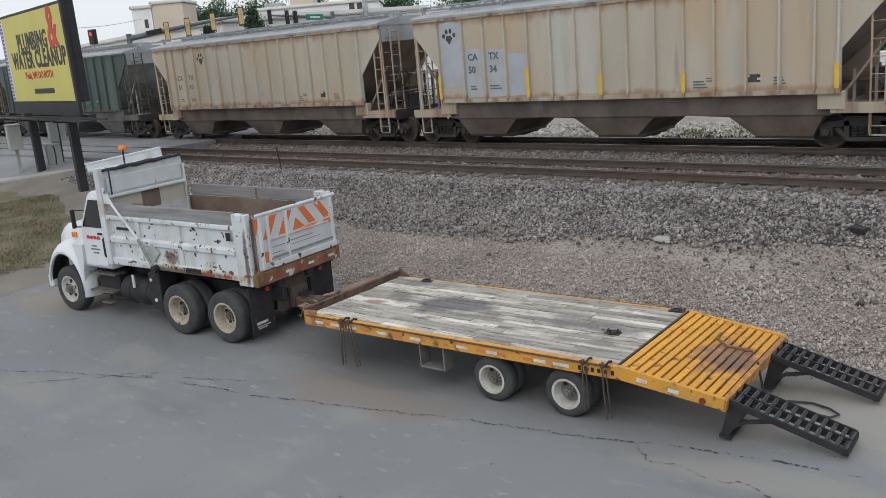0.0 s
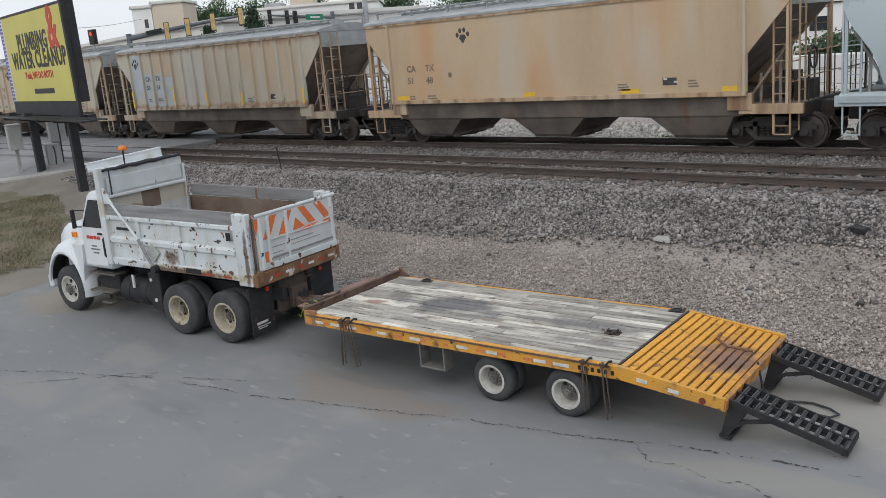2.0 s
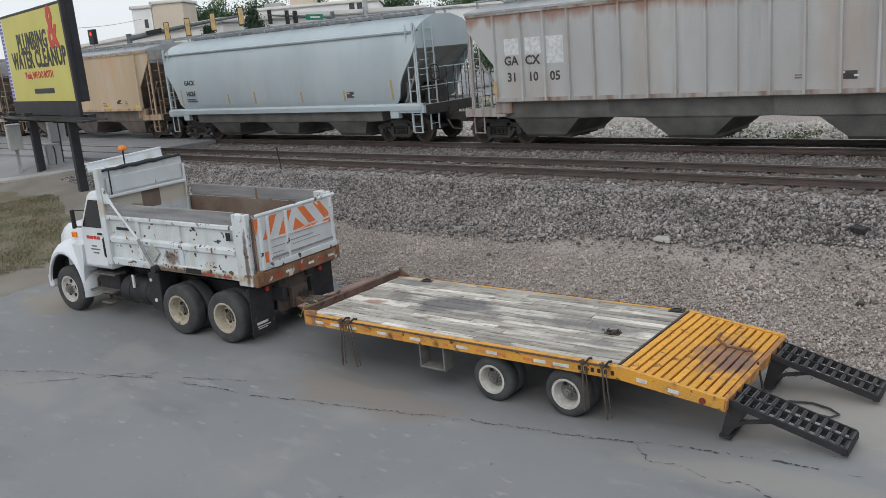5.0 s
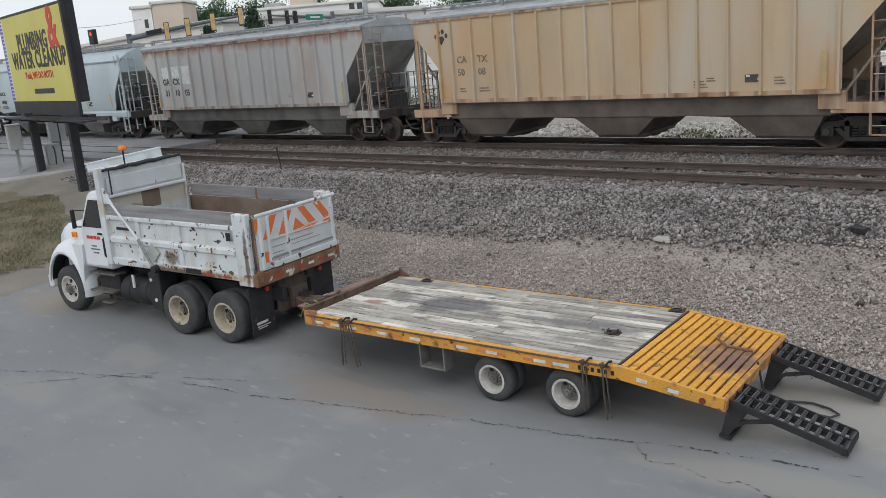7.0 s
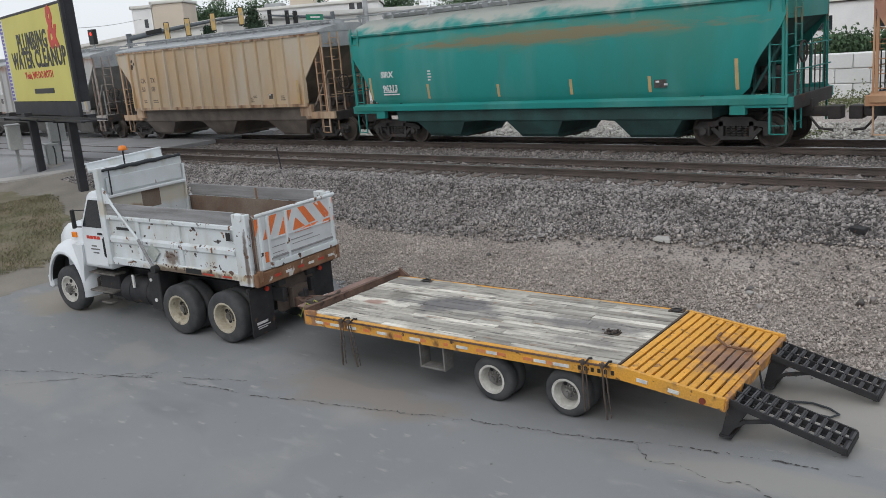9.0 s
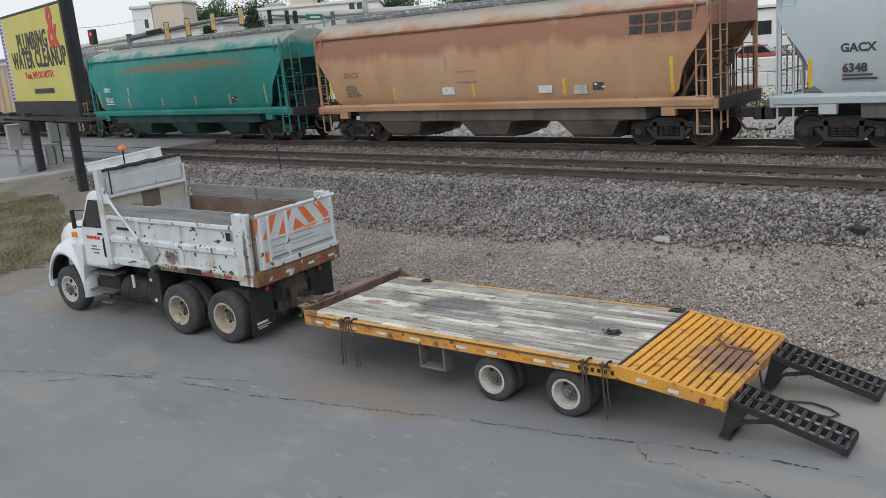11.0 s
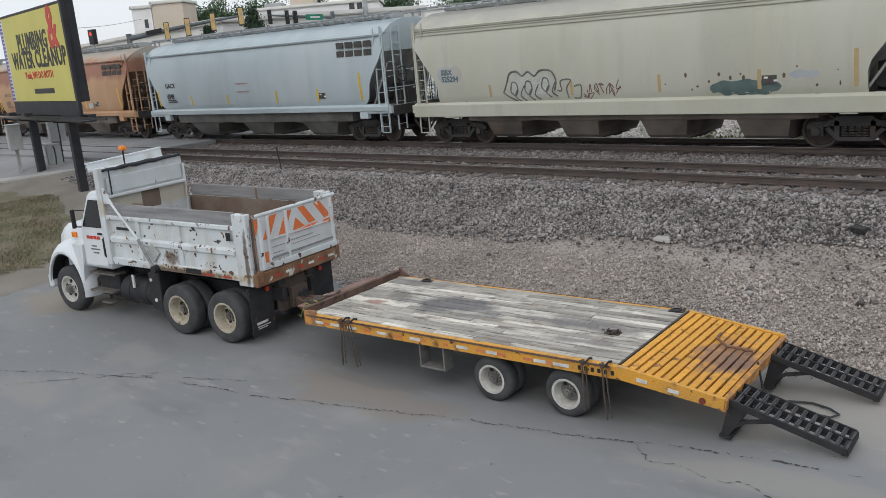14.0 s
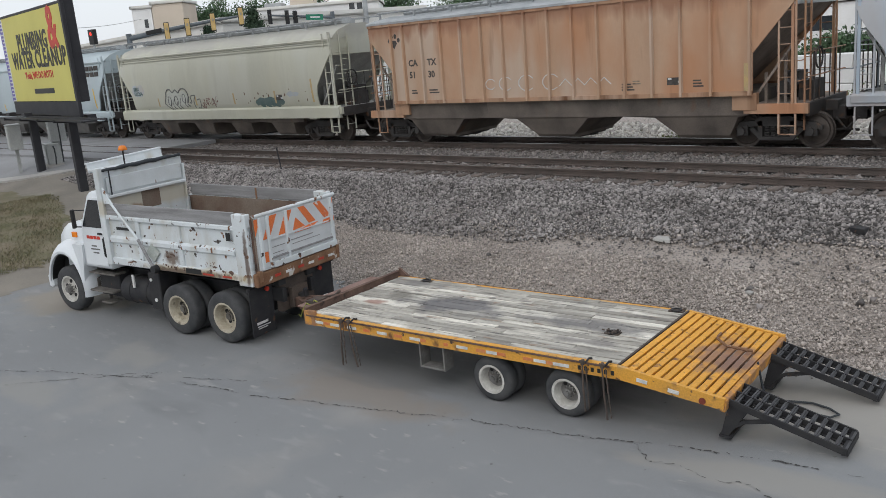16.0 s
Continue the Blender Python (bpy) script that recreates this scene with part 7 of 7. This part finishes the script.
def grass_blades():
    rnd = random.Random(6)
    m = Mesh()
    for k in range(70000):
        x, y = rnd.uniform(-31.5, -23.7), rnd.uniform(3, 13.8)
        if y > 10.3 + (-23.3 - x) * .48 or noise.noise(Vector((x * .8, y * .8, 2))) < rnd.uniform(-.7, .3):
            continue
        h, a = rnd.uniform(.03, .085), rnd.uniform(0, 6.28)
        z = ground_z(x, y) + .02
        dx, dy = .012 * math.cos(a), .012 * math.sin(a)
        m.v += [(x - dx, y - dy, z), (x + dx, y + dy, z), (x + rnd.gauss(0, .04), y + rnd.gauss(0, .04), z + h)]
        n = len(m.v)
        m.f.append((n - 3, n - 2, n - 1))
    me = bpy.data.meshes.new("grass_blades")
    me.from_pydata(m.v, [], m.f)
    me.materials.append(M["grass"])
    return tagged(new("grass_blades", me), "dry brown-green grass blades on the bank", "grass", kind="stuff")


grass_blades()

# ---- poles and wires ----
pole = thing("utility_pole", pose(-52.0, 50.8, 1.2), "grey utility pole behind the train", "utility pole")
part("pole", Mesh().rod((0, 0, 0), (0, 0, 14), .22, 12, .17), "galv", pole, smooth=40)
part("crossarm", Mesh().box(-1.2, 1.2, -.06, .06, 12.6, 12.75), "bark", pole)
far_pole = thing("utility_pole", pose(-71.0, 32.4, ground_z(-71.0, 32.4)), "grey utility pole carrying a wire", "utility pole")
part("pole", Mesh().rod((0, 0, 0), (0, 0, 7.7), .16, 10, .12), "galv", far_pole)
wire = Mesh()
wire.pipe([Vector((-71.0, 32.4, 9.0)).lerp(Vector((-106.2, 63.0, 11.4)), k / 10) - Vector((0, 0, .35 * math.sin(math.pi * k / 10))) for k in range(11)], .03, 5)
whole("overhead_wire", wire, "galv", "thin pale overhead wire beyond the crossing", "wire")
marker = thing("marker_post", pose(-23.2, 18.0, ground_z(-23.2, 18.0)), "thin leaning dark stake in the ballast", "stake")
part("stake", Mesh().rod((0, 0, 0), (-.12, 0, .75), .025, 6), "black", marker)

# ---- what moves ----
SPEED, HALF = 9.83, 0.469


def run(t):
    """How far the train has gone after t seconds."""
    n = math.floor(t + 1e-6)
    f = t - n
    return SPEED * (n + (f / .5 * HALF if f < .5 else HALF + (f - .5) / .5 * (1 - HALF)))


def motions():
    times = [k * 0.5 for k in range(33)]
    for car, wheels in train:
        x0, y0, z0 = car.matrix_basis.translation
        walk(car, [(t, pose(x0 - run(t), y0, z0)) for t in times])
        for w in wheels:
            p = w.matrix_basis.translation
            walk(w, [(k / 30, pose(p.x, p.y, p.z, 0, -math.degrees(run(k / 30) / WHEEL_R) % 360, 0)) for k in range(481)])


motions()
